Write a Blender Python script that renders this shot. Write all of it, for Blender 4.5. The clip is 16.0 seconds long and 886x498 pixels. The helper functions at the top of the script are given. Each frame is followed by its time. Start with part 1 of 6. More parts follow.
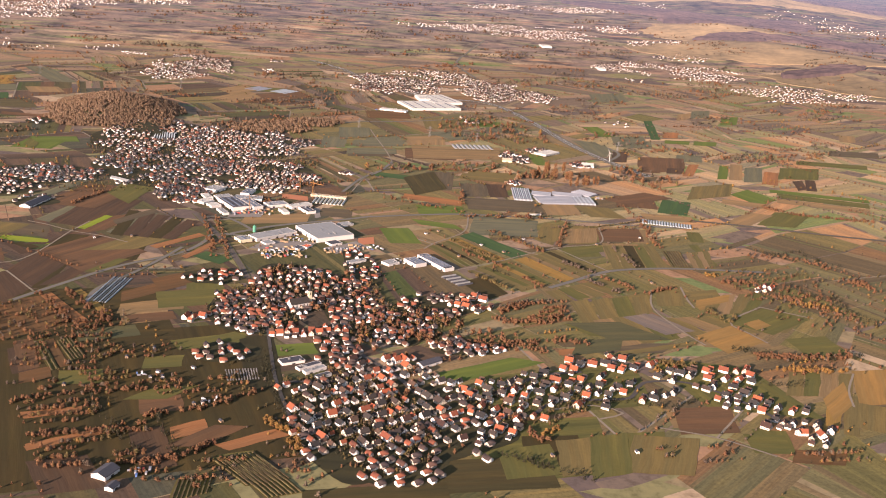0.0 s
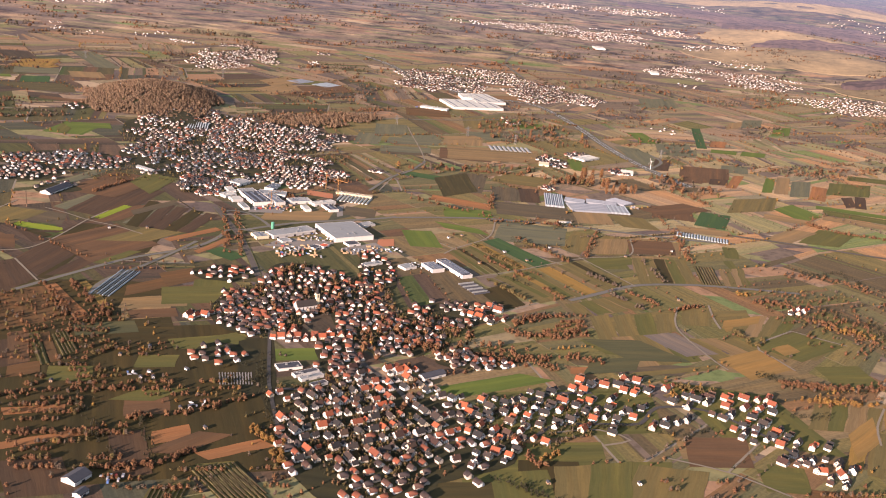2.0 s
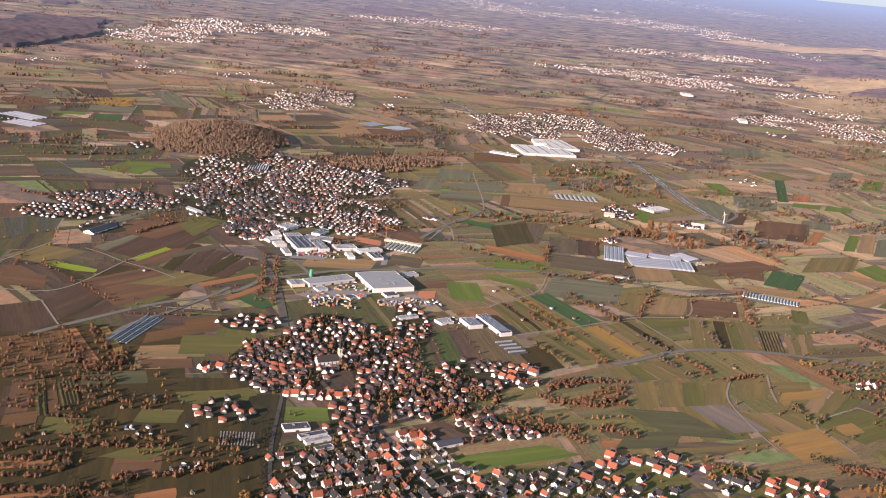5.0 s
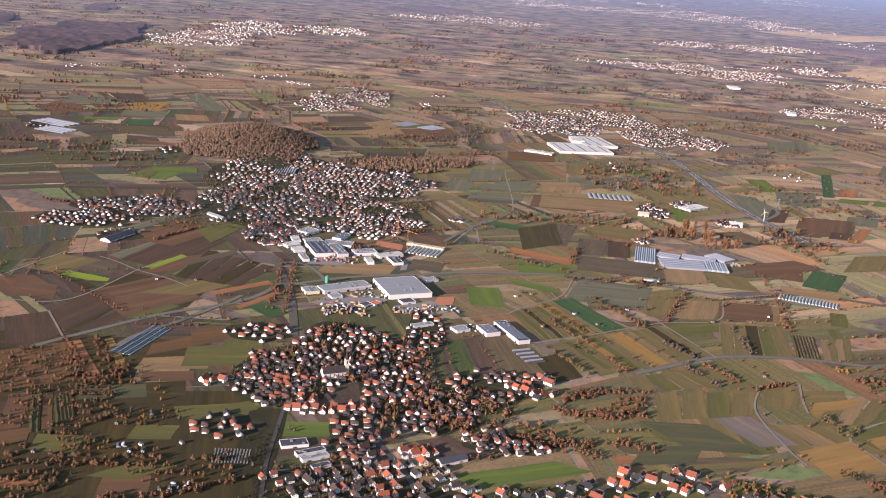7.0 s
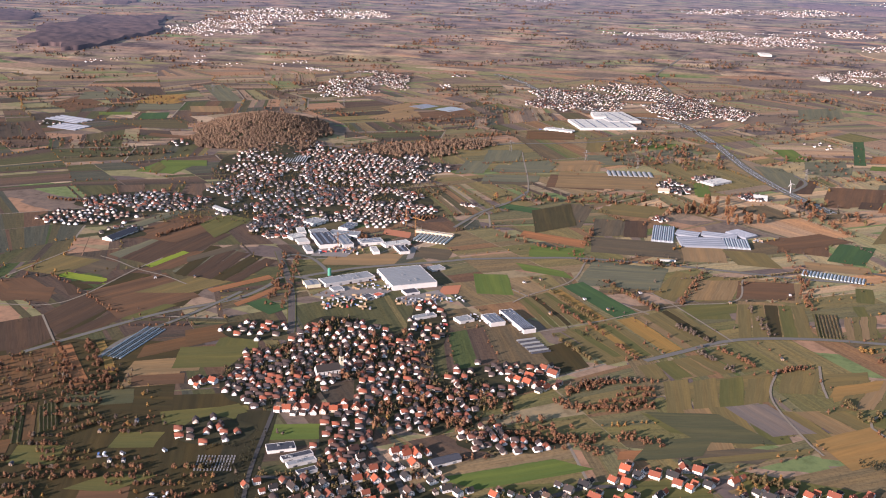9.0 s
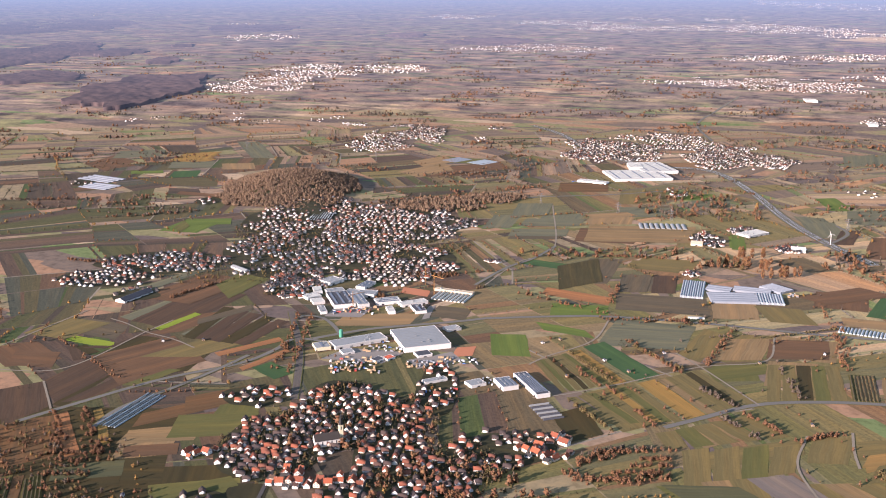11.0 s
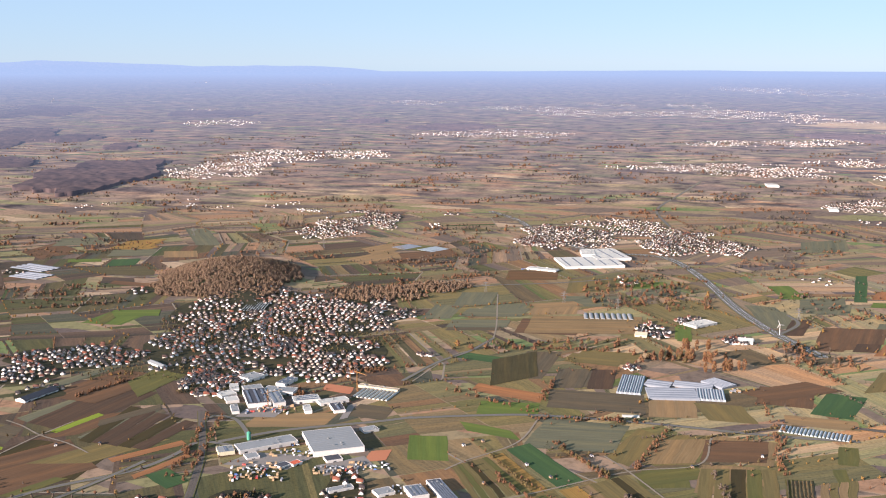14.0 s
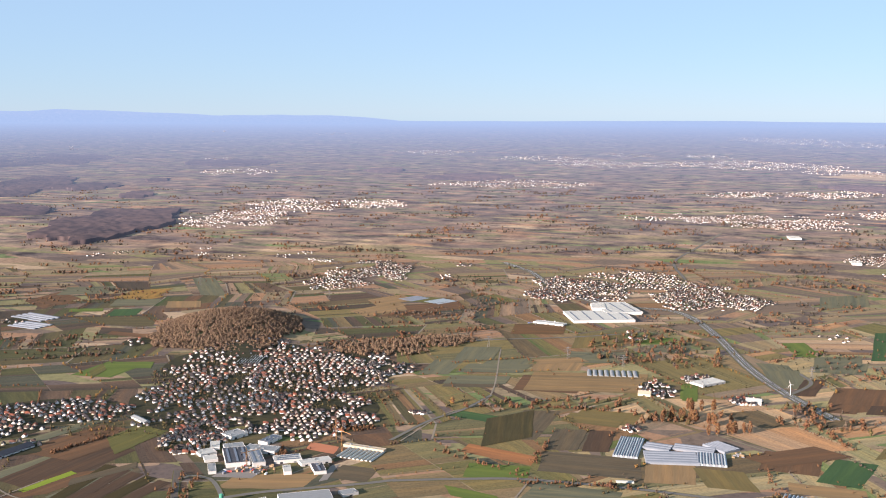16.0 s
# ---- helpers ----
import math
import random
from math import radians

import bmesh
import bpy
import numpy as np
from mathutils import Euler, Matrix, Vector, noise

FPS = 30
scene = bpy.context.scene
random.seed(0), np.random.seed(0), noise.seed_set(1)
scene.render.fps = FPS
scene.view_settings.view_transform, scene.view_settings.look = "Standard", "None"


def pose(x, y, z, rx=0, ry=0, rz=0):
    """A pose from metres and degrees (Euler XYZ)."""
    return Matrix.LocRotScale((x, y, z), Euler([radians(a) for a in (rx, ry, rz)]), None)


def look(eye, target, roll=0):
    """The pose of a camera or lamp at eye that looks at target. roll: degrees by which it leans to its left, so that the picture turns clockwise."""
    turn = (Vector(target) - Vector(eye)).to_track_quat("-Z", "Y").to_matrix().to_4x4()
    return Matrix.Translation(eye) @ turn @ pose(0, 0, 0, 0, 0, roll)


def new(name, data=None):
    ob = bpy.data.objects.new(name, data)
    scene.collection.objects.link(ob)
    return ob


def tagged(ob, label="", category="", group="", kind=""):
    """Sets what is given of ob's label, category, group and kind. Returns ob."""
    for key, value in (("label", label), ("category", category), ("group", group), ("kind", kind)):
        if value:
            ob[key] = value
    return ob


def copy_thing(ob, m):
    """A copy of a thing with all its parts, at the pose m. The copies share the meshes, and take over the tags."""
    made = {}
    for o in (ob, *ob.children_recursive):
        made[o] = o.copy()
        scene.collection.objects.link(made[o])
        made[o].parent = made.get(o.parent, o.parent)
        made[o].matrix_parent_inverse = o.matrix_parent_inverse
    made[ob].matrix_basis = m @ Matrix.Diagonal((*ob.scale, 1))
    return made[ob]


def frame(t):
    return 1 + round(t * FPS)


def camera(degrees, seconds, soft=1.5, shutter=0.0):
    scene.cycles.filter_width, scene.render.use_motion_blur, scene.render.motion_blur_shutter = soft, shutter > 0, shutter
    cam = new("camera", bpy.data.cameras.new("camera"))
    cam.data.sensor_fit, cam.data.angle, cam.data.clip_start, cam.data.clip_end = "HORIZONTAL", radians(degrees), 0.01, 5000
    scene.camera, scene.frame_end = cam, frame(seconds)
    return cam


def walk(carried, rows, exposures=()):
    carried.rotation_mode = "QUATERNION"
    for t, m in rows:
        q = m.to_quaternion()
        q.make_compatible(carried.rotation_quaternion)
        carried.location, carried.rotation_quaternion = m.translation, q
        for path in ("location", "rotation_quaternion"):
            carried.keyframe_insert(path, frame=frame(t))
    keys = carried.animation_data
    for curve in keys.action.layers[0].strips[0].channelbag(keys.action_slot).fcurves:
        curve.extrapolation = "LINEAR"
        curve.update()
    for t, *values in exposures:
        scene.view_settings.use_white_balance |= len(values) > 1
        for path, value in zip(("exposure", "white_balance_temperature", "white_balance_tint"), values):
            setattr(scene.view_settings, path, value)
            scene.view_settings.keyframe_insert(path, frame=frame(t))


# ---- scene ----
# brightness and white balance
SUN, SKY = 6.0, 0.048
# haze colours and their glow, mixed into the far materials by distance
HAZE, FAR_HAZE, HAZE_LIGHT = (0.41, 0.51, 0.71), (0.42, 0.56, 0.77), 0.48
EXPOSURES = [(0.0, 1.20, 6900.0, 35.0), (5.0, 1.12, 6250.0, 33.0), (8.0, 1.01, 5850.0, 32.0), (11.5, 1.33, 5900.0, 29.0), (16.0, 1.24, 6000.0, 22.0)]
cam = camera(46.006, 16.0, soft=1.1)
PATH = [
    (0.0, look((0.01, 0.00, 479.97), (-0.13, 955.55, 185.14), 4.267)),
    (0.5, look((12.37, 13.75, 480.17), (5.77, 968.07, 181.47), 5.152)),
    (1.0, look((24.71, 27.51, 480.37), (6.65, 981.74, 181.84), 6.170)),
    (1.5, look((36.98, 41.30, 480.56), (1.67, 994.98, 181.82), 6.221)),
    (2.0, look((49.16, 55.17, 480.75), (-2.90, 1007.06, 178.78), 5.828)),
    (2.5, look((61.20, 69.13, 480.95), (-6.20, 1018.82, 175.12), 5.676)),
    (3.0, look((73.06, 83.19, 481.15), (-9.51, 1030.83, 172.66), 5.143)),
    (3.5, look((84.69, 97.36, 481.37), (-11.30, 1042.38, 168.75), 3.968)),
    (4.0, look((96.13, 111.67, 481.62), (-15.46, 1057.99, 178.28), 4.447)),
    (4.5, look((107.36, 126.10, 481.88), (-19.36, 1074.63, 191.67), 5.210)),
    (5.0, look((118.46, 140.66, 482.10), (-29.90, 1091.20, 209.23), 5.900)),
    (5.2, look((122.84, 146.54, 482.17), (-32.54, 1096.16, 210.01), 5.735)),
    (7.3, look((168.40, 208.98, 482.63), (-40.79, 1145.17, 200.17), 3.862)),
    (7.5, look((172.69, 215.01, 482.62), (-42.92, 1148.93, 197.48), 3.457)),
    (8.0, look((183.31, 230.34, 482.49), (-41.64, 1159.17, 188.11), 2.786)),
    (8.5, look((193.81, 245.90, 482.23), (-32.55, 1172.61, 182.28), 2.551)),
    (8.7, look((197.95, 252.22, 482.07), (-31.09, 1177.57, 179.97), 2.127)),
    (10.8, look((240.90, 319.68, 479.92), (-51.77, 1240.14, 220.87), 0.033)),
    (11.0, look((244.96, 326.18, 479.69), (-49.00, 1247.59, 225.52), 0.072)),
    (11.5, look((255.04, 342.60, 479.03), (-42.47, 1266.43, 238.16), -0.398)),
    (12.0, look((265.07, 359.17, 478.31), (-34.99, 1285.27, 249.60), -0.698)),
    (12.5, look((275.06, 375.85, 477.53), (-23.06, 1305.15, 259.53), -0.543)),
    (13.0, look((285.03, 392.61, 476.72), (-8.19, 1327.16, 275.17), -0.057)),
    (13.5, look((295.05, 409.43, 475.94), (3.92, 1346.91, 285.20), -0.640)),
    (14.0, look((305.11, 426.30, 475.24), (21.13, 1368.81, 299.10), 0.087)),
    (14.5, look((315.24, 443.21, 474.66), (31.73, 1388.56, 313.67), 0.068)),
    (15.0, look((325.40, 460.17, 474.29), (24.00, 1402.02, 325.68), -0.455)),
    (15.5, look((335.60, 477.18, 474.08), (25.98, 1417.92, 335.71), 0.011)),
    (16.0, look((345.82, 494.23, 473.97), (31.39, 1434.58, 344.11), 0.242)),
]
walk(cam, PATH, EXPOSURES)

# ---- light: low late-autumn sun behind the camera, clear sky ----
SUN_UP, SUN_TURN = 14.5, 215.0
world = bpy.data.worlds.new("world")
scene.world = world
world.use_nodes = True
wn = world.node_tree.nodes
sky = wn.new("ShaderNodeTexSky")
sky.sky_type, sky.sun_disc = "NISHITA", False
sky.sun_elevation, sky.sun_rotation = radians(SUN_UP), radians(SUN_TURN)
sky.altitude, sky.air_density, sky.dust_density, sky.ozone_density = 500, 0.9, 0.0, 4.2
wn["Background"].inputs["Strength"].default_value = SKY
air = wn.new("ShaderNodeMix")
air.data_type = "RGBA"
air.inputs[0].default_value, air.inputs[7].default_value = 0.55, (5.8, 8.0, 9.1, 1.0)
world.node_tree.links.new(sky.outputs[0], air.inputs[6])
world.node_tree.links.new(air.outputs[2], wn["Background"].inputs["Color"])
sun = new("sun", bpy.data.lights.new("sun", "SUN"))
sun.data.energy, sun.data.angle, sun.data.color = SUN, radians(0.5), (1.0, 0.86, 0.68)
sun.matrix_world = look((math.sin(radians(SUN_TURN)) * 900, math.cos(radians(SUN_TURN)) * 900, 900 * math.tan(radians(SUN_UP))), (0, 0, 0))

# ---- the lie of the land: a plain that is folded up towards the horizon ----
EYE = np.array((215.0, 280.0, 480.0))
FOLD, REACH = 3750.0, 880.0
HILLS = ((-805, 2485, 125, 150, 20, 38), (1500, 5100, 420, 620, -40, 45), (1800, 4500, 330, 500, -35, 40), (1450, 6100, 420, 500, -45, 45), (2300, 8700, 900, 900, -40, 90))
rng = np.random.default_rng(5)


def relief(x, y):
    z = 0.0 * x
    for cx, cy, a, b, turn, h in HILLS:
        c, s = math.cos(radians(turn)), math.sin(radians(turn))
        u, v = ((x - cx) * c + (y - cy) * s) / a, (-(x - cx) * s + (y - cy) * c) / b
        q = u * u + v * v
        z = z + h * np.clip(1 - q / 2.2, 0, 1) ** 2 * (1.0 + 0.12 * np.sin(x / 70.0) * np.cos(y / 90.0))
    return z


def fold(p):
    """Plan places (rows of x, y, z over the plain) as places in the world; what lies beyond FOLD comes nearer along its own line of sight."""
    p = np.array(p, float)
    off = p - EYE
    r = np.maximum(np.hypot(off[:, 0], off[:, 1]), 1.0)
    near = np.where(r < FOLD, r, FOLD + REACH * (r - FOLD) / (r - FOLD + REACH))
    return np.where((r < FOLD)[:, None], p, EYE + off * (near / r)[:, None])


def spot(x, y):
    """Place in the world and size factor of a thing at the plan place x, y."""
    q = fold([(x, y, float(relief(np.array(x), np.array(y))))])[0]
    r = math.hypot(x - EYE[0], y - EYE[1])
    n = math.hypot(q[0] - EYE[0], q[1] - EYE[1])
    return q, min(1.0, n / max(r, 1.0))


# ---- materials ----
def tree_of(name):
    m = bpy.data.materials.new(name)
    m.use_nodes = True
    return m, m.node_tree.nodes, m.node_tree.links, m.node_tree.nodes["Principled BSDF"]


def mixed(n, l, kind, fac, a, b):
    node = n.new("ShaderNodeMix")
    node.data_type, node.blend_type = "RGBA", kind
    for sock, v in ((node.inputs[0], fac), (node.inputs[6], a), (node.inputs[7], b)):
        if hasattr(v, "is_output"):
            l.new(v, sock)
        elif isinstance(v, tuple):
            sock.default_value = (*v, 1)
        else:
            sock.default_value = v
    return node.outputs[2]


def maths(n, l, op, a, b):
    node = n.new("ShaderNodeMath")
    node.operation = op
    for sock, v in zip(node.inputs, (a, b)):
        if hasattr(v, "is_output"):
            l.new(v, sock)
        else:
            sock.default_value = v
    return node.outputs[0]


def noise_of(n, l, vec, scale, detail=4.0, rough=0.6):
    node = n.new("ShaderNodeTexNoise")
    node.inputs["Scale"].default_value, node.inputs["Detail"].default_value, node.inputs["Roughness"].default_value = scale, detail, rough
    l.new(vec, node.inputs["Vector"])
    return node.outputs["Fac"]


def ramp(n, l, fac, stops, kind="LINEAR"):
    node = n.new("ShaderNodeValToRGB")
    node.color_ramp.interpolation = kind
    el = node.color_ramp.elements
    while len(el) < len(stops):
        el.new(0.5)
    for e, (p, c) in zip(el, stops):
        e.position, e.color = p, (*c, 1)
    l.new(fac, node.inputs[0])
    return node.outputs[0]


def surface(name, a, b, fine=0.5, coarse=0.03, rough=0.9, metal=0.0, vary=0.0, by="object", bump=0.3, extra=None):
    """Two colours mixed by grain and by broad stains; vary: how far single things or islands differ in tone."""
    m, n, l, out = tree_of(name)
    geo = n.new("ShaderNodeNewGeometry")
    g, c = noise_of(n, l, geo.outputs["Position"], fine), noise_of(n, l, geo.outputs["Position"], coarse, 3.0)
    f = maths(n, l, "ADD", maths(n, l, "MULTIPLY", g, 0.9), maths(n, l, "MULTIPLY", c, 1.1))
    f = maths(n, l, "SUBTRACT", f, 0.5)
    col = mixed(n, l, "MIX", f, a, b)
    if vary:
        src = geo.outputs["Random Per Island"] if by == "island" else n.new("ShaderNodeObjectInfo").outputs["Random"]
        if extra:
            col = mixed(n, l, "MIX", 0.75, col, ramp(n, l, src, extra))
        else:
            hue = n.new("ShaderNodeHueSaturation")
            l.new(maths(n, l, "ADD", 1 - vary, maths(n, l, "MULTIPLY", src, 2 * vary)), hue.inputs["Value"])
            l.new(maths(n, l, "ADD", 0.5 - 0.06 * vary, maths(n, l, "MULTIPLY", src, 0.12 * vary)), hue.inputs["Hue"])
            l.new(col, hue.inputs["Color"])
            col = hue.outputs[0]
    l.new(col, out.inputs["Base Color"])
    out.inputs["Roughness"].default_value, out.inputs["Metallic"].default_value = rough, metal
    out.inputs["Specular IOR Level"].default_value = 0.25
    if bump:
        bp = n.new("ShaderNodeBump")
        bp.inputs["Strength"].default_value, bp.inputs["Distance"].default_value = bump, 0.3
        l.new(g, bp.inputs["Height"])
        l.new(bp.outputs[0], out.inputs["Normal"])
    return m


def crop(name, a, b, row=3.0, lines=0.35, vary=0.0, palette=None):
    """A field: two soil or leaf colours, drill rows along its length, patches and tractor lines."""
    m, n, l, out = tree_of(name)
    uv, geo = n.new("ShaderNodeUVMap"), n.new("ShaderNodeNewGeometry")
    g, c = noise_of(n, l, geo.outputs["Position"], 0.25, 6.0, 0.7), noise_of(n, l, geo.outputs["Position"], 0.018, 4.0)
    col = mixed(n, l, "MIX", maths(n, l, "SUBTRACT", maths(n, l, "ADD", g, c), 0.5), a, b)
    if palette:
        pal = ramp(n, l, geo.outputs["Random Per Island"], palette, "CONSTANT")
        col = mixed(n, l, "MIX", 0.85, col, pal)
        col = mixed(n, l, "MULTIPLY", 0.75, col, ramp(n, l, g, ((0.25, (0.45, 0.42, 0.4)), (0.5, (1, 1, 1)), (0.75, (1.35, 1.25, 1.1)))))
    stretch = n.new("ShaderNodeMapping")
    stretch.inputs["Scale"].default_value = (0.012, 1 / row, 1)
    l.new(uv.outputs[0], stretch.inputs["Vector"])
    streak = noise_of(n, l, stretch.outputs[0], 1.0, 3.0, 0.75)
    dark = mixed(n, l, "MULTIPLY", 1.0, col, (0.5, 0.5, 0.5))
    lite = mixed(n, l, "MULTIPLY", 1.0, col, (1.35, 1.3, 1.2))
    s2 = n.new("ShaderNodeMapRange")
    s2.inputs[1].default_value, s2.inputs[2].default_value = 0.35, 0.65
    l.new(streak, s2.inputs[0])
    col = mixed(n, l, "MIX", lines, col, mixed(n, l, "MIX", s2.outputs[0], dark, lite))
    strip = n.new("ShaderNodeMapping")
    strip.inputs["Scale"].default_value = (0.0015, 0.055, 1)
    l.new(uv.outputs[0], strip.inputs["Vector"])
    band = noise_of(n, l, strip.outputs[0], 1.0, 2.0, 0.5)
    tone = ramp(n, l, band, ((0.36, (0.68, 0.70, 0.72)), (0.46, (1.0, 1.0, 1.0)), (0.54, (1.05, 0.98, 0.92)), (0.62, (1.35, 1.22, 1.05))))
    col = mixed(n, l, "MULTIPLY", 0.8, col, tone)
    l.new(col, out.inputs["Base Color"])
    out.inputs["Roughness"].default_value, out.inputs["Specular IOR Level"].default_value = 0.95, 0.15
    bp = n.new("ShaderNodeBump")
    bp.inputs["Strength"].default_value, bp.inputs["Distance"].default_value = 0.5, 0.5
    l.new(streak, bp.inputs["Height"])
    l.new(bp.outputs[0], out.inputs["Normal"])
    return m


CROPS = {
    "green": crop("meadow_green", (0.076, 0.109, 0.022), (0.105, 0.138, 0.030), 4, 0.2),
    "deep": crop("winter_cereal", (0.033, 0.069, 0.025), (0.048, 0.091, 0.033), 3, 0.2),
    "lime": crop("mustard_crop", (0.160, 0.217, 0.019), (0.207, 0.245, 0.028), 3, 0.2),
    "grass": crop("autumn_grass", (0.078, 0.083, 0.024), (0.115, 0.101, 0.033), 5, 0.25),
    "olive": crop("dry_grass", (0.117, 0.093, 0.035), (0.158, 0.120, 0.047), 4, 0.3),
    "brown": crop("ploughed_soil", (0.096, 0.055, 0.028), (0.129, 0.074, 0.040), 4, 0.3),
    "dark": crop("dark_soil", (0.076, 0.062, 0.040), (0.109, 0.086, 0.052), 4, 0.4),
    "umber": crop("umber_soil", (0.059, 0.038, 0.024), (0.079, 0.050, 0.030), 4, 0.35),
    "moss": crop("mossy_grass", (0.038, 0.034, 0.012), (0.053, 0.037, 0.014), 7, 0.25),
    "orange": crop("rust_orchard", (0.225, 0.101, 0.042), (0.283, 0.130, 0.054), 3, 0.35),
    "ochre": crop("ochre_vines", (0.215, 0.132, 0.036), (0.270, 0.160, 0.045), 2, 0.35),
    "tan": crop("stubble_tan", (0.195, 0.131, 0.064), (0.240, 0.157, 0.075), 4, 0.25),
    "stubble": crop("stubble_brown", (0.175, 0.121, 0.059), (0.221, 0.146, 0.068), 3, 0.45),
    "slate": crop("grey_green_crop", (0.098, 0.098, 0.062), (0.130, 0.127, 0.076), 4, 0.3),
    "pasture": crop("shady_pasture", (0.045, 0.042, 0.016), (0.063, 0.048, 0.020), 6, 0.35),
    # garden green, darkened for the shade between houses
    "garden": crop("shaded_garden", (0.022, 0.025, 0.012), (0.040, 0.033, 0.016), 9, 0.35),
    "vine": crop("vineyard_floor", (0.090, 0.083, 0.026), (0.121, 0.098, 0.034), 2.5, 0.5),
    "stony": crop("stony_grey_soil", (0.134, 0.109, 0.091), (0.170, 0.138, 0.112), 2, 0.3),
    "sage": crop("sage_green_crop", (0.062, 0.065, 0.032), (0.086, 0.083, 0.040), 4, 0.3),
    "amber": crop("amber_dry_grass", (0.209, 0.130, 0.043), (0.270, 0.157, 0.052), 7, 0.25),
    "rough": crop("rough_russet_grass", (0.138, 0.069, 0.030), (0.087, 0.058, 0.026), 6, 0.35),
    "clay": surface("red_clay", (0.339, 0.122, 0.057), (0.424, 0.170, 0.085)),
    "asphalt": surface("yard_asphalt", (0.160, 0.141, 0.122), (0.226, 0.198, 0.170)),
}
WORDS = {"stony": "grey stony fallow field", "sage": "dark sage-green crop field", "amber": "amber-coloured dry autumn grassland", "rough": "rough russet-brown autumn grassland", "slope": "tan vineyard slope of a low hill", "umber": "dark red-brown ploughed field", "moss": "dark olive autumn meadow", "garden": "green village gardens with house shade darkened in", "pasture": "dull olive pasture with old fruit trees", "green": "bright green meadow", "deep": "dark green winter cereal field", "lime": "yellow-green mustard strip", "grass": "dull green autumn grass field",
         "olive": "olive-brown dry grass field", "brown": "reddish-brown ploughed field", "dark": "dark brown ploughed field", "orange": "rust-orange autumn orchard strip",
         "ochre": "ochre autumn vineyard strip", "tan": "pale tan stubble field", "stubble": "brown stubble field with drill lines", "slate": "grey-green crop field",
         "vine": "vineyard with rows of autumn vines", "clay": "red clay sports ground or yard", "asphalt": "grey-brown paved yard"}
PALETTE = ((0.0, (0.165, 0.135, 0.055)), (0.20, (0.160, 0.120, 0.062)), (0.36, (0.130, 0.120, 0.045)), (0.52, (0.105, 0.080, 0.046)), (0.62, (0.215, 0.155, 0.082)),
           (0.70, (0.155, 0.140, 0.066)), (0.80, (0.118, 0.112, 0.056)), (0.88, (0.200, 0.115, 0.058)), (0.975, (0.085, 0.115, 0.035)))
# paler than PALETTE: lightening by distant haze is put into these colours
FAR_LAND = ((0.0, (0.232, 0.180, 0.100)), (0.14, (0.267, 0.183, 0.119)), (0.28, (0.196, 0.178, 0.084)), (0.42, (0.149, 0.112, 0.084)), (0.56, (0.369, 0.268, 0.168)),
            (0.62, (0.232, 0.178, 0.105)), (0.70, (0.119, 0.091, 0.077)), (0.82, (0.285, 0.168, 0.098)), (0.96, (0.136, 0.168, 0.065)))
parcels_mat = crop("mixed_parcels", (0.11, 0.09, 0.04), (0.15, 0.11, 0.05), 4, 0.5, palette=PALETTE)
# darker palette for the parcels on the left
dark_left_mat = crop("dark_left_parcels", (0.055, 0.044, 0.026), (0.074, 0.055, 0.031), 4, 0.5, palette=(
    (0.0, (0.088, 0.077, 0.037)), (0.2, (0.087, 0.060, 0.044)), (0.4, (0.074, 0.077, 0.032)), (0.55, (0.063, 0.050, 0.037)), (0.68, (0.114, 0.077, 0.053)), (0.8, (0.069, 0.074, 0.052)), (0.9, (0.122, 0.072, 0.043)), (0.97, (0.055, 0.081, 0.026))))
# far parcels take the haze-lightened palette
hazy_far_mat = crop("hazy_far_parcels", (0.13, 0.10, 0.06), (0.17, 0.13, 0.075), 4, 0.5, palette=tuple((p, tuple(1.0 * q for q in c)) for p, c in FAR_LAND))
# pale tan parcels on the right, lightened further for haze and glare
hazy_right_mat = crop("hazy_right_parcels", (0.162, 0.129, 0.065), (0.215, 0.162, 0.080), 4, 0.5, palette=(
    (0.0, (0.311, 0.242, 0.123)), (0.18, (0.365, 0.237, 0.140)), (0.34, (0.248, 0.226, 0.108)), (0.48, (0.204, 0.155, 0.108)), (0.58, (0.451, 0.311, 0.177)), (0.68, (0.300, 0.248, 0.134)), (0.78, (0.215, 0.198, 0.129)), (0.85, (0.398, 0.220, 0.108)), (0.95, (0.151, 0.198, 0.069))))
ROADS = {"asphalt": surface("asphalt", (0.108, 0.098, 0.084), (0.152, 0.138, 0.116), 0.4, 0.02), "gravel": surface("gravel", (0.183, 0.149, 0.106), (0.234, 0.191, 0.136), 0.6, 0.05),
         "dark": surface("old_asphalt", (0.048, 0.044, 0.040), (0.076, 0.068, 0.060), 0.4, 0.02), "ballast": surface("ballast", (0.080, 0.068, 0.056), (0.120, 0.100, 0.080), 0.8, 0.05)}
white_wall = surface("white_render", (0.64, 0.61, 0.56), (0.52, 0.49, 0.44), 0.8, 0.1, 0.85, vary=0.12)
house_wall = surface("house_render", (0.82, 0.79, 0.72), (0.74, 0.70, 0.62), 0.8, 0.1, 0.85, vary=1, extra=((0.0, (0.82, 0.80, 0.76)), (0.55, (0.80, 0.76, 0.68)), (0.65, (0.58, 0.48, 0.31)), (0.85, (0.42, 0.33, 0.25)), (1.0, (0.36, 0.34, 0.31))))
yellow_wall = surface("yellow_render", (0.62, 0.56, 0.38), (0.55, 0.50, 0.34), 0.8, 0.1)
tan_wall = surface("tan_boards", (0.50, 0.40, 0.27), (0.42, 0.33, 0.22), 0.8, 0.1)
metal_roof = surface("ribbed_metal", (0.190, 0.198, 0.195), (0.245, 0.250, 0.240), 0.3, 0.04, 0.6, 0.0)
white_roof = surface("white_membrane", (0.466, 0.458, 0.405), (0.370, 0.361, 0.317), 0.3, 0.03, 0.7)
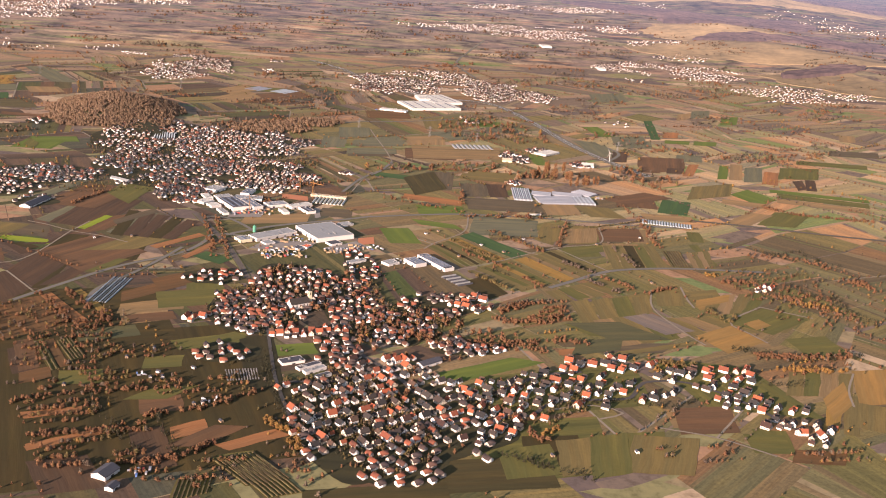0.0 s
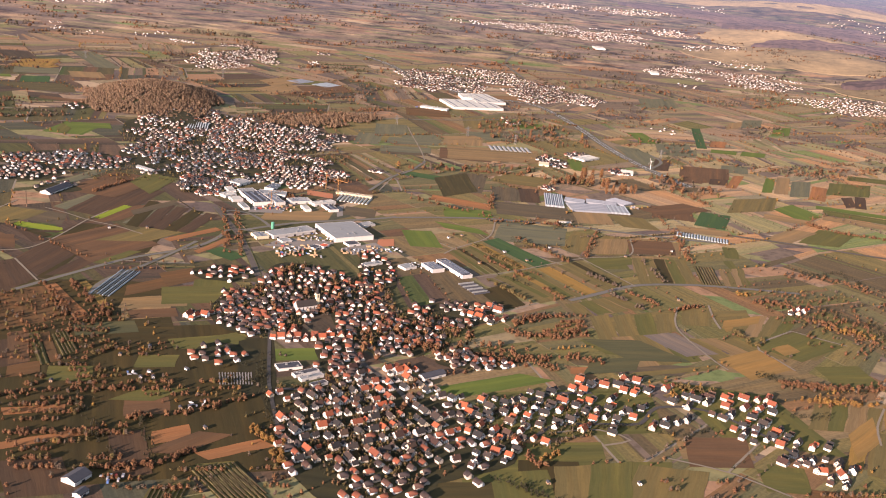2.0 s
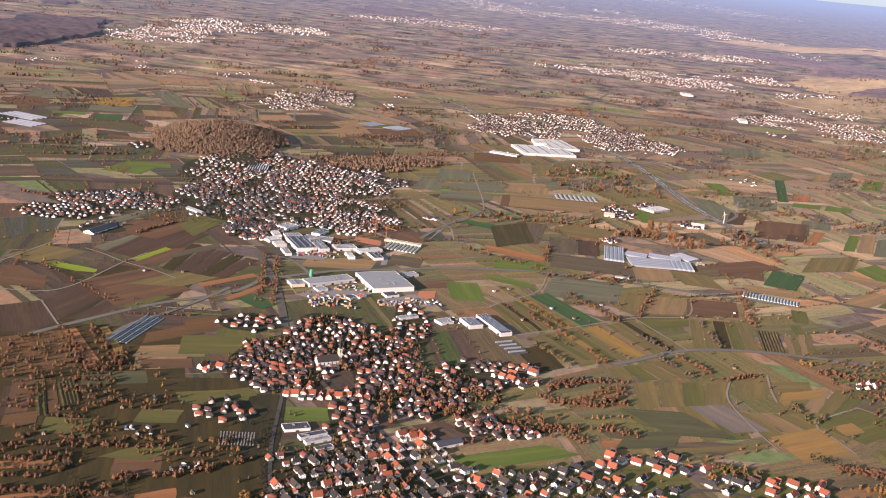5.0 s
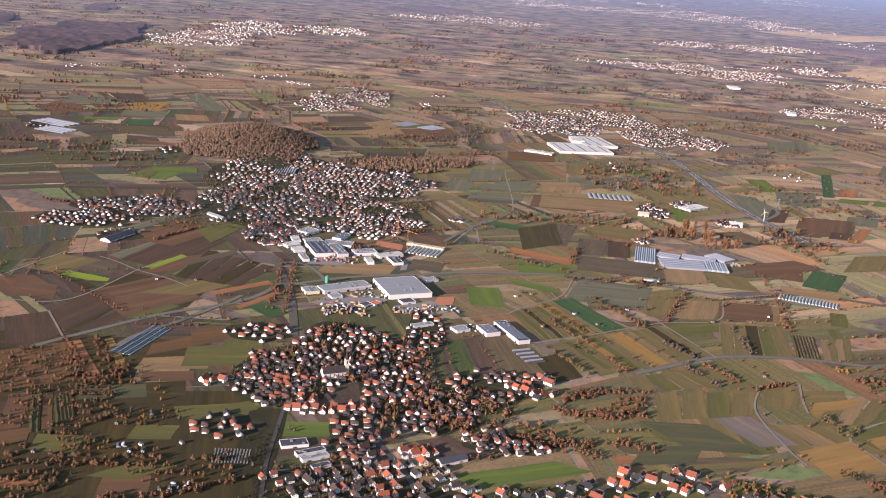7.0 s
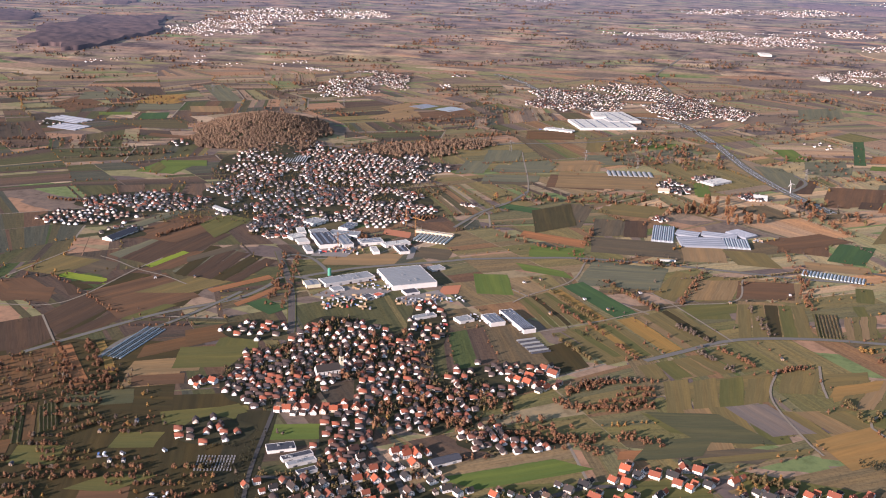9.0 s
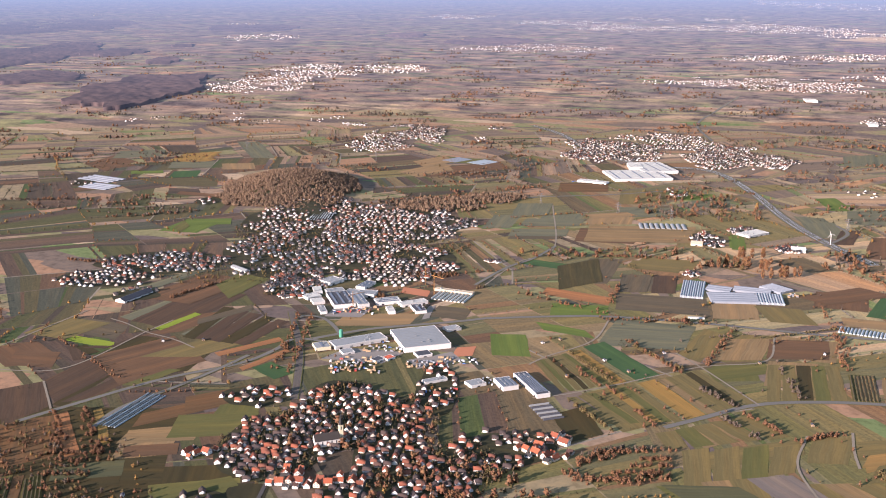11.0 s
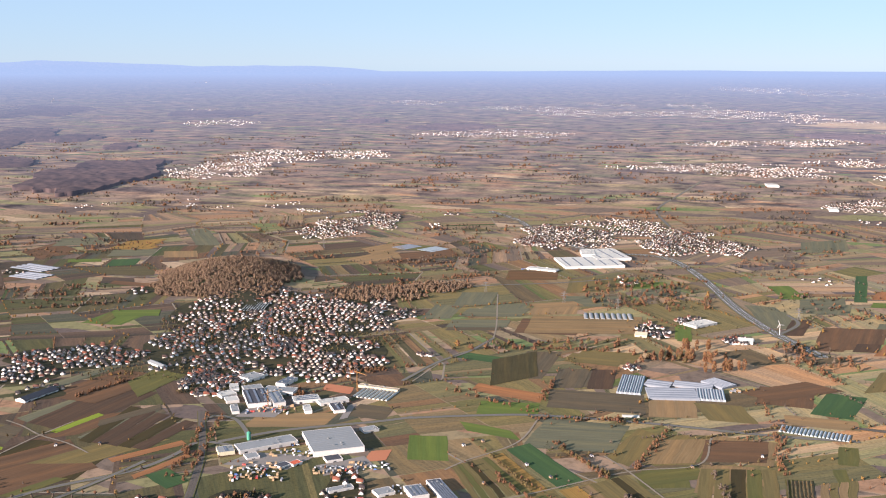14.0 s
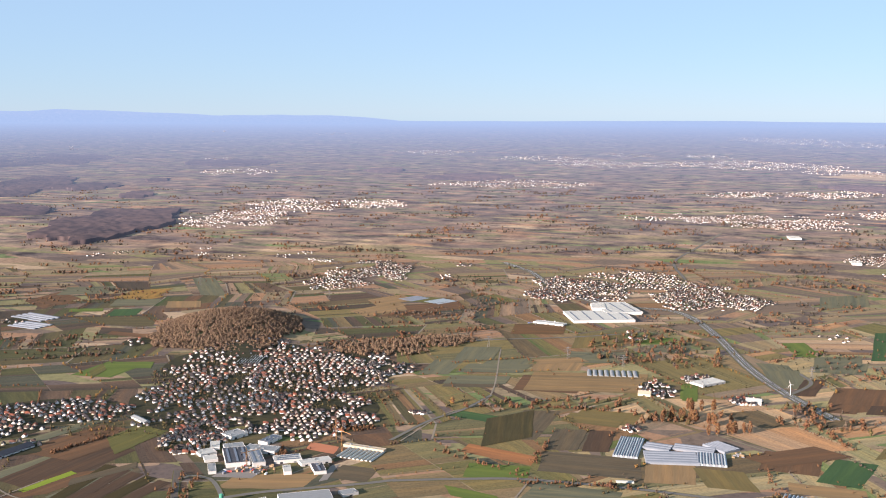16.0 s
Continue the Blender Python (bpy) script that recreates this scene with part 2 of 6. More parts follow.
dark_roof = surface("dark_sheet", (0.040, 0.042, 0.050), (0.070, 0.070, 0.078), 0.3, 0.04, 0.75)
red_roof = surface("red_sheet", (0.50, 0.11, 0.05), (0.42, 0.09, 0.045), 0.4, 0.05, 0.7)
tan_roof = surface("tan_sheet", (0.46, 0.38, 0.27), (0.38, 0.31, 0.22), 0.4, 0.05, 0.7)
glass_roof = surface("pale_glass_film", (0.33, 0.37, 0.38), (0.24, 0.28, 0.29), 0.3, 0.06, 0.65)
blue_roof = surface("blue_glass", (0.17, 0.185, 0.205), (0.24, 0.255, 0.275), 0.3, 0.05, 0.65)
window_glass = surface("window_glass", (0.03, 0.035, 0.04), (0.05, 0.05, 0.055), 1.0, 0.1, 0.15, bump=0)
skylight_mat = surface("rooflight", (0.10, 0.11, 0.13), (0.15, 0.16, 0.18), 1.0, 0.1, 0.2, bump=0)
TILES = {
    "red": surface("red_tiles", (0.214, 0.060, 0.026), (0.166, 0.048, 0.024), 0.9, 0.2, 0.85, vary=1, extra=((0.0, (0.334, 0.084, 0.037)), (0.5, (0.246, 0.075, 0.037)), (1.0, (0.141, 0.048, 0.030)))),
    "grey": surface("slate_tiles", (0.026, 0.024, 0.024), (0.038, 0.034, 0.032), 0.9, 0.2, 0.85, vary=1, extra=((0.0, (0.017, 0.017, 0.018)), (0.5, (0.030, 0.028, 0.026)), (0.8, (0.045, 0.036, 0.030)), (1.0, (0.041, 0.026, 0.020)))),
    "brown": surface("brown_tiles", (0.068, 0.038, 0.028), (0.047, 0.029, 0.022), 0.9, 0.2, 0.85, vary=0.3),
}
town_roofs = surface("mixed_tiles", (0.07, 0.045, 0.035), (0.05, 0.038, 0.03), 0.9, 0.2, 0.85, vary=1, by="island", extra=((0.0, (0.030, 0.030, 0.034)), (0.45, (0.050, 0.042, 0.040)), (0.68, (0.09, 0.048, 0.036)), (0.9, (0.26, 0.080, 0.042)), (1.0, (0.12, 0.06, 0.04))))
core_roofs = surface("village_tiles", (0.10, 0.05, 0.035), (0.07, 0.042, 0.03), 0.9, 0.2, 0.85, vary=1, by="island", extra=((0.0, (0.035, 0.033, 0.035)), (0.4, (0.060, 0.045, 0.040)), (0.58, (0.13, 0.056, 0.036)), (0.82, (0.30, 0.085, 0.042)), (1.0, (0.15, 0.060, 0.040))))
town_walls = surface("town_render", (0.80, 0.77, 0.72), (0.66, 0.62, 0.56), 0.5, 0.05, 0.85, vary=1, by="island", extra=((0.0, (0.84, 0.82, 0.78)), (0.42, (0.80, 0.77, 0.70)), (0.55, (0.56, 0.46, 0.33)), (0.75, (0.30, 0.23, 0.17)), (0.9, (0.24, 0.19, 0.15)), (1.0, (0.50, 0.36, 0.24))))
bark = surface("bark", (0.10, 0.075, 0.055), (0.16, 0.12, 0.09), 2, 0.3)
LEAVES = {
    "rust": surface("rust_leaves", (0.161, 0.076, 0.034), (0.092, 0.048, 0.025), 0.3, 0.02, 0.85, vary=0.22, by="island", bump=0),
    "russet": surface("russet_wood", (0.194, 0.122, 0.070), (0.122, 0.083, 0.055), 0.1, 0.02, 0.85, vary=0.2, by="island", bump=0),
    "gold": surface("gold_leaves", (0.219, 0.121, 0.031), (0.146, 0.078, 0.025), 0.3, 0.02, 0.85, vary=0.25, by="island", bump=0),
    "vine": surface("vine_leaves", (0.105, 0.080, 0.032), (0.070, 0.055, 0.026), 0.3, 0.02, 0.85, vary=0.25, by="island", bump=0),
    "bare": surface("bare_twigs", (0.101, 0.074, 0.050), (0.072, 0.054, 0.040), 0.05, 0.006, 0.9, vary=0.35, by="island", bump=0),
    "dark": surface("dark_leaves", (0.022, 0.026, 0.011), (0.035, 0.027, 0.014), 0.3, 0.02, 0.85, vary=0.3, by="island", bump=0),
    "poplar": surface("poplar_leaves", (0.184, 0.086, 0.034), (0.130, 0.065, 0.028), 0.3, 0.02, 0.85, vary=0.3, by="island", bump=0),
    "mixed": surface("mixed_leaves", (0.115, 0.072, 0.027), (0.067, 0.058, 0.023), 0.3, 0.012, 0.85, vary=0.35, by="island", bump=0),
}


def paint_haze(m, n, l, out, place):
    """Paints haze as a blue glow that grows with distance; place is the plan in kilometres from the eye."""
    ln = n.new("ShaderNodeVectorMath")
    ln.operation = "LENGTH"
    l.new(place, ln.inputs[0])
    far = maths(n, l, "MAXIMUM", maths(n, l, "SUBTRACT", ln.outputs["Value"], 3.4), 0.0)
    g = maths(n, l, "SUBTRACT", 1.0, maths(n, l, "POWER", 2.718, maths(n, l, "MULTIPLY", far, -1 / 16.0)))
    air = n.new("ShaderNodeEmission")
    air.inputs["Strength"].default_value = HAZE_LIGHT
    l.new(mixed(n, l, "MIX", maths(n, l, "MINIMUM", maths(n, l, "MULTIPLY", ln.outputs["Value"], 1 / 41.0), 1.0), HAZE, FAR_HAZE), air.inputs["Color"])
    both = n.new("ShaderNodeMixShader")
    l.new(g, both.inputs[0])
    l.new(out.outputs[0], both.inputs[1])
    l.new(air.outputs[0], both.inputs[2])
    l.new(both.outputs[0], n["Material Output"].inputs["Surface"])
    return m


def far_surface(name, a, b):
    """Land cover kilometres off, with painted haze glowing over its colour."""
    m, n, l, out = tree_of(name)
    uv = n.new("ShaderNodeUVMap")
    g, c = noise_of(n, l, uv.outputs[0], 22.0, 4.0, 0.7), noise_of(n, l, uv.outputs[0], 3.0, 4.0, 0.6)
    col = mixed(n, l, "MIX", ramp(n, l, maths(n, l, "MULTIPLY", maths(n, l, "ADD", g, c), 0.5), ((0.38, (0, 0, 0)), (0.62, (1, 1, 1)))), a, b)
    l.new(col, out.inputs["Base Color"])
    out.inputs["Roughness"].default_value, out.inputs["Specular IOR Level"].default_value = 0.95, 0.1
    return paint_haze(m, n, l, out, uv.outputs[0])


far_walls = surface("far_town_render", (0.84, 0.82, 0.78), (0.74, 0.72, 0.66), 0.5, 0.05, 0.85, vary=1, by="island", extra=((0.0, (0.86, 0.84, 0.80)), (0.45, (0.74, 0.71, 0.64)), (0.62, (0.50, 0.40, 0.30)), (1.0, (0.28, 0.22, 0.17))))
wood_canopy = far_surface("bare_canopy", (0.045, 0.034, 0.036), (0.105, 0.07, 0.06))
hill_vines = far_surface("hill_vineyards", (0.110, 0.085, 0.050), (0.235, 0.168, 0.090))


def land_material(name, haze):
    """Far patchwork of small fields over the plan, which the UV map carries in kilometres; haze adds the painted glow.
    """
    m, n, l, out = tree_of(name)
    uv = n.new("ShaderNodeUVMap")
    turn = n.new("ShaderNodeMapping")
    turn.inputs["Rotation"].default_value, turn.inputs["Scale"].default_value = (0, 0, radians(-52)), (6.0, 19.0, 1)
    l.new(uv.outputs[0], turn.inputs["Vector"])
    wob = n.new("ShaderNodeTexNoise")
    wob.inputs["Scale"].default_value = 1.4
    l.new(uv.outputs[0], wob.inputs["Vector"])
    add = n.new("ShaderNodeVectorMath")
    add.operation = "MULTIPLY_ADD"
    l.new(wob.outputs["Color"], add.inputs[0])
    add.inputs[1].default_value = (3.0, 3.0, 0)
    l.new(turn.outputs[0], add.inputs[2])
    vor = n.new("ShaderNodeTexVoronoi")
    vor.distance, vor.inputs["Scale"].default_value = "CHEBYCHEV", 1.0
    l.new(add.outputs[0], vor.inputs["Vector"])
    sep = n.new("ShaderNodeSeparateColor")
    l.new(vor.outputs["Color"], sep.inputs[0])
    col = ramp(n, l, sep.outputs[0], FAR_LAND, "CONSTANT")
    grain, broad = noise_of(n, l, uv.outputs[0], 60.0, 5.0, 0.7), noise_of(n, l, uv.outputs[0], 1.5, 7.0, 0.68)
    col = mixed(n, l, "MULTIPLY", 0.8, col, ramp(n, l, grain, ((0.3, (0.5, 0.48, 0.46)), (0.5, (1, 1, 1)), (0.7, (1.3, 1.2, 1.1)))))
    if not haze:
        broad = maths(n, l, "MULTIPLY", broad, 0.0)
    scrub = ramp(n, l, broad, ((0.47, (0, 0, 0)), (0.49, (0.7, 0.7, 0.7)), (0.58, (1, 1, 1))))
    col = mixed(n, l, "MIX", maths(n, l, "MULTIPLY", scrub, 0.6), col, mixed(n, l, "MIX", grain, (0.085, 0.064, 0.058), (0.27, 0.185, 0.145)))
    if haze:
        mid = noise_of(n, l, uv.outputs[0], 8.0, 4.0, 0.65)
        col = mixed(n, l, "MULTIPLY", 0.9, col, ramp(n, l, mid, ((0.36, (0.28, 0.26, 0.28)), (0.45, (0.86, 0.86, 0.86)), (0.53, (1.15, 1.14, 1.06)), (0.61, (1.55, 1.48, 1.32)))))
    l.new(col, out.inputs["Base Color"])
    out.inputs["Roughness"].default_value, out.inputs["Specular IOR Level"].default_value = 0.95, 0.1
    level = n.new("ShaderNodeCombineXYZ")
    level.inputs[2].default_value = 1.0
    l.new(level.outputs[0], out.inputs["Normal"])
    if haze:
        paint_haze(m, n, l, out, uv.outputs[0])
    return m


# ---- mesh helpers ----
def mesh_of(name, verts, faces, mats, index=None, uv=None):
    """A mesh from arrays: verts n x 3, faces n x 3 or n x 4; uv per corner."""
    verts, faces = np.asarray(verts, np.float32), np.asarray(faces, np.int32)
    k = faces.shape[1]
    me = bpy.data.meshes.new(name)
    me.vertices.add(len(verts))
    me.vertices.foreach_set("co", verts.ravel())
    me.loops.add(faces.size)
    me.loops.foreach_set("vertex_index", faces.ravel())
    me.polygons.add(len(faces))
    me.polygons.foreach_set("loop_start", np.arange(0, faces.size, k, dtype=np.int32))
    for m in mats:
        me.materials.append(m)
    if index is not None:
        me.polygons.foreach_set("material_index", np.asarray(index, np.int32))
    if uv is not None:
        me.uv_layers.new(name="plan").data.foreach_set("uv", np.asarray(uv, np.float32).ravel())
    me.update(calc_edges=True)
    return me


def part(name, bm, material, parent=None, label=""):
    """Links a bmesh (or a mesh) as one object under a thing or a part."""
    if isinstance(bm, bmesh.types.BMesh):
        me = bpy.data.meshes.new(name)
        bm.to_mesh(me)
        bm.free()
        for m in material if isinstance(material, (list, tuple)) else (material,):
            me.materials.append(m)
    else:
        me = bm
    ob = new(name, me)
    ob.parent = parent
    return tagged(ob, label)


def box(bm, x0, x1, y0, y1, z0, z1, mi=0, m=None):
    v = [bm.verts.new((x, y, z)) for z in (z0, z1) for x, y in ((x0, y0), (x1, y0), (x1, y1), (x0, y1))]
    if m is not None:
        for q in v:
            q.co = m @ q.co
    for f in ((3, 2, 1, 0), (4, 5, 6, 7), (0, 1, 5, 4), (1, 2, 6, 5), (2, 3, 7, 6), (3, 0, 4, 7)):
        bm.faces.new([v[i] for i in f]).material_index = mi
    return v


def prism(bm, pts, y0, y1, mi=0):
    """The outline pts (x, z) drawn out from y0 to y1."""
    a, b = [bm.verts.new((x, y0, z)) for x, z in pts], [bm.verts.new((x, y1, z)) for x, z in pts]
    n = len(pts)
    bm.faces.new(a).material_index = mi
    bm.faces.new(b[::-1]).material_index = mi
    for i in range(n):
        bm.faces.new((a[i], b[i], b[(i + 1) % n], a[(i + 1) % n])).material_index = mi


def tidy(bm):
    bmesh.ops.recalc_face_normals(bm, faces=bm.faces)
    return bm


def thing(name, x, y, turn=0.0, label="", category="", group="", kind=""):
    q, s = spot(x, y)
    ob = new(name)
    ob.matrix_basis = Matrix.Translation(q) @ Matrix.Rotation(radians(turn), 4, "Z") @ Matrix.Diagonal((s, s, s, 1))
    return tagged(ob, label, category, group, kind)


# ---- ground: one sheet to the horizon, and the hazy distance behind it ----
def polar(name, r0, r1, grow, mat, kind_words):
    rings, r = [r0], r0
    while r < r1:
        r = min(r1, r * grow + 2)
        rings.append(r)
    ang = np.unique(np.r_[np.linspace(-180, 180, 73), np.linspace(-50, 30, 161)])[:-1] + 90 + 0.0
    ang = np.radians(ang)
    rr, aa = np.meshgrid(rings, ang, indexing="ij")
    x, y = EYE[0] + rr * np.cos(aa), EYE[1] + rr * np.sin(aa)
    z = relief(x, y)
    flat = np.stack([x, y, z], -1).reshape(-1, 3)
    n, m = rr.shape
    i, j = np.meshgrid(np.arange(n - 1), np.arange(m), indexing="ij")
    j2 = (j + 1) % m
    faces = np.stack([i * m + j, (i + 1) * m + j, (i + 1) * m + j2, i * m + j2], -1).reshape(-1, 4)
    uv = ((flat[:, :2] - EYE[:2]) / 1000.0)[faces.ravel()]
    return tagged(new(name, mesh_of(name, fold(flat), faces, [mat], uv=uv)), kind_words, kind="structure")


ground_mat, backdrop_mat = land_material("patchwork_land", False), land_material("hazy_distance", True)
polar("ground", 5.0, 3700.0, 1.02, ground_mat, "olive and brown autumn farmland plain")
polar("backdrop", 3700.0, 42000.0, 1.03, backdrop_mat, "far plain near the horizon with painted blue haze")


def far_hills(label, a0, a1, r, h, seed):
    ang = np.linspace(a0, a1, 120)
    t = np.linspace(0, 1, 120)
    top = h * np.sin(np.pi * t) ** 0.4 * (0.75 + 0.25 * np.array([noise.noise((x * 7, seed, 0)) for x in t]) + 0.08 * np.array([noise.noise((x * 30, seed, 3)) for x in t]))
    x, y = EYE[0] + r * np.cos(np.radians(90 + ang)), EYE[1] + r * np.sin(np.radians(90 + ang))
    rows = [np.stack([EYE[0] + (x - EYE[0]) * k, EYE[1] + (y - EYE[1]) * k, top * f], -1) for k, f in ((0.98, -0.1), (0.99, 0.5), (1.0, 1.0), (1.03, 0.9))]
    v = np.concatenate(rows)
    f = [(q * 120 + i, q * 120 + i + 1, (q + 1) * 120 + i + 1, (q + 1) * 120 + i) for q in range(3) for i in range(119)]
    uv = ((v[:, :2] - EYE[:2]) / 1000.0)[np.array(f).ravel()]
    tagged(new("backdrop", mesh_of("far_hills", fold(v), f, [backdrop_mat], uv=uv)), label, kind="structure")


far_hills("low blue hills on the horizon", 18.0, 64.0, 41000.0, 560.0, 1)
far_hills("low blue rise on the horizon", -45.0, 30.0, 41000.0, 190.0, 2)

# ---- fields ----
taken = []


def sheet(x, y, a, ta, b, tb):
    ua, ub = np.array((math.cos(radians(ta)), math.sin(radians(ta)))), np.array((math.cos(radians(tb)), math.sin(radians(tb))))
    c = np.array((x, y))
    return [c + ua * a * i / 2 + ub * b * j / 2 for i, j in ((-1, -1), (1, -1), (1, 1), (-1, 1))]


def field(kind, x, y, a, ta, b, tb):
    """A field round x, y: its long side a metres along ta degrees, its short side b along tb."""
    c = sheet(x, y, a, ta, b, tb)
    taken.append((x, y, math.sqrt(a * b) * 0.42))
    n = 8
    g = [((1 - u) * (1 - v) * c[0] + u * (1 - v) * c[1] + u * v * c[2] + (1 - u) * v * c[3], u * a, v * b) for v in np.linspace(0, 1, n + 1) for u in np.linspace(0, 1, n + 1)]
    xy = np.array([q[0] for q in g])
    wob = np.array([[noise.noise((p[0] / 25, p[1] / 25, k)) for k in (0, 9)] for p in xy]) * 1.6
    v = np.c_[xy + wob, relief(xy[:, 0], xy[:, 1]) + 0.12 + 0.0011 * len(taken) + 3.0 * (relief(xy[:, 0], xy[:, 1]) > 0.1)]
    f = [(j * (n + 1) + i, j * (n + 1) + i + 1, (j + 1) * (n + 1) + i + 1, (j + 1) * (n + 1) + i) for j in range(n) for i in range(n)]
    uv = np.array([q[1:] for q in g])[np.array(f).ravel()]
    ob = new("field", mesh_of("field", fold(v), f, [CROPS[kind]], uv=uv))
    tagged(ob, WORDS[kind], "field", "fields of the plain", "structure")
    if kind == "vine" and a < 260 and y < 2200:
        bm = bmesh.new()
        ua = (c[1] - c[0]) / max(a, 1)
        rows = max(1, int(b / 4))
        for k in range(rows):
            s = c[0] + (c[3] - c[0]) * (k + 0.5) / rows
            e = s + ua * a
            for q in range(int(a / 6)):
                p = s + ua * (q * 6 + 3)
                h, w = 1.2 + 0.4 * random.random(), 0.45 + 0.25 * random.random()
                box(bm, -2.9, 2.9, -w, w, 0.4, h, 0, Matrix.Translation((*p, 0)) @ Matrix.Rotation(radians(ta), 4, "Z"))
        tagged(part("vine_rows", bm, LEAVES["vine"]), "rows of yellow-brown autumn vines", "vines", kind="stuff")


def oval(name, x, y, a, b, turn, rings, spokes, lift, mat):
    """A draped oval sheet with an uneven outline; lift(p, edge) gives its height over the land."""
    c, s = math.cos(radians(turn)), math.sin(radians(turn))
    rr, kk = np.meshgrid(np.r_[np.linspace(0.02, 1, rings), 1.003, 1.006], np.arange(spokes) * 2 * math.pi / spokes, indexing="ij")
    out = np.array([1.0 + 0.38 * noise.noise((math.cos(t) * 1.5 + x / 900, math.sin(t) * 1.5 + y / 900, 2.2)) + 0.16 * noise.noise((math.cos(t) * 5 + x, math.sin(t) * 5, 7.7)) for t in kk[0]])
    u, w = np.cos(kk) * a * rr * out, np.sin(kk) * b * rr * out
    px_, py_ = x + u * c - w * s, y + u * s + w * c
    z = relief(px_, py_) + np.where(rr > 1.004, -2.0, lift(px_, py_))
    n, m = rr.shape
    i, j = np.meshgrid(np.arange(n - 1), np.arange(m), indexing="ij")
    j2 = (j + 1) % m
    f = np.stack([i * m + j, (i + 1) * m + j, (i + 1) * m + j2, i * m + j2], -1).reshape(-1, 4)
    v = np.stack([px_, py_, z], -1).reshape(-1, 3)
    return new(name, mesh_of(name, fold(v), f, [mat], uv=((v[:, :2] - EYE[:2]) / 1000.0)[f.ravel()]))


def slope(x, y, a, b, turn):
    tagged(oval("hillside", x, y, a, b, turn, 14, 60, lambda p, q: 3.0 + 0 * p, hill_vines), WORDS["slope"], "hillside", kind="structure")


def far_wood(label, height, x, y, a, b, turn):
    """One closed canopy of a wood kilometres off: a bumpy roof of crowns with a steep rim."""
    step = 22.0 + 0.004 * max(a, b)
    rings, spokes = int(min(46, max(a, b) / step)) + 4, int(min(220, 6.3 * max(a, b) / step)) + 20
    bump = np.vectorize(lambda p, q: height * (1.0 + 0.35 * noise.noise((p / 31, q / 31, 0.3)) + 0.45 * noise.noise((p / 110, q / 110, 5.0))))
    tagged(oval("far_wood", x, y, a, b, turn, rings, spokes, bump, wood_canopy), label, "wood", kind="stuff")


field("moss", -306, 974, 341, 111.9, 281, 23.0)
field("moss", -448, 1164, 240, 15.4, 206, 114.8)
field("grass", 110, 921, 143, 16.8, 118, 94.6)
field("brown", -670, 1383, 89, 148.4, 67, 44.3)
field("dark", -643, 1501, 100, 172.3, 62, 106.5)
field("umber", -554, 1244, 74, 130.3, 65, 80.4)
field("dark", -556, 1333, 75, 87.8, 38, 145.3)
field("moss", -555, 1429, 125, 82.8, 34, 1.8)
field("umber", -505, 1417, 101, 91.4, 69, 161.5)
field("moss", -453, 1418, 73, 95.1, 45, 30.5)
field("moss", -519, 1307, 108, 93.8, 17, 178.5)
field("umber", -497, 1317, 90, 80.4, 35, 33.4)
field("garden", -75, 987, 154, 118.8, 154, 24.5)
field("grass", 143, 1059, 204, 20.9, 111, 91.2)
field("grass", 339, 1104, 141, 111.3, 126, 176.7)
field("lime", -615, 1450, 81, 173.9, 24, 112.8)
field("green", -836, 2087, 113, 88.8, 80, 5.4)
field("slate", -613, 1595, 98, 77.3, 29, 159.8)
field("umber", -563, 1624, 181, 84.9, 85, 168.2)
field("dark", -484, 1578, 132, 71.1, 26, 141.9)
field("green", -13, 1693, 76, 168.5, 38, 122.7)
field("green", -71, 1611, 85, 107.4, 50, 12.3)
field("green", -9, 1787, 85, 8.5, 56, 98.1)
field("deep", -100, 2020, 105, 170.2, 36, 85.6)
field("deep", 434, 1934, 110, 75.0, 55, 171.2)
field("dark", 103, 1855, 136, 4.1, 85, 97.8)
field("tan", 210, 1854, 77, 95.8, 66, 10.7)
field("olive", 281, 1855, 75, 109.1, 66, 2.4)
field("orange", -26, 1857, 111, 166.7, 39, 88.1)
field("brown", -44, 2255, 111, 6.4, 109, 93.7)
field("tan", -58, 2398, 101, 92.4, 93, 19.5)
field("slate", -263, 2310, 118, 92.4, 57, 17.2)
field("slate", -155, 2361, 100, 91.9, 89, 26.6)
field("dark", -171, 2227, 101, 15.9, 77, 94.7)
field("dark", -19, 2009, 157, 88.6, 59, 12.8)
field("olive", 86, 2083, 100, 5.3, 75, 82.7)
field("dark", 74, 1959, 90, 88.9, 80, 178.5)
field("vine", 371, 1594, 88, 90.6, 31, 11.6)
field("brown", 362, 1952, 85, 86.5, 77, 177.4)
field("tan", 406, 1851, 94, 178.8, 40, 93.9)
field("slate", 101, 1712, 112, 0.0, 106, 85.3)
field("olive", 175, 1691, 122, 77.3, 37, 146.8)
field("olive", 231, 1696, 114, 80.4, 60, 15.8)
field("stubble", 307, 1715, 87, 86.1, 78, 177.2)
field("grass", 222, 1598, 57, 99.0, 54, 20.7)
field("stubble", 321, 1589, 78, 98.9, 55, 174.2)
field("grass", 422, 1628, 114, 95.1, 16, 17.3)
field("grass", 431, 1733, 63, 85.4, 24, 2.9)
field("green", 194, 2281, 100, 94.4, 29, 171.1)
field("tan", -279, 1655, 108, 17.6, 57, 90.7)
field("dark", -186, 1718, 53, 178.1, 53, 94.6)
field("green", 62, 1104, 117, 35.3, 41, 169.2)
field("dark", 231, 1199, 123, 9.6, 47, 51.5)
field("stubble", 289, 1017, 77, 13.2, 45, 95.3)
field("orange", -232, 906, 37, 39.1, 26, 110.5)
field("tan", -362, 1201, 71, 106.6, 58, 29.4)
field("sage", -383, 1126, 68, 27.4, 35, 118.7)
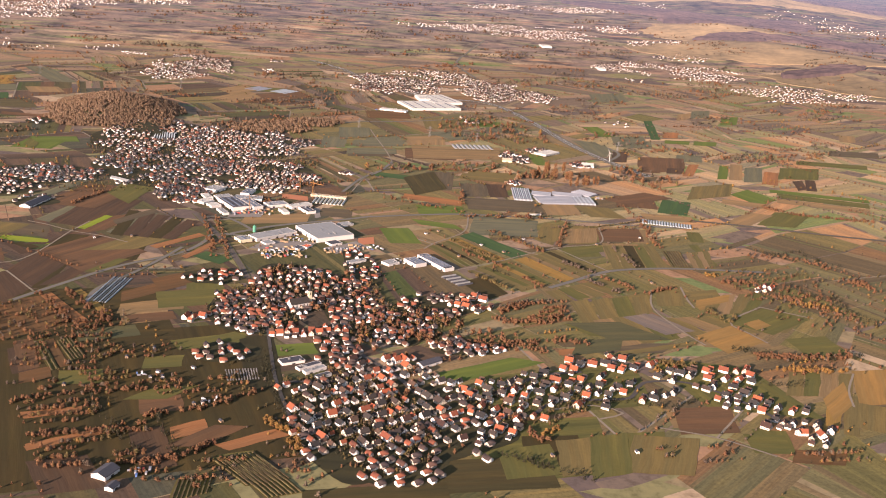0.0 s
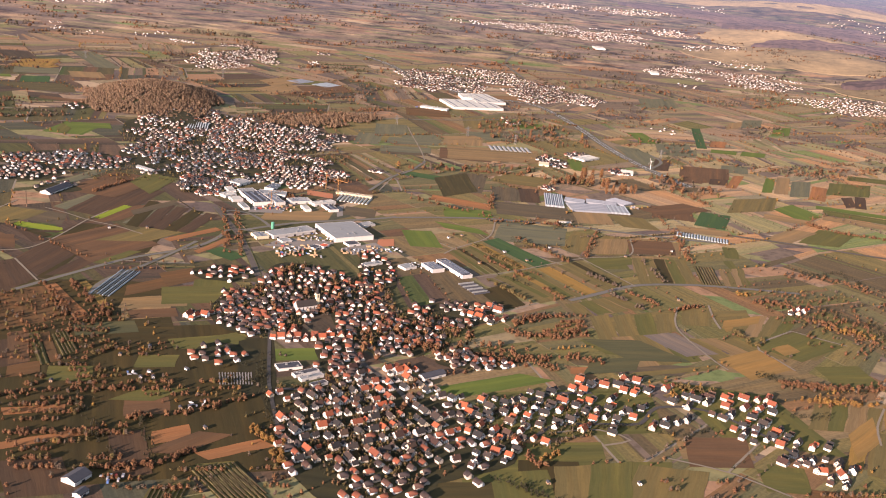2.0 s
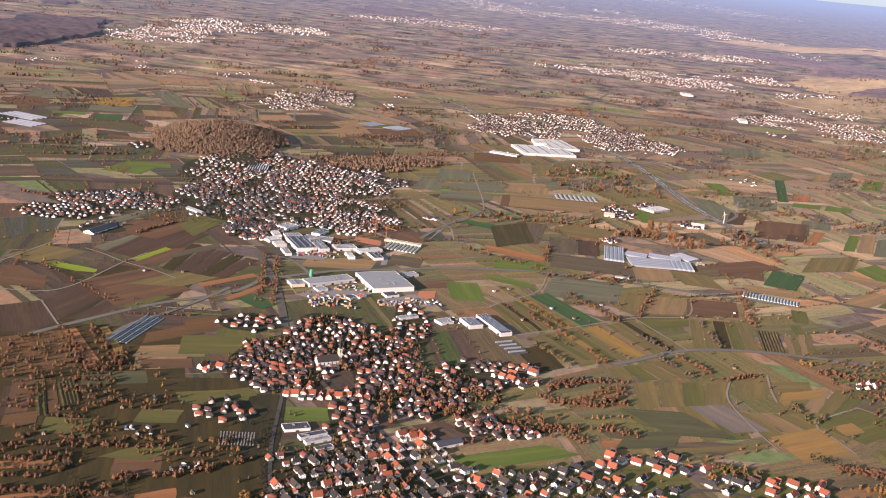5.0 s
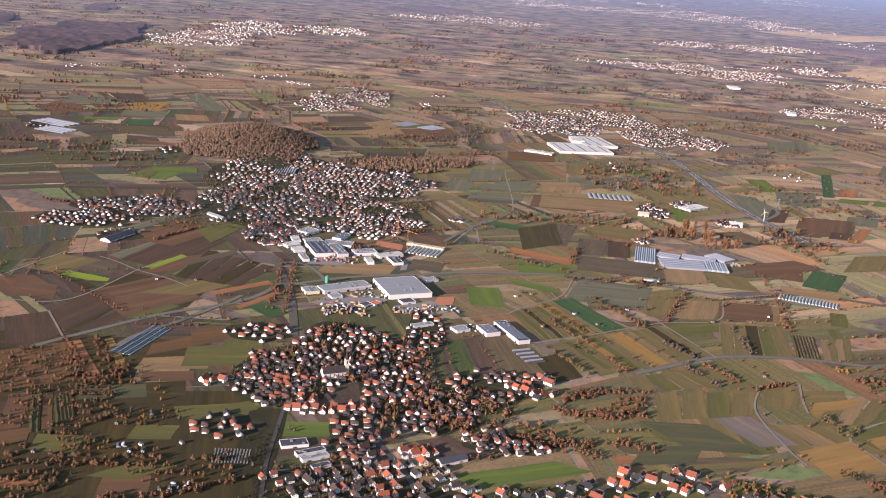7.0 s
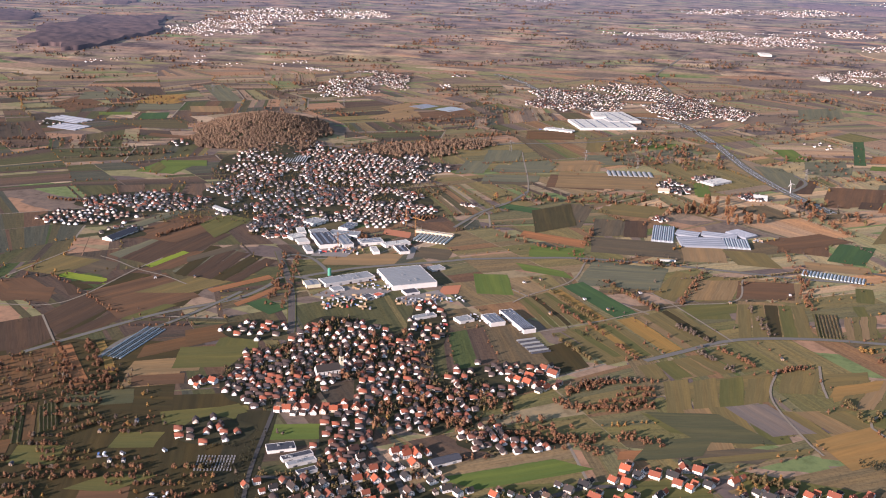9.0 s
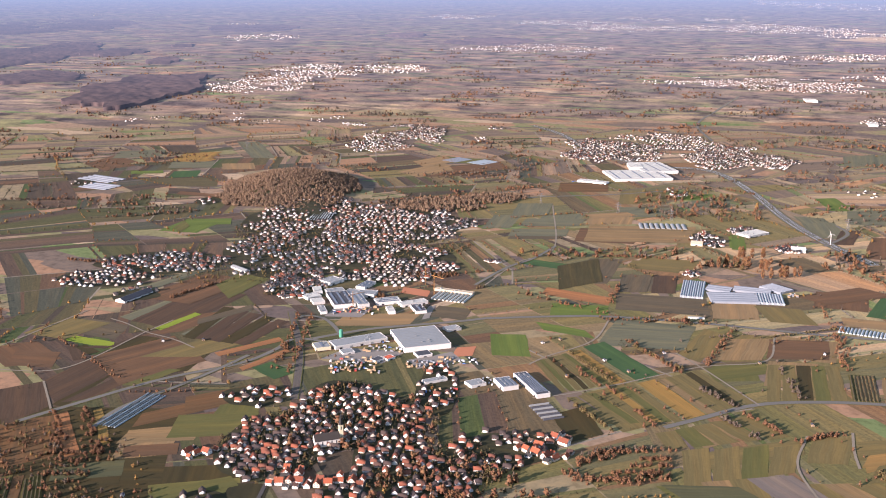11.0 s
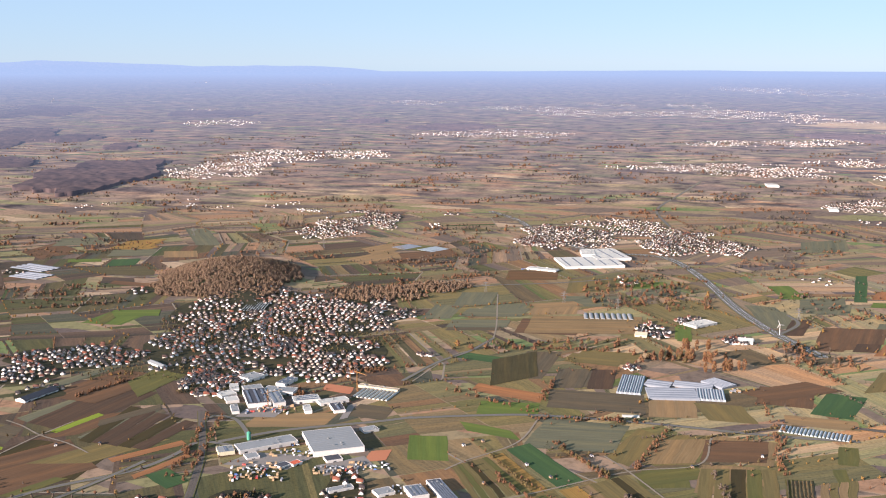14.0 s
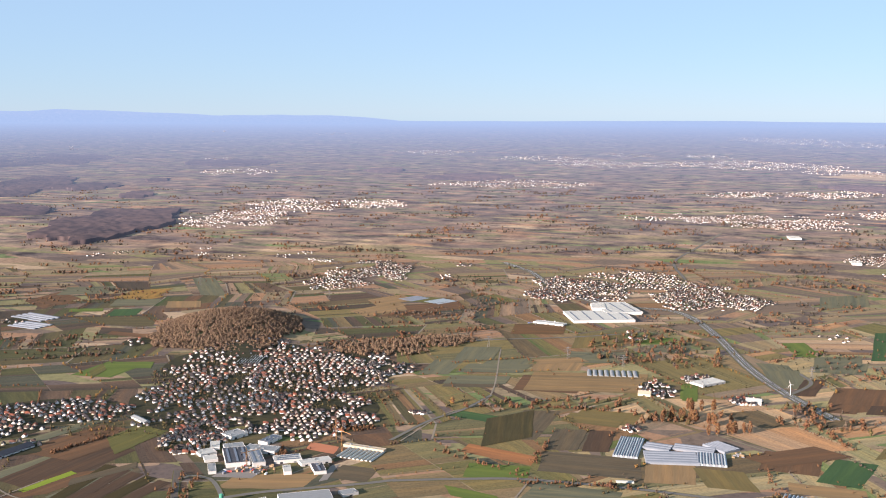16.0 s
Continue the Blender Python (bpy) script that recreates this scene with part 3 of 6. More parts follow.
field("umber", -447, 1037, 70, 116.2, 27, 40.2)
field("umber", -315, 806, 63, 123.1, 53, 22.9)
field("vine", -160, 840, 62, 134.1, 42, 27.4)
field("brown", -272, 954, 43, 23.2, 35, 110.0)
field("orange", -168, 894, 64, 38.3, 19, 150.8)
field("stubble", 376, 1256, 92, 10.3, 55, 103.1)
field("olive", 456, 1335, 79, 55.2, 57, 159.6)
field("grass", 211, 941, 59, 82.6, 55, 14.4)
field("green", -156, 1121, 61, 20.3, 32, 106.3)
field("grass", 354, 975, 47, 87.1, 36, 2.3)
field("slate", 349, 2450, 185, 106.0, 60, 177.2)
field("green", 98, 2668, 71, 19.6, 57, 91.1)
field("brown", 476, 2314, 126, 90.1, 75, 33.4)
field("slate", 450, 2549, 98, 82.0, 90, 5.5)
field("deep", 532, 2774, 286, 84.9, 27, 19.6)
field("green", 391, 2653, 67, 80.3, 54, 9.1)
field("brown", -511, 2808, 137, 27.7, 128, 97.9)
field("tan", -580, 2807, 164, 66.8, 98, 141.2)
field("grass", -542, 2969, 166, 170.4, 83, 99.7)
field("ochre", -1236, 2755, 104, 157.3, 88, 72.4)
field("brown", -1414, 2646, 147, 92.8, 132, 149.5)
field("slate", -1420, 2794, 129, 34.2, 120, 113.3)
field("stubble", -359, 1220, 80, 24.7, 34, 103.4)
field("brown", -349, 1185, 56, 25.4, 27, 112.1)
field("rough", -374, 1285, 100, 51.6, 37, 106.5)
field("grass", -313, 1307, 58, 106.2, 48, 22.0)
field("moss", -368, 1102, 64, 28.8, 20, 117.0)
field("grass", -261, 1125, 87, 28.2, 30, 120.8)
field("grass", -299, 1057, 43, 18.5, 31, 99.2)
field("umber", -549, 1328, 93, 84.8, 72, 142.3)
field("brown", -502, 1417, 119, 60.7, 116, 141.9)
field("umber", -570, 1251, 96, 126.2, 52, 49.2)
field("brown", -643, 1372, 62, 10.1, 56, 116.1)
field("olive", -456, 1481, 113, 63.4, 76, 18.3)
field("slate", -491, 1574, 132, 76.2, 16, 154.3)
field("brown", -526, 1562, 117, 76.1, 57, 40.5)
field("olive", -678, 1487, 80, 76.9, 72, 178.0)
field("grass", -461, 1363, 67, 68.1, 18, 3.3)
field("rough", -495, 1158, 113, 125.5, 78, 44.8)
field("slate", 103, 1698, 108, 7.6, 87, 88.7)
field("olive", 180, 1688, 104, 83.1, 41, 37.6)
field("stubble", 227, 1689, 90, 82.5, 66, 19.0)
field("brown", 298, 1710, 79, 12.2, 77, 87.6)
field("grass", 226, 1607, 84, 36.4, 42, 108.1)
field("stubble", 289, 1614, 89, 87.4, 62, 9.2)
field("olive", 314, 1577, 78, 115.4, 63, 176.8)
field("stubble", 375, 1596, 80, 92.0, 24, 22.4)
field("moss", 62, 1386, 75, 117.9, 46, 47.2)
field("olive", 109, 1453, 112, 123.9, 77, 45.3)
field("olive", 187, 1525, 106, 138.9, 65, 39.5)
field("stubble", 207, 1403, 53, 47.9, 43, 124.0)
field("olive", 246, 1365, 131, 34.7, 41, 94.6)
field("grass", 203, 1250, 51, 3.3, 47, 131.7)
field("stony", 275, 1301, 46, 33.1, 45, 131.0)
field("olive", 327, 1402, 69, 82.1, 41, 10.3)
field("olive", 378, 1420, 56, 25.8, 46, 89.4)
field("amber", 385, 1395, 75, 45.2, 24, 91.4)
field("grass", -318, 1262, 90, 24.0, 60, 110.0)
field("rough", -350, 1330, 80, 45.0, 44, 120.0)
field("moss", 121, 909, 78, 90.5, 59, 11.7)
field("pasture", 60, 862, 120, 14.0, 60, 100.0)
field("pasture", -40, 800, 130, 14.0, 50, 100.0)
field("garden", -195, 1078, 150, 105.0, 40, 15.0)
field("olive", 5, 1516, 106, 120.9, 8, 46.3)
field("grass", 11, 1523, 107, 122.2, 8, 46.3)
field("olive", 17, 1529, 108, 123.6, 8, 46.3)
field("moss", 23, 1535, 110, 124.9, 8, 46.3)
field("olive", 29, 1542, 112, 126.2, 8, 46.3)
field("olive", 35, 1548, 113, 127.4, 8, 46.3)
field("grass", 41, 1554, 115, 128.6, 8, 46.3)
field("olive", 71, 1429, 84, 134.4, 11, 33.0)
field("olive", 82, 1436, 88, 132.6, 11, 33.0)
field("grass", 93, 1443, 93, 131.0, 11, 33.0)
field("olive", 104, 1450, 97, 129.5, 11, 33.0)
field("ochre", 115, 1458, 102, 128.2, 11, 33.0)
field("grass", 126, 1465, 106, 126.9, 11, 33.0)
field("olive", 137, 1472, 111, 125.8, 11, 33.0)
field("stubble", 170, 1504, 110, 127.6, 12, 45.4)
field("olive", 179, 1514, 112, 127.0, 12, 45.4)
field("olive", 189, 1524, 114, 126.4, 12, 45.4)
field("moss", 199, 1534, 116, 125.9, 12, 45.4)
field("olive", 208, 1543, 118, 125.3, 12, 45.4)
field("olive", 268, 1579, 127, 90.0, 17, 16.9)
field("olive", 286, 1585, 124, 90.7, 17, 16.9)
field("moss", 304, 1590, 121, 91.4, 17, 16.9)
field("grass", 322, 1596, 118, 92.2, 17, 16.9)
field("olive", 340, 1601, 114, 93.1, 17, 16.9)
field("stubble", 397, 1592, 87, 88.4, 10, 21.0)
field("olive", 407, 1596, 91, 87.2, 10, 21.0)
field("tan", 417, 1599, 95, 86.2, 10, 21.0)
field("olive", 427, 1603, 98, 85.3, 10, 21.0)
field("olive", 166, 1376, 42, 114.7, 24, 35.3)
field("grass", 188, 1391, 46, 123.0, 24, 35.3)
field("olive", 209, 1406, 51, 129.8, 24, 35.3)
field("olive", 231, 1422, 56, 135.5, 24, 35.3)
field("olive", 253, 1437, 62, 140.1, 24, 35.3)
field("olive", 198, 1308, 106, 96.8, 31, 34.3)
field("olive", 226, 1327, 94, 94.0, 31, 34.3)
field("grass", 253, 1346, 82, 90.4, 31, 34.3)
field("olive", 281, 1364, 71, 85.7, 31, 34.3)
field("stubble", 230, 1252, 88, 108.3, 29, 27.2)
field("olive", 258, 1267, 88, 108.2, 29, 27.2)
field("grass", 285, 1281, 88, 108.1, 29, 27.2)
field("olive", 382, 1383, 93, 73.9, 22, 21.2)
field("tan", 404, 1392, 94, 70.9, 22, 21.2)
field("olive", 427, 1401, 96, 68.0, 22, 21.2)
field("grass", 449, 1410, 97, 65.2, 22, 21.2)
field("olive", 325, 1287, 70, 122.4, 29, 20.2)
field("stubble", 354, 1298, 72, 131.3, 29, 20.2)
field("olive", 383, 1308, 75, 139.8, 29, 20.2)
field("olive", 422, 1127, 73, 71.1, 19, 6.4)
field("grass", 442, 1129, 73, 70.5, 19, 6.4)
field("stubble", 463, 1131, 74, 69.9, 19, 6.4)
field("olive", 483, 1134, 74, 69.3, 19, 6.4)
field("ochre", 444, 1056, 108, 67.1, 16, 164.9)
field("olive", 461, 1052, 109, 70.7, 16, 164.9)
field("grass", 97, 892, 58, 98.3, 57, 19.2)
field("olive", 153, 912, 71, 90.7, 57, 19.2)
field("umber", -607, 1409, 61, 134.7, 15, 55.8)
field("moss", -598, 1422, 40, 152.3, 15, 55.8)
field("umber", -588, 1435, 29, 12.1, 15, 55.8)
field("moss", -579, 1449, 37, 56.3, 15, 55.8)
field("umber", -570, 1462, 57, 76.8, 15, 55.8)
field("moss", -501, 1571, 138, 95.3, 21, 170.3)
field("umber", -478, 1568, 131, 92.9, 21, 170.3)
field("umber", -456, 1564, 124, 90.2, 21, 170.3)
field("moss", -433, 1560, 117, 87.2, 21, 170.3)
field("umber", -410, 1556, 111, 83.8, 21, 170.3)
field("lime", -546, 1561, 82, 77.2, 14, 160.2)
field("orange", -399, 1498, 97, 56.6, 16, 142.8)
field("orange", -357, 1461, 85, 71.5, 13, 140.5)
field("deep", -331, 1429, 52, 148.8, 30, 62.5)
field("deep", 79, 1597, 133, 130.5, 38, 52.7)
field("ochre", 153, 1491, 112, 126.5, 27, 48.6)
field("ochre", 54, 1567, 123, 128.6, 19, 36.9)
field("orange", -371, 921, 57, 23.6, 10, 115.4)
field("orange", -338, 870, 72, 37.5, 11, 120.0)
field("orange", -457, 1191, 123, 132.5, 17, 65.0)
field("ochre", -433, 1220, 101, 130.0, 11, 61.6)
field("orange", 169, 1177, 45, 24.9, 16, 89.6)
field("umber", -255, 863, 82, 115.0, 33, 32.7)
field("clay", -121, 1567, 36, 98.6, 27, 29.9)
field("clay", -270, 1800, 47, 172.7, 32, 98.6)
field("asphalt", -218, 1710, 61, 99.8, 13, 48.0)
field("asphalt", -242, 1513, 80, 5.6, 50, 71.7)
field("asphalt", -331, 1677, 54, 13.3, 52, 90.9)
field("asphalt", -148, 1525, 64, 45.4, 34, 128.5)

field("stony", 290, 1292, 73, 130.7, 48, 26.9)
field("sage", 231, 1254, 77, 14.3, 76, 138.6)
field("sage", 200, 1199, 70, 25.7, 48, 76.2)
field("olive", 274, 1205, 125, 27.2, 17, 70.6)
field("amber", 377, 1256, 76, 39.3, 62, 118.6)
field("grass", 447, 1335, 98, 44.7, 65, 147.8)
field("amber", 428, 1318, 34, 41.0, 24, 119.2)
field("grass", 488, 1252, 63, 20.0, 60, 103.8)
field("amber", 387, 1402, 67, 33.1, 33, 75.5)
field("brown", 292, 1011, 66, 13.4, 63, 87.1)
field("grass", 347, 966, 44, 4.2, 41, 93.0)
field("olive", 231, 925, 82, 74.4, 68, 2.9)
field("grass", 178, 917, 85, 85.6, 44, 23.2)
field("rough", 392, 944, 54, 2.3, 32, 66.8)
field("amber", 523, 1136, 105, 75.3, 64, 16.3)
field("amber", 459, 1087, 67, 52.7, 58, 83.3)
field("olive", 494, 1045, 71, 68.1, 53, 163.3)
field("brown", -448, 1050, 85, 115.7, 22, 35.7)
field("vine", -427, 1053, 89, 121.9, 11, 49.0)
field("rough", -418, 1060, 82, 122.4, 10, 43.5)
field("vine", -408, 1074, 61, 125.0, 22, 67.7)
field("grass", -371, 1003, 44, 15.9, 35, 107.4)
field("grass", -279, 980, 44, 12.9, 43, 58.2)
field("brown", -211, 895, 61, 54.2, 33, 4.9)
field("vine", -150, 832, 89, 131.0, 34, 25.8)
field("vine", -202, 803, 39, 94.0, 35, 32.4)
field("rough", -418, 999, 34, 40.4, 28, 114.1)
field("orange", -337, 867, 72, 37.5, 10, 127.7)
field("orange", -370, 918, 53, 27.2, 11, 127.4)
field("grass", -258, 1126, 72, 44.3, 23, 138.2)
field("green", 619, 2067, 88, 116.9, 77, 48.7)
field("tan", 589, 2005, 93, 168.2, 40, 72.9)
field("olive", 539, 2092, 124, 73.8, 115, 30.2)
field("green", 771, 2121, 200, 170.2, 30, 78.2)
field("tan", 752, 2036, 178, 167.6, 40, 72.8)
field("grass", 765, 2081, 182, 168.2, 44, 72.7)
field("grass", 635, 1901, 124, 59.4, 70, 178.7)
field("tan", 565, 1887, 115, 53.3, 45, 167.8)
field("green", 611, 2292, 151, 75.1, 24, 15.5)
field("tan", 643, 2305, 175, 75.6, 30, 7.0)
field("slate", 678, 2290, 161, 75.0, 47, 19.9)
field("orange", 710, 2264, 139, 73.1, 32, 163.5)
field("umber", 506, 2298, 122, 77.7, 40, 8.7)
field("orange", 538, 2288, 139, 72.5, 25, 15.4)
field("brown", 448, 2286, 117, 76.8, 48, 5.3)
field("slate", 560, 2418, 83, 79.4, 63, 9.8)
field("slate", 350, 2431, 118, 97.8, 69, 26.8)
field("green", 570, 2616, 65, 6.9, 49, 76.6)
field("green", 643, 2625, 60, 73.1, 59, 4.3)
field("slate", 732, 3098, 144, 76.6, 74, 31.7)
field("green", 799, 3018, 150, 74.7, 59, 23.9)
field("tan", 671, 3033, 116, 77.8, 80, 48.3)
field("orange", 572, 2710, 87, 76.9, 41, 11.0)
field("umber", 759, 2213, 89, 81.3, 31, 32.6)
field("umber", 785, 2220, 113, 75.0, 23, 2.5)
field("dark", 1023, 2628, 133, 6.8, 81, 71.1)
field("grass", 913, 2467, 170, 179.6, 54, 72.1)
field("grass", 794, 2336, 131, 72.0, 97, 10.9)
field("tan", 1086, 2857, 112, 72.1, 45, 2.7)
field("slate", 485, 3298, 180, 88.1, 145, 34.4)
field("green", 373, 2706, 84, 104.8, 50, 23.8)
field("slate", 445, 2600, 96, 24.5, 93, 87.1)
field("brown", 482, 2347, 114, 81.0, 113, 10.1)
field("umber", 391, 2379, 126, 80.4, 39, 16.0)
field("slate", 3, 2483, 113, 13.5, 95, 98.6)
field("tan", -63, 2432, 96, 32.2, 43, 131.5)
field("stubble", 17, 2289, 207, 13.5, 133, 94.8)
field("slate", -165, 2332, 120, 15.9, 71, 86.6)
field("slate", -172, 2239, 110, 16.0, 59, 94.6)
field("slate", -230, 2439, 116, 96.4, 75, 17.2)
field("rough", -170, 2707, 115, 16.9, 110, 98.8)
field("olive", -24, 2639, 142, 96.4, 110, 29.2)
field("green", 89, 2681, 80, 17.2, 49, 88.9)
field("slate", 126, 2608, 82, 15.3, 70, 95.1)
field("green", 197, 2279, 115, 93.7, 24, 2.1)
field("pasture", -45, 1982, 140, 102.7, 90, 49.4)
field("olive", 69, 2064, 89, 175.5, 53, 83.9)
field("dark", 49, 1952, 102, 91.4, 49, 14.5)
field("umber", 96, 1962, 101, 93.4, 38, 13.0)
field("brown", 369, 1982, 128, 38.2, 61, 147.6)
field("slate", -1152, 2957, 300, 126.1, 66, 17.3)
field("tan", -1068, 2702, 89, 120.8, 83, 22.5)
field("ochre", -1250, 2807, 123, 103.8, 104, 37.3)
field("slate", -1195, 2685, 111, 23.2, 92, 114.7)
field("deep", -1142, 2565, 87, 112.7, 68, 29.4)
field("green", -1245, 2557, 79, 25.3, 42, 125.4)
field("brown", -1383, 2629, 102, 146.0, 64, 55.8)
field("green", -823, 2125, 91, 20.1, 51, 117.0)
field("grass", -850, 2070, 62, 102.8, 54, 132.2)
field("brown", -965, 2355, 140, 177.7, 35, 108.3)
field("tan", -608, 2930, 124, 64.8, 97, 127.5)
field("brown", -472, 2878, 150, 43.7, 108, 118.7)
field("slate", -670, 1735, 167, 77.5, 31, 129.5)
field("brown", -604, 1714, 151, 77.2, 95, 176.0)
field("dark", -497, 1610, 95, 64.1, 24, 122.7)
field("grass", -553, 1779, 142, 85.5, 83, 132.8)

for place in ((1333, 4906, 316, 463, 40), (1679, 4769, 251, 296, 38), (1475, 4048, 200, 329, 35), (1398, 5875, 469, 365, 45), (1381, 8915, 433, 759, 57), (1985, 8843, 495, 840, 54), (2622, 8934, 694, 782, 52), (1031, 4808, 199, 292, 41)):
    slope(*place)
for place in ((1332, 7308, 294, 796, 52), (1675, 6817, 710, 346, 48), (3077, 10854, 736, 1162, 55), (3145, 9476, 654, 891, 51), (1963, 5742, 330, 260, 42), (1480, 4290, 220, 70, 36), (1427, 5579, 306, 132, 43)):
    far_wood("dark wood on the slope of a far hill", 16, *place)
far_wood("purple-brown leafless wood in the far plain", 15, -2345, 4228, 240, 651, 21)
far_wood("purple-brown leafless wood in the far plain", 15, -3120, 4511, 217, 267, 21)
far_wood("purple-brown leafless wood in the far plain", 15, -4101, 5744, 329, 1004, 22)
far_wood("purple-brown leafless wood in the far plain", 15, -3701, 6022, 176, 260, 22)
far_wood("purple-brown leafless wood in the far plain", 15, -6234, 8835, 663, 1215, 24)
far_wood("purple-brown leafless wood in the far plain", 15, -4341, 9121, 415, 503, 23)
far_wood("purple-brown leafless wood in the far plain", 15, -1767, 7864, 287, 341, 22)
far_wood("purple-brown leafless wood in the far plain", 15, -3633, 6713, 70, 128, 22)
far_wood("purple-brown leafless wood in the far plain", 15, -2608, 8463, 148, 210, 23)
far_wood("purple-brown leafless wood in the far plain", 15, -3061, 5530, 87, 156, 22)

# ---- roads and tracks ----
def smooth_line(pts, step=12.0):
    pts = [Vector((*p, 0)) for p in pts]
    out = []
    ext = [2 * pts[0] - pts[1], *pts, 2 * pts[-1] - pts[-2]]
    for a, b, c, d in zip(ext, ext[1:], ext[2:], ext[3:]):
        n = max(2, int((c - b).length / step))
        for i in range(n):
            t = i / n
            out.append(0.5 * ((2 * b) + (c - a) * t + (2 * a - 5 * b + 4 * c - d) * t * t + (3 * b - a - 3 * c + d) * t ** 3))
    return out + [pts[-1]]


def ribbon(line, w, shift=0.0, z=0.0):
    v = []
    for i, p in enumerate(line):
        d = (line[min(i + 1, len(line) - 1)] - line[max(i - 1, 0)]).normalized()
        s = Vector((d.y, -d.x, 0))
        v += [p + s * (shift + w / 2), p + s * (shift - w / 2)]
    v = np.array([tuple(q) for q in v])
    v[:, 2] = relief(v[:, 0], v[:, 1]) + z
    f = [(2 * i, 2 * i + 2, 2 * i + 3, 2 * i + 1) for i in range(len(line) - 1)]
    return fold(v), f


marking = surface("road_paint", (0.75, 0.74, 0.70), (0.65, 0.64, 0.60))
crash_rail = surface("steel_barrier", (0.40, 0.41, 0.42), (0.5, 0.5, 0.5), 0.5, 0.05, 0.4, 0.6)
rusty_rail = surface("rusty_rail", (0.10, 0.07, 0.05), (0.14, 0.10, 0.07), 0.5, 0.05, 0.8)
road_z = [0.42]


def road(name, kind, w, label, *pts):
    line = smooth_line(pts)
    road_z[0] += 0.008
    base = tagged(new(name), label, "road", kind="structure")
    if kind == "asphalt" and w > 5 or kind == "ballast":
        v, f = ribbon(line, w + 2, 0, road_z[0] - 0.03)
        uv = np.zeros((len(f) * 4, 2))
        part("verge", mesh_of("verge", v, f, [CROPS["grass"]], uv=uv), None, base)
    if w > 20:
        for s in (-1, 1):
            v, f = ribbon(line, w * 0.42, s * w * 0.26, road_z[0])
            part("carriageway", mesh_of("carriageway", v, f, [ROADS[kind]]), None, base)
            v, f = ribbon(line, 0.5, s * w * 0.26, road_z[0] + 0.06)
            part("lane_line", mesh_of("lane_line", v, f, [marking]), None, base)
        v, f = ribbon(line, 1.0, 0, road_z[0] + 0.8)
        part("median_barrier", mesh_of("median_barrier", v, f, [crash_rail]), None, base)
        return
    v, f = ribbon(line, w, 0, road_z[0])
    part("surface", mesh_of("surface", v, f, [ROADS[kind]]), None, base)
    if kind == "ballast":
        for s in (-2.6, -1.2, 1.2, 2.6):
            v, f = ribbon(line, 0.25, s, road_z[0] + 0.2)
            part("rail", mesh_of("rail", v, f, [rusty_rail]), None, base)


road("road", "asphalt", 7, "grey asphalt country road between fields", (-530, 1203), (-498, 1267), (-446, 1361), (-383, 1436), (-362, 1494), (-355, 1545), (-310, 1546))
road("road", "asphalt", 6, "curved grey asphalt road by the industrial halls", (-389, 1608), (-387, 1639), (-356, 1638), (-322, 1605), (-293, 1564))
road("road", "asphalt", 8, "grey asphalt road past the warehouses", (-332, 1552), (-306, 1581), (-261, 1622), (-169, 1680), (-124, 1714))
road("road", "asphalt", 8, "grey asphalt road beside fields", (-128, 1709), (-44, 1745), (39, 1771), (185, 1782), (339, 1780), (449, 1790))
road("road", "asphalt", 8, "long grey asphalt country road", (155, 1406), (195, 1447), (240, 1494), (287, 1521), (358, 1542), (427, 1551), (502, 1557))
road("track", "gravel", 2.6, "pale gravel field track", (-1, 1443), (26, 1459), (85, 1512), (179, 1605), (257, 1652), (267, 1749))
road("track", "gravel", 2.6, "pale gravel field track", (144, 1647), (179, 1605), (253, 1501))
road("track", "gravel", 2.6, "pale gravel field track", (40, 1766), (32, 1661), (-14, 1583), (-30, 1547))
road("track", "gravel", 2.6, "pale gravel field track", (-177, 1865), (-159, 2018), (-120, 2133), (-197, 2489))
road("motorway", "asphalt", 22, "grey dual carriageway motorway", (-514, 3678), (-384, 3511), (-247, 3239), (-69, 3046), (64, 3031), (134, 2958), (208, 2760), (282, 2500), (351, 2326), (428, 2185))
road("track", "gravel", 2.6, "pale gravel field track", (-708, 1309), (-668, 1324), (-583, 1356), (-564, 1506), (-555, 1563))
road("track", "gravel", 2.6, "pale gravel field track", (-644, 1541), (-609, 1529), (-563, 1506), (-512, 1492), (-467, 1471))
road("track", "gravel", 2.6, "pale gravel field track", (-580, 1311), (-517, 1243))
road("track", "gravel", 2.6, "pale gravel field track", (-716, 1401), (-699, 1563))
road("railway", "ballast", 9, "dark ballast railway track in a cutting", (-412, 1651), (-336, 1518), (-290, 1415), (-265, 1352))
road("village_street", "dark", 4, "grey asphalt village street", (-219, 1235), (-189, 1108), (-169, 1029), (-135, 931))
road("village_street", "dark", 6, "grey asphalt village street", (-152, 1313), (-117, 1210), (-96, 1134), (-40, 1063), (-11, 1019), (40, 1018), (67, 1037), (99, 1073), (128, 1099), (170, 1114))
road("village_street", "dark", 5, "grey asphalt village street", (107, 990), (128, 1024), (179, 1041), (218, 1053), (239, 1096), (292, 1105), (347, 1061), (387, 1002))
road("village_street", "dark", 5, "grey asphalt village street", (-162, 1027), (-106, 1039), (-75, 1030), (-29, 991), (-2, 953), (49, 976), (107, 990))
road("village_street", "dark", 5, "grey asphalt village street", (-95, 963), (-42, 943), (4, 911))
road("road", "asphalt", 6, "grey asphalt road into the village", (-440, 1214), (-443, 1269), (-416, 1347), (-396, 1419), (-385, 1468))
road("track", "gravel", 2.6, "pale gravel field track", (237, 984), (295, 970), (347, 939))
road("track", "gravel", 2.6, "pale gravel field track", (294, 970), (339, 1043))
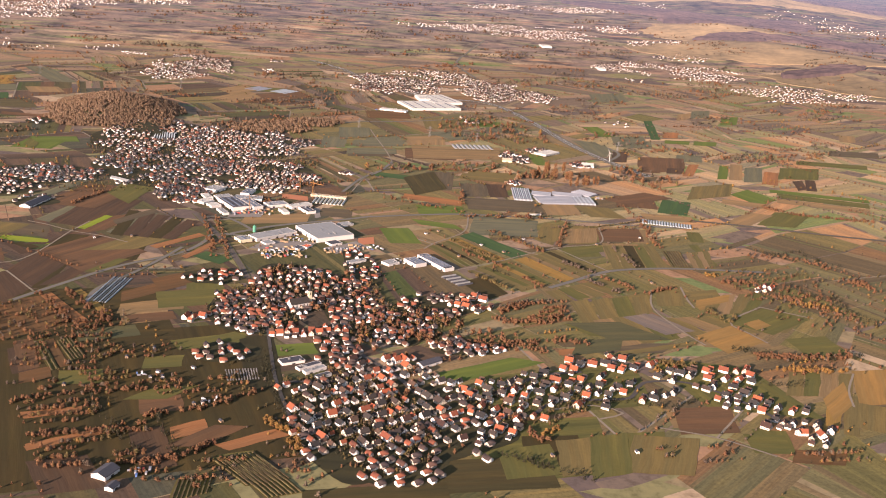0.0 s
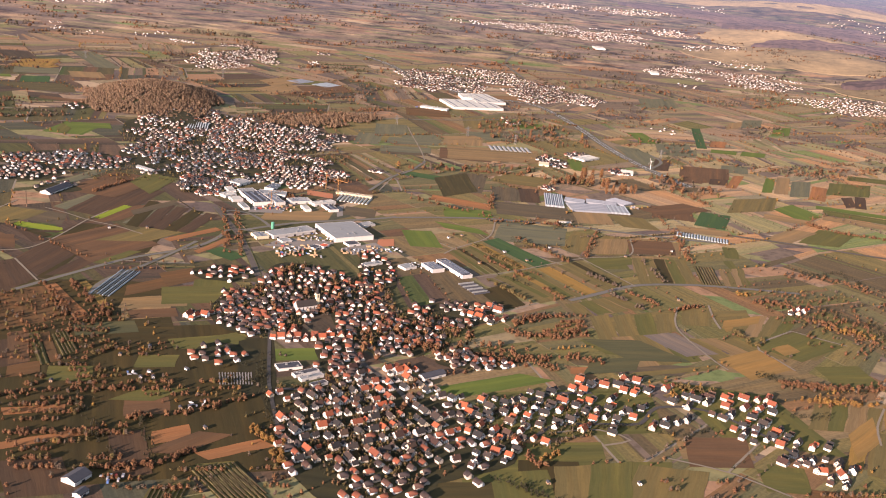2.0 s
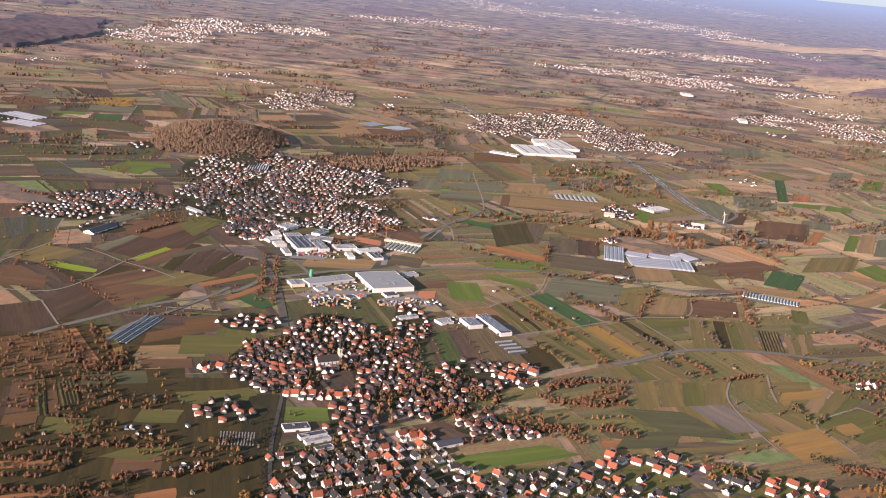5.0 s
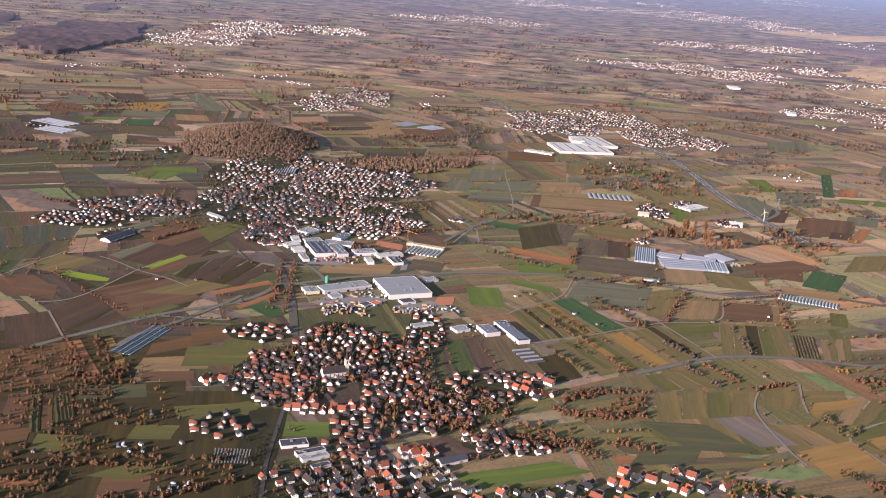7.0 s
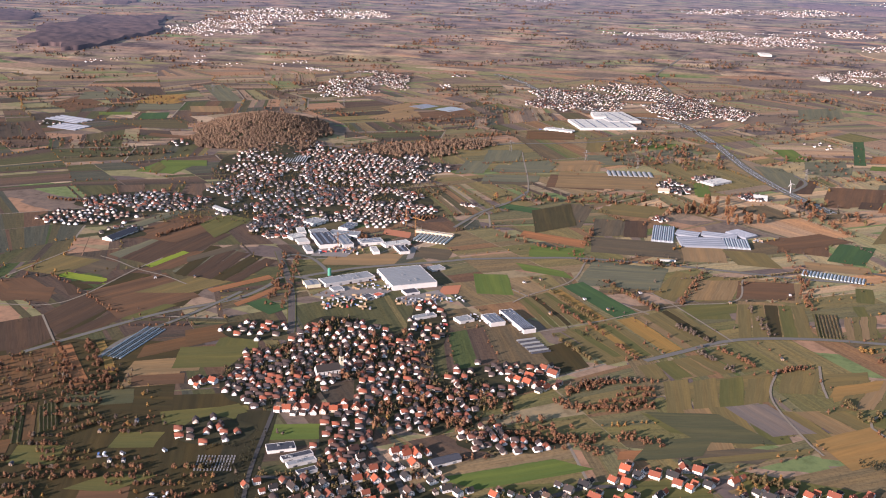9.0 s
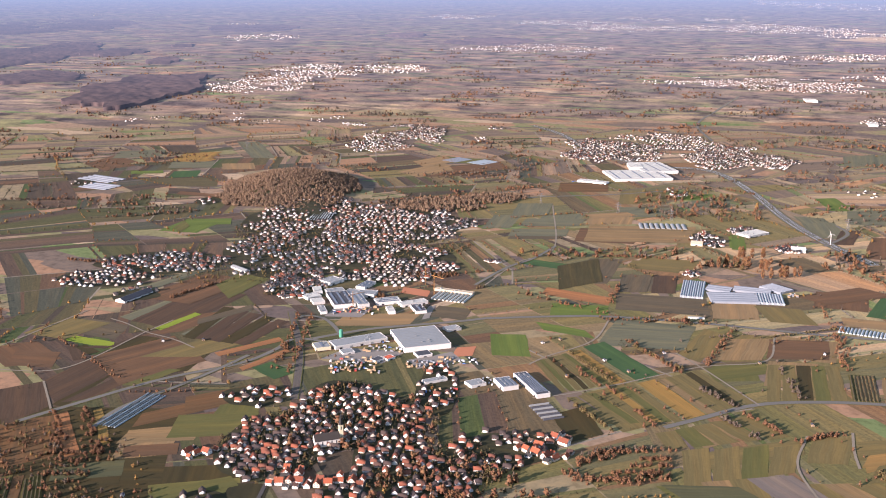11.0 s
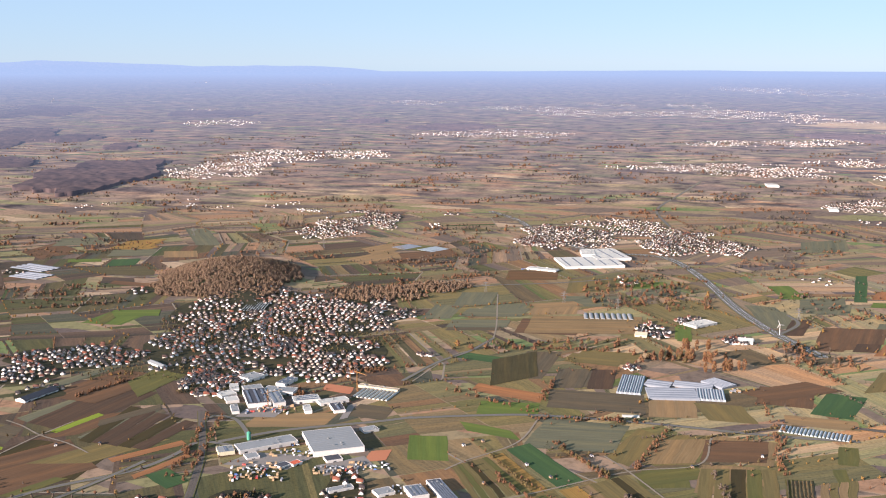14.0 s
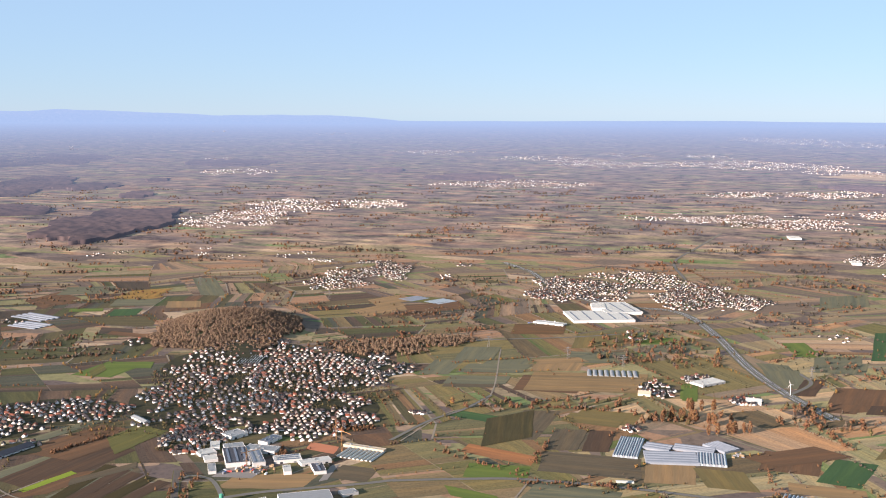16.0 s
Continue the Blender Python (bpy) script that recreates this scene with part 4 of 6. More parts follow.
road("track", "gravel", 2.6, "pale gravel field track", (304, 1430), (294, 1348), (322, 1261), (339, 1227))
road("track", "gravel", 2.6, "pale gravel field track", (505, 1170), (481, 1117), (471, 1072))
road("track", "gravel", 3, "pale gravel garden lane", (123, 1006), (173, 1026), (204, 1012), (177, 994))
road("road", "asphalt", 7, "grey asphalt country road", (-312, 2466), (-259, 2553), (-97, 2640), (44, 2739))
road("road", "asphalt", 6, "grey asphalt lane between fields", (-192, 1864), (-170, 1976), (-139, 2052), (-120, 2149))
road("track", "gravel", 3, "pale gravel field track", (351, 1454), (350, 1403), (353, 1365))
road("track", "gravel", 3, "pale gravel field track", (451, 1390), (392, 1320), (407, 1282), (424, 1251))
road("track", "gravel", 3, "pale gravel field track", (451, 1390), (489, 1370), (516, 1358))
road("road", "asphalt", 7, "grey asphalt slip road beside the motorway", (375, 2477), (393, 2405), (348, 2295))
road("railway", "ballast", 9, "pale ballast railway line across the plain", (445, 1842), (554, 1832), (679, 1812), (793, 1799))
road("road", "asphalt", 9, "grey asphalt road to the far village", (68, 3519), (-1, 3872), (38, 4271), (97, 4771))

# ---- houses ----
def house_mesh(w, d, h, rise, kind, wing):
    """Walls, roof slabs and chimney of one house: d along its ridge."""
    walls = bmesh.new()
    prism(walls, ((-w / 2, 0), (w / 2, 0), (w / 2, h), (0, h + rise), (-w / 2, h)), -d / 2, d / 2)
    if wing:
        box(walls, w / 2, w / 2 + 3.2, -d / 2 + 0.5, -d / 2 + 5.5, 0, 2.6)
    for s in (-1, 1):
        for k in (-1, 0, 1):
            for z in (1.0, 3.6)[: 2 if h > 4.5 else 1]:
                box(walls, s * w / 2 - 0.04, s * w / 2 + 0.04, k * d / 3.2 - 0.5, k * d / 3.2 + 0.5, z, z + 1.3, 1)
        for k in (-1, 1):
            for z in (1.0, 3.6, h + 0.4)[: 3 if rise > 2.5 else 2]:
                off = k * w / (4.2 if z < h else 9)
                box(walls, off - 0.5, off + 0.5, s * d / 2 - 0.04, s * d / 2 + 0.04, z, z + 1.3, 1)
    roof = bmesh.new()
    e, o, t = 0.8, 0.5, 0.28
    k = rise / (w / 2)
    for s in (-1, 1):
        prism(roof, ((0, h + rise + 0.03), (s * (w / 2 + e), h - e * k + 0.03), (s * (w / 2 + e), h - e * k + t), (0, h + rise + t + 0.06)), -d / 2 - o, d / 2 + o)
    if kind == 1:
        prism(roof, ((w * 0.18, h + rise * 0.35), (w * 0.5, h + rise * 0.32), (w * 0.5, h + rise * 0.75), (w * 0.14, h + rise * 0.86)), -1.6, 1.6)
    if wing:
        box(roof, w / 2, w / 2 + 3.4, -d / 2 + 0.3, -d / 2 + 5.7, 2.6, 2.85)
    stack = bmesh.new()
    box(stack, -0.9, -0.3, d * 0.2, d * 0.2 + 0.6, h + rise * 0.5, h + rise + 1.0)
    return tidy(walls), tidy(roof), tidy(stack)


SIZES = ((8.0, 9.6, 4.2, 3.9, 0, 0), (8.6, 10.4, 4.6, 4.1, 1, 0), (7.6, 9.0, 4.0, 3.8, 0, 1), (8.8, 11.5, 4.3, 4.2, 1, 1), (7.4, 8.6, 5.2, 3.0, 0, 0), (8.0, 13.5, 4.4, 4.0, 0, 0))
LOOK = {"red": "white-walled house with a red tiled gable roof", "grey": "white-walled house with a dark grey gable roof", "brown": "pale house with a brown tiled gable roof"}
models, homes = {}, []
chimney_mat = surface("chimney_brick", (0.25, 0.13, 0.09), (0.32, 0.18, 0.12), 2, 0.3)


def house(colour, x, y, turn, size, scale):
    q, s = spot(x, y)
    m = Matrix.Translation(q) @ Matrix.Rotation(radians(turn), 4, "Z")
    key = (colour, size)
    if key not in models:
        base = new("house")
        tagged(base, LOOK[colour], "house", "village houses")
        for name, bm, mat in zip(("wall", "roof", "chimney"), house_mesh(*SIZES[size]), ((house_wall, window_glass), TILES[colour], chimney_mat)):
            part(name, bm, mat, base)
        base.matrix_basis = m
        base.scale = (scale,) * 3
        models[key] = base
        return base
    ob = copy_thing(models[key], m)
    ob.scale = (scale * s,) * 3
    return ob


def houses(colour, turn, *places):
    """Single houses at their places, and now and then a smaller one close behind or beside."""
    for x, y in places:
        way = turn + (90 if random.random() < 0.42 else 0) + random.uniform(-9, 9)
        house(colour, x, y, way, random.randrange(6), random.uniform(0.72, 0.90))
        homes.append((x, y))
    for x, y in places:
        for far, side in ((11.5, 0), (12.5, 90), (11.0, 180)):
            a = radians(turn + side + random.uniform(-14, 14))
            p, q = x + far * math.cos(a), y + far * math.sin(a)
            if random.random() < 0.75 and all((p - c) ** 2 + (q - d) ** 2 > 92 for c, d in homes):
                house(random.choice((colour, "grey", "brown", "red")), p, q, turn + random.choice((0, 0, 90)) + random.uniform(-6, 6), random.choice((0, 2, 4, 4)), random.uniform(0.55, 0.76))
                homes.append((p, q))
                break


houses("red", 42, (-156, 1017), (-141, 963), (-100, 956), (-98, 980), (-87, 1015), (-68, 972), (-41, 969), (-41, 914), (10, 983), (23, 975), (-103, 907), (-65, 1070))
houses("red", 42, (-51, 1074), (-73, 1048), (-56, 1052), (-57, 1026), (-45, 1038), (-50, 1016), (-56, 1107), (-44, 1104), (-35, 1109), (-32, 1090))
houses("grey", 42, (-138, 1012), (-122, 1018), (-124, 988), (-125, 969), (-110, 974), (-113, 949), (-97, 1030), (-83, 1041), (-77, 1025), (-80, 990), (-85, 963), (-63, 954))
houses("grey", 42, (-53, 987), (-50, 963), (-38, 947), (-64, 1000), (-27, 978), (-52, 936), (-80, 918), (-64, 922), (-89, 937), (-111, 929), (-122, 940), (-108, 888))
houses("grey", 42, (-34, 924), (-6, 968), (-4, 988), (8, 1004), (26, 944), (18, 918), (-8, 925), (-63, 902), (-50, 902), (-43, 1009), (-38, 995), (-32, 1065))
houses("grey", 42, (-14, 1025), (-5, 1015), (-71, 1068), (-83, 1086), (-16, 1076), (-8, 1065), (8, 1056), (20, 1052), (30, 1036), (21, 1015))
houses("brown", 42, (-112, 1000), (-94, 1010), (-77, 945), (-25, 955), (-126, 920), (-92, 892), (-10, 935), (12, 951), (33, 925), (-22, 1041), (-83, 1072), (-94, 1097))
houses("red", 65, (33, 1037), (40, 1026), (51, 1058), (89, 1045), (100, 1033), (52, 1000), (67, 994), (93, 998), (68, 970), (89, 975), (70, 949), (83, 944))
houses("red", 65, (118, 982), (137, 1080), (133, 1056), (166, 1087), (168, 1046), (211, 1063), (156, 1020), (149, 1116), (161, 1115), (158, 1140), (185, 1136), (206, 1127))
houses("red", 65, (217, 1122), (223, 1157), (229, 1044))
houses("grey", 65, (60, 1044), (75, 1058), (85, 1066), (59, 1027), (75, 1035), (62, 1016), (98, 1011), (112, 1017), (52, 977), (90, 959), (63, 937), (53, 927))
houses("grey", 65, (113, 1087), (125, 1099), (125, 1070), (108, 1056), (117, 1046), (151, 1073), (131, 1029), (144, 1038), (160, 1060), (174, 1069), (186, 1076), (182, 1056))
houses("grey", 65, (193, 1053), (206, 1074), (186, 1021), (170, 1132), (201, 1140), (190, 1100), (233, 1134), (221, 1085))
houses("brown", 65, (96, 1069), (82, 1016), (80, 989))
houses("red", 60, (255, 1147), (320, 1140), (317, 1120), (342, 1146), (338, 1121), (357, 1146), (369, 1149), (355, 1123), (371, 1136), (361, 1067), (359, 1041), (392, 1043))
houses("grey", 60, (275, 1131), (286, 1128), (297, 1121), (258, 1114), (274, 1105), (258, 1063), (243, 1053), (268, 1071), (309, 1088), (319, 1097), (368, 1119), (327, 1074))
houses("grey", 60, (342, 1099), (340, 1069), (326, 1056), (351, 1084), (332, 1040), (354, 1057), (371, 1061), (380, 1052), (368, 1021), (385, 1014), (409, 1047), (411, 1015))
houses("brown", 60, (374, 1012), (353, 1002), (302, 1136), (385, 994))
houses("red", 10, (390, 994), (408, 991), (210, 1157))
houses("grey", 60, (395, 982), (410, 1006), (410, 978), (422, 1003))
houses("red", 100, (-196, 1154), (-188, 1159), (-179, 1163), (-171, 1167), (-159, 1161), (-151, 1166), (-142, 1172), (-134, 1179), (-190, 1180), (-177, 1181), (-121, 1183), (-111, 1178))
houses("red", 70, (-308, 1190), (-298, 1191), (-289, 1196), (15, 1303), (25, 1302), (36, 1299), (47, 1293), (57, 1292), (67, 1299), (59, 1331), (47, 1342), (35, 1318))


houses("red", 60, (470, 1468), (478, 1462), (488, 1474), (482, 1480))


def clear_of(x, y, gap):
    return all((x - a) ** 2 + (y - b) ** 2 > gap * gap for a, b in homes)


# garden sheets whose colour also carries the shade of houses and trees
shaded_garden_mat = crop("shaded_garden_green", (0.027, 0.029, 0.014), (0.043, 0.038, 0.019), 9, 0.3)


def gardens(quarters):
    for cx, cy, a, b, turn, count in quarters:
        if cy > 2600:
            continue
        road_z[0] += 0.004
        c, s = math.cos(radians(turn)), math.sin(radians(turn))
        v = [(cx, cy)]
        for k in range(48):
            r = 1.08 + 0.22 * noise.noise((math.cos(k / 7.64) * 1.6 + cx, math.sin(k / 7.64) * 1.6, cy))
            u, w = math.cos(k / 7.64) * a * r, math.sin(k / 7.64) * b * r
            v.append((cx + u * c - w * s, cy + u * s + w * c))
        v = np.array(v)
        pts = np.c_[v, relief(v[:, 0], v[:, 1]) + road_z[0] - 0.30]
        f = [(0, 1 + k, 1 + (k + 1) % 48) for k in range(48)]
        tagged(new("garden_ground", mesh_of("garden_ground", fold(pts), f, [shaded_garden_mat], uv=v[np.array(f).ravel()])), "green and brown village gardens with house shade darkened in", "garden", kind="structure")


def village(label, *quarters):
    """Houses strewn in rows over oval quarters (x, y, half-widths, turn, number): the nearest are things of their own, the rest one joined mesh."""
    walls, roofs, greens = [[], []], [[], []], []
    gardens(quarters)
    for cx, cy, a, b, turn, count in quarters:
        c, s = math.cos(radians(turn)), math.sin(radians(turn))
        size_up = max(1.0, min(1.35, math.sqrt(a * b * 3.14 / count) / 36))
        count = int(count * (1.3 if cy < 1500 else 2.6 if cy < 2800 else 2.4 if cy < 4000 else 2.6))
        gap, done = min(14.0 * size_up, (0.74 if cy < 2800 else 0.55) * math.sqrt(a * b * 3.14 / count)), 0
        mine = []
        lay = random.uniform(-15, 40)
        for _ in range(count * 14):
            u, v = random.uniform(-1, 1), random.uniform(-1, 1)
            if 1500 < cy < 2800:
                ka, sa = math.cos(radians(lay)), math.sin(radians(lay))
                p, q = (u * a * ka + v * b * sa), (-u * a * sa + v * b * ka)
                q = round(q / (gap * 1.5)) * gap * 1.5 + random.gauss(0, 1.2)
                u, v = (p * ka - q * sa) / a, (p * sa + q * ka) / b
            if u * u + v * v > 0.8 + 0.75 * noise.noise((u * 2.4 + cx, v * 2.4 + cy, 4.1)):
                continue
            x, y = cx + u * a * c * 1.15 - v * b * s * 1.15, cy + u * a * s * 1.15 + v * b * c * 1.15
            if noise.noise((x / (55 if cy < 2800 else 140), y / (55 if cy < 2800 else 140), 2.0)) < (-0.28 if cy < 2800 else -0.3 if cy < 4000 else -0.2):
                continue
            if any(abs(x - p) < g * 0.9 and abs(y - q) < g * 0.9 for p, q, g in footprints):
                continue
            if cy < 4000:
                if not clear_of(x, y, 10.5 * random.uniform(0.95, 1.25) if cy < 1060 else gap * (random.uniform(0.75, 1.4) if cy < 1500 else random.uniform(0.8, 1.15))):
                    continue
            elif any((x - p) ** 2 + (y - q) ** 2 < gap * gap for p, q in mine):
                continue
            homes.append((x, y)) if cy < 4000 else mine.append((x, y))
            if cy > 2500 and random.random() < 0.8:
                greens.append((x + random.uniform(-16, 16), y + random.uniform(4, 18), *(random.uniform(4, 8),) * 2))
            way = (42 if cy < 1060 else 20 + 14 * math.sin(x / 120 + cy) if cy < 1500 else 28 + 0.4 * lay if cy < 2800 else 15) + (random.choice((0, 90)) if cy < 1500 else random.choice((0, 0, 0, 90))) + random.uniform(-8, 8)
            done += 1
            if cy < 1500 and house_count[0] < 345:
                house_count[0] += 1
                house(random.choice(("red", "red", "red", "grey", "brown", "grey") if cy > 1060 else ("grey", "grey", "grey", "red", "brown")), x, y, way, random.choice((0, 1, 2, 3, 4, 5, 5, 5) if cy > 1060 else (0, 1, 2, 4)), random.choice((0.62, 0.8, 0.95, 1.0, 1.15) if cy > 1060 else (0.68, 0.76, 0.84)))
            else:
                w, d, h, rise = (random.uniform(*q) * size_up * (0.72 if cy < 1060 else 0.66 if cy < 1500 else 0.66 if cy < 2800 else 0.54 if cy < 4000 else 0.52) for q in ((7.5, 10), (8.5, 13), (3.2, 4.6), (3.2, 4.2)))
                if size_up > 1.6 and random.random() < 0.3:
                    w, d, rise = w * 1.6, d * 2.2, 0.4
                k, z = math.cos(radians(way)), math.sin(radians(way))
                g = float(relief(np.array(x), np.array(y)))
                loc = lambda q: [(x + p * k - r * z, y + p * z + r * k, e + g) for p, r, e in q]
                n = len(walls[0])
                walls[0] += loc([(p, r, e) for r in (-d / 2, d / 2) for p, e in ((-w / 2, -0.5), (w / 2, -0.5), (w / 2, h), (0, h + rise), (-w / 2, h))])
                walls[1] += [(n + i, n + j, n + m) for i, j, m in ((0, 1, 2), (0, 2, 4), (4, 2, 3), (5, 7, 6), (5, 9, 7), (9, 8, 7), (1, 6, 7), (1, 7, 2), (0, 4, 9), (0, 9, 5))]
                n = len(roofs[0])
                e, o, t = 0.5, 0.5, 0.3
                roofs[0] += loc([(p, r, q) for r in (-d / 2 - o, d / 2 + o) for p, q in ((-w / 2 - e, h - 0.3), (0, h + rise + 0.1), (w / 2 + e, h - 0.3), (0, h + rise + 0.1 + t))])
                roofs[1] += [(n + i, n + j, n + m) for i, j, m in ((0, 3, 7), (0, 7, 4), (3, 2, 6), (3, 6, 7), (0, 1, 3), (1, 2, 3), (4, 7, 5), (5, 7, 6))]
            if done >= count:
                break
    if walls[0]:
        base = tagged(new("village"), label, "houses", kind="stuff")
        part("walls", mesh_of("walls", fold(walls[0]), walls[1], [town_walls if quarters[0][1] < 4000 else far_walls]), None, base)
        part("roofs", mesh_of("roofs", fold(roofs[0]), roofs[1], [core_roofs if quarters[0][1] < 1500 else town_roofs]), None, base)
    far_greens.extend(greens)


house_count, far_greens = [len(homes)], []

# ---- halls, barns and glasshouses ----
footprints = []


def hall(name, label, x, y, a, b, turn, h, wall, roof, lights):
    """A flat-roofed hall: a metres along turn, b across, with parapet, roof, rooflights, doors and a band of windows."""
    base = thing(name, x, y, turn, label, name.replace("_", " "))
    footprints.append((x, y, max(a, b) * 0.55))
    bm = bmesh.new()
    box(bm, -a / 2, a / 2, -b / 2, b / 2, -0.3, h - 0.02)
    part("wall", bm, wall, base)
    bm = bmesh.new()
    if name == "barn" and b < 26:
        for s in (-1, 1):
            prism(bm, ((0, h + b * 0.2), (s * (b / 2 + 0.6), h - 0.2), (s * (b / 2 + 0.6), h + 0.15), (0, h + b * 0.2 + 0.35)), -a / 2 - 0.5, a / 2 + 0.5)
        bmesh.ops.rotate(bm, verts=bm.verts, cent=(0, 0, 0), matrix=Matrix.Rotation(radians(90), 3, "Z"))
        part("roof", tidy(bm), roof, base)
        bm = bmesh.new()
        prism(bm, ((-b / 2, h - 0.02), (b / 2, h - 0.02), (0, h + b * 0.2)), -a / 2, a / 2)
        bmesh.ops.rotate(bm, verts=bm.verts, cent=(0, 0, 0), matrix=Matrix.Rotation(radians(90), 3, "Z"))
        part("gable", tidy(bm), wall, base)
    else:
        box(bm, -a / 2 + 0.3, a / 2 - 0.3, -b / 2 + 0.3, b / 2 - 0.3, h, h + 0.25)
        ribs = max(2, int(a / 6))
        for i in range(1, ribs):
            p = -a / 2 + a * i / ribs
            rib = bmesh.new()
            box(rib, p - 0.15, p + 0.15, -b / 2 + 0.4, b / 2 - 0.4, h + 0.2, h + 0.4)
            part("rib", rib, roof, base)
        part("roof", bm, roof, base)
        bm = bmesh.new()
        for q in ((-a / 2 - 0.1, a / 2 + 0.1, -b / 2 - 0.1, -b / 2 + 0.3), (-a / 2 - 0.1, a / 2 + 0.1, b / 2 - 0.3, b / 2 + 0.1), (-a / 2 - 0.1, -a / 2 + 0.3, -b / 2 + 0.3, b / 2 - 0.3), (a / 2 - 0.3, a / 2 + 0.1, -b / 2 + 0.3, b / 2 - 0.3)):
            box(bm, *q, h - 0.2, h + 0.45)
        part("parapet", bm, wall, base)
        for i in range(lights):
            bm = bmesh.new()
            p = -b / 2 + b * (i + 0.5) / lights
            w = min(1.6, b / lights * 0.3)
            box(bm, -a * 0.42, a * 0.42, p - w, p + w, h + 0.3, h + 0.75)
            part("rooflight", bm, skylight_mat, base)
        if a > 20:
            for i in range(2 + int(a / 30)):
                bm = bmesh.new()
                p, q = random.uniform(-0.4, 0.4) * a, random.uniform(-0.4, 0.4) * b
                box(bm, p - 1.1, p + 1.1, q - 0.9, q + 0.9, h + 0.2, h + 1.5)
                part("roof_vent", bm, metal_roof, base)
    for s in (-1, 1):
        for i in range(max(1, int(a / 14))):
            bm = bmesh.new()
            p = -a / 2 + a * (i + 0.5) / max(1, int(a / 14))
            box(bm, p - 2, p + 2, s * (b / 2) - 0.06, s * (b / 2) + 0.06, 0, min(4.0, h * 0.55))
            part("door", bm, metal_roof if i % 2 else window_glass, base)
    return base


def glass_rows(label, x, y, a, b, turn, h, n, mat):
    """n ridged spans side by side along a, each as long as b."""
    name = "polytunnel" if "tunnel" in label else "storage_tent" if "tent" in label else "solar_array" if "solar" in label else "crop_cover" if h < 1 else "netting" if "net" in label else "greenhouse"
    base = thing(name, x, y, turn, label, name.replace("_", " "))
    footprints.append((x, y, max(a, b) * 0.5))
    if name == "solar_array":
        span = b / n
        for i in range(n):
            c = -b / 2 + span * (i + 0.5)
            bm = bmesh.new()
            prism(bm, ((c - span * 0.3, 2.6), (c + span * 0.32, 0.8), (c + span * 0.32, 0.95), (c - span * 0.3, 2.75)), -a / 2, a / 2)
            bmesh.ops.rotate(bm, verts=bm.verts, cent=(0, 0, 0), matrix=Matrix.Rotation(radians(90), 3, "Z"))
            part("solar_panel", tidy(bm), mat, base)
            for k in range(4):
                bm = bmesh.new()
                u = -a / 2 + a * (k + 0.5) / 4
                box(bm, u - 0.1, u + 0.1, c - 0.1, c + 0.1, 0, 1.6)
                part("post", bm, crash_rail, base)
        return
    along, across = (b, a) if n > 7 and name != "greenhouse" else (a, b)
    flip = n > 7 and name != "greenhouse"
    span = across / n
    gapped = name in ("polytunnel", "storage_tent", "netting") and n > 1
    for i in range(n):
        c = -across / 2 + span * (i + 0.5)
        w = span * (0.29 if name == "storage_tent" else 0.14 if "silver" in label and i % 2 else 0.27 if "silver" in label else 0.36 if gapped else 0.485)
        bm = bmesh.new()
        h_ = h * 1.02 if "silver" in label and i % 2 else h
        e = h_ * 0.62 if name == "greenhouse" else h_ * 0.3
        arch = [(c - w, 0), (c - w, e), (c - w * 0.6, e + (h_ - e) * 0.7), (c, h_), (c + w * 0.6, e + (h_ - e) * 0.7), (c + w, e), (c + w, 0)]
        prism(bm, arch, -along / 2, along / 2)
        if not flip:
            bmesh.ops.rotate(bm, verts=bm.verts, cent=(0, 0, 0), matrix=Matrix.Rotation(radians(90), 3, "Z"))
        silver = "silver" in label and i % 2
        use = metal_roof if silver else mat if (i % 2 == 0 or name != "greenhouse" or mat is not glass_roof) else blue_roof
        part("span", tidy(bm), use, base)


hall("warehouse", "large warehouse with a pale grey ribbed metal roof", -190, 1588, 76, 64, 124.9, 6.8, white_wall, metal_roof, 0)
hall("warehouse", "long white warehouse with a grey flat roof", -267, 1556, 75, 25, 45.3, 5.0, white_wall, metal_roof, 0)
hall("warehouse", "pale yellow warehouse with a grey roof", -306, 1523, 22, 20, 127.3, 4.3, yellow_wall, metal_roof, 1)
hall("warehouse", "low white annex beside the warehouse", -267, 1517, 16, 16, 43.3, 2.5, white_wall, metal_roof, 0)
hall("factory_hall", "white factory hall with a dark slate-grey roof", -362, 1718, 68, 32, 124.5, 6.2, white_wall, dark_roof, 3)
hall("factory_hall", "white factory hall with a pale roof", -333, 1722, 57, 17, 126.3, 6.2, white_wall, metal_roof, 2)
hall("factory_hall", "long grey metal factory hall", -345, 1760, 47, 23, 5.3, 5.0, white_wall, metal_roof, 0)
hall("factory_hall", "low grey metal factory hall", -389, 1759, 28, 20, 38.6, 4.3, white_wall, metal_roof, 0)
hall("factory_hall", "white factory hall with roof lights", -355, 1804, 36, 16, 81.5, 4.3, white_wall, metal_roof, 5)
hall("factory_hall", "white flat-roofed industrial building", -413, 1724, 24, 21, 52.9, 3.7, white_wall, white_roof, 0)
hall("factory_hall", "white flat-roofed industrial building", -393, 1703, 20, 18, 127.9, 3.7, white_wall, white_roof, 0)
hall("factory_hall", "white flat-roofed industrial building", -370, 1668, 33, 10, 123.1, 3.7, white_wall, metal_roof, 0)
hall("factory_hall", "white flat-roofed industrial building", -417, 1755, 30, 13, 120.3, 3.7, white_wall, white_roof, 0)
hall("factory_hall", "long white industrial building", -293, 1736, 37, 23, 33.5, 4.3, white_wall, white_roof, 3)
hall("factory_hall", "long white industrial building", -253, 1739, 43, 16, 43.7, 4.3, white_wall, white_roof, 0)
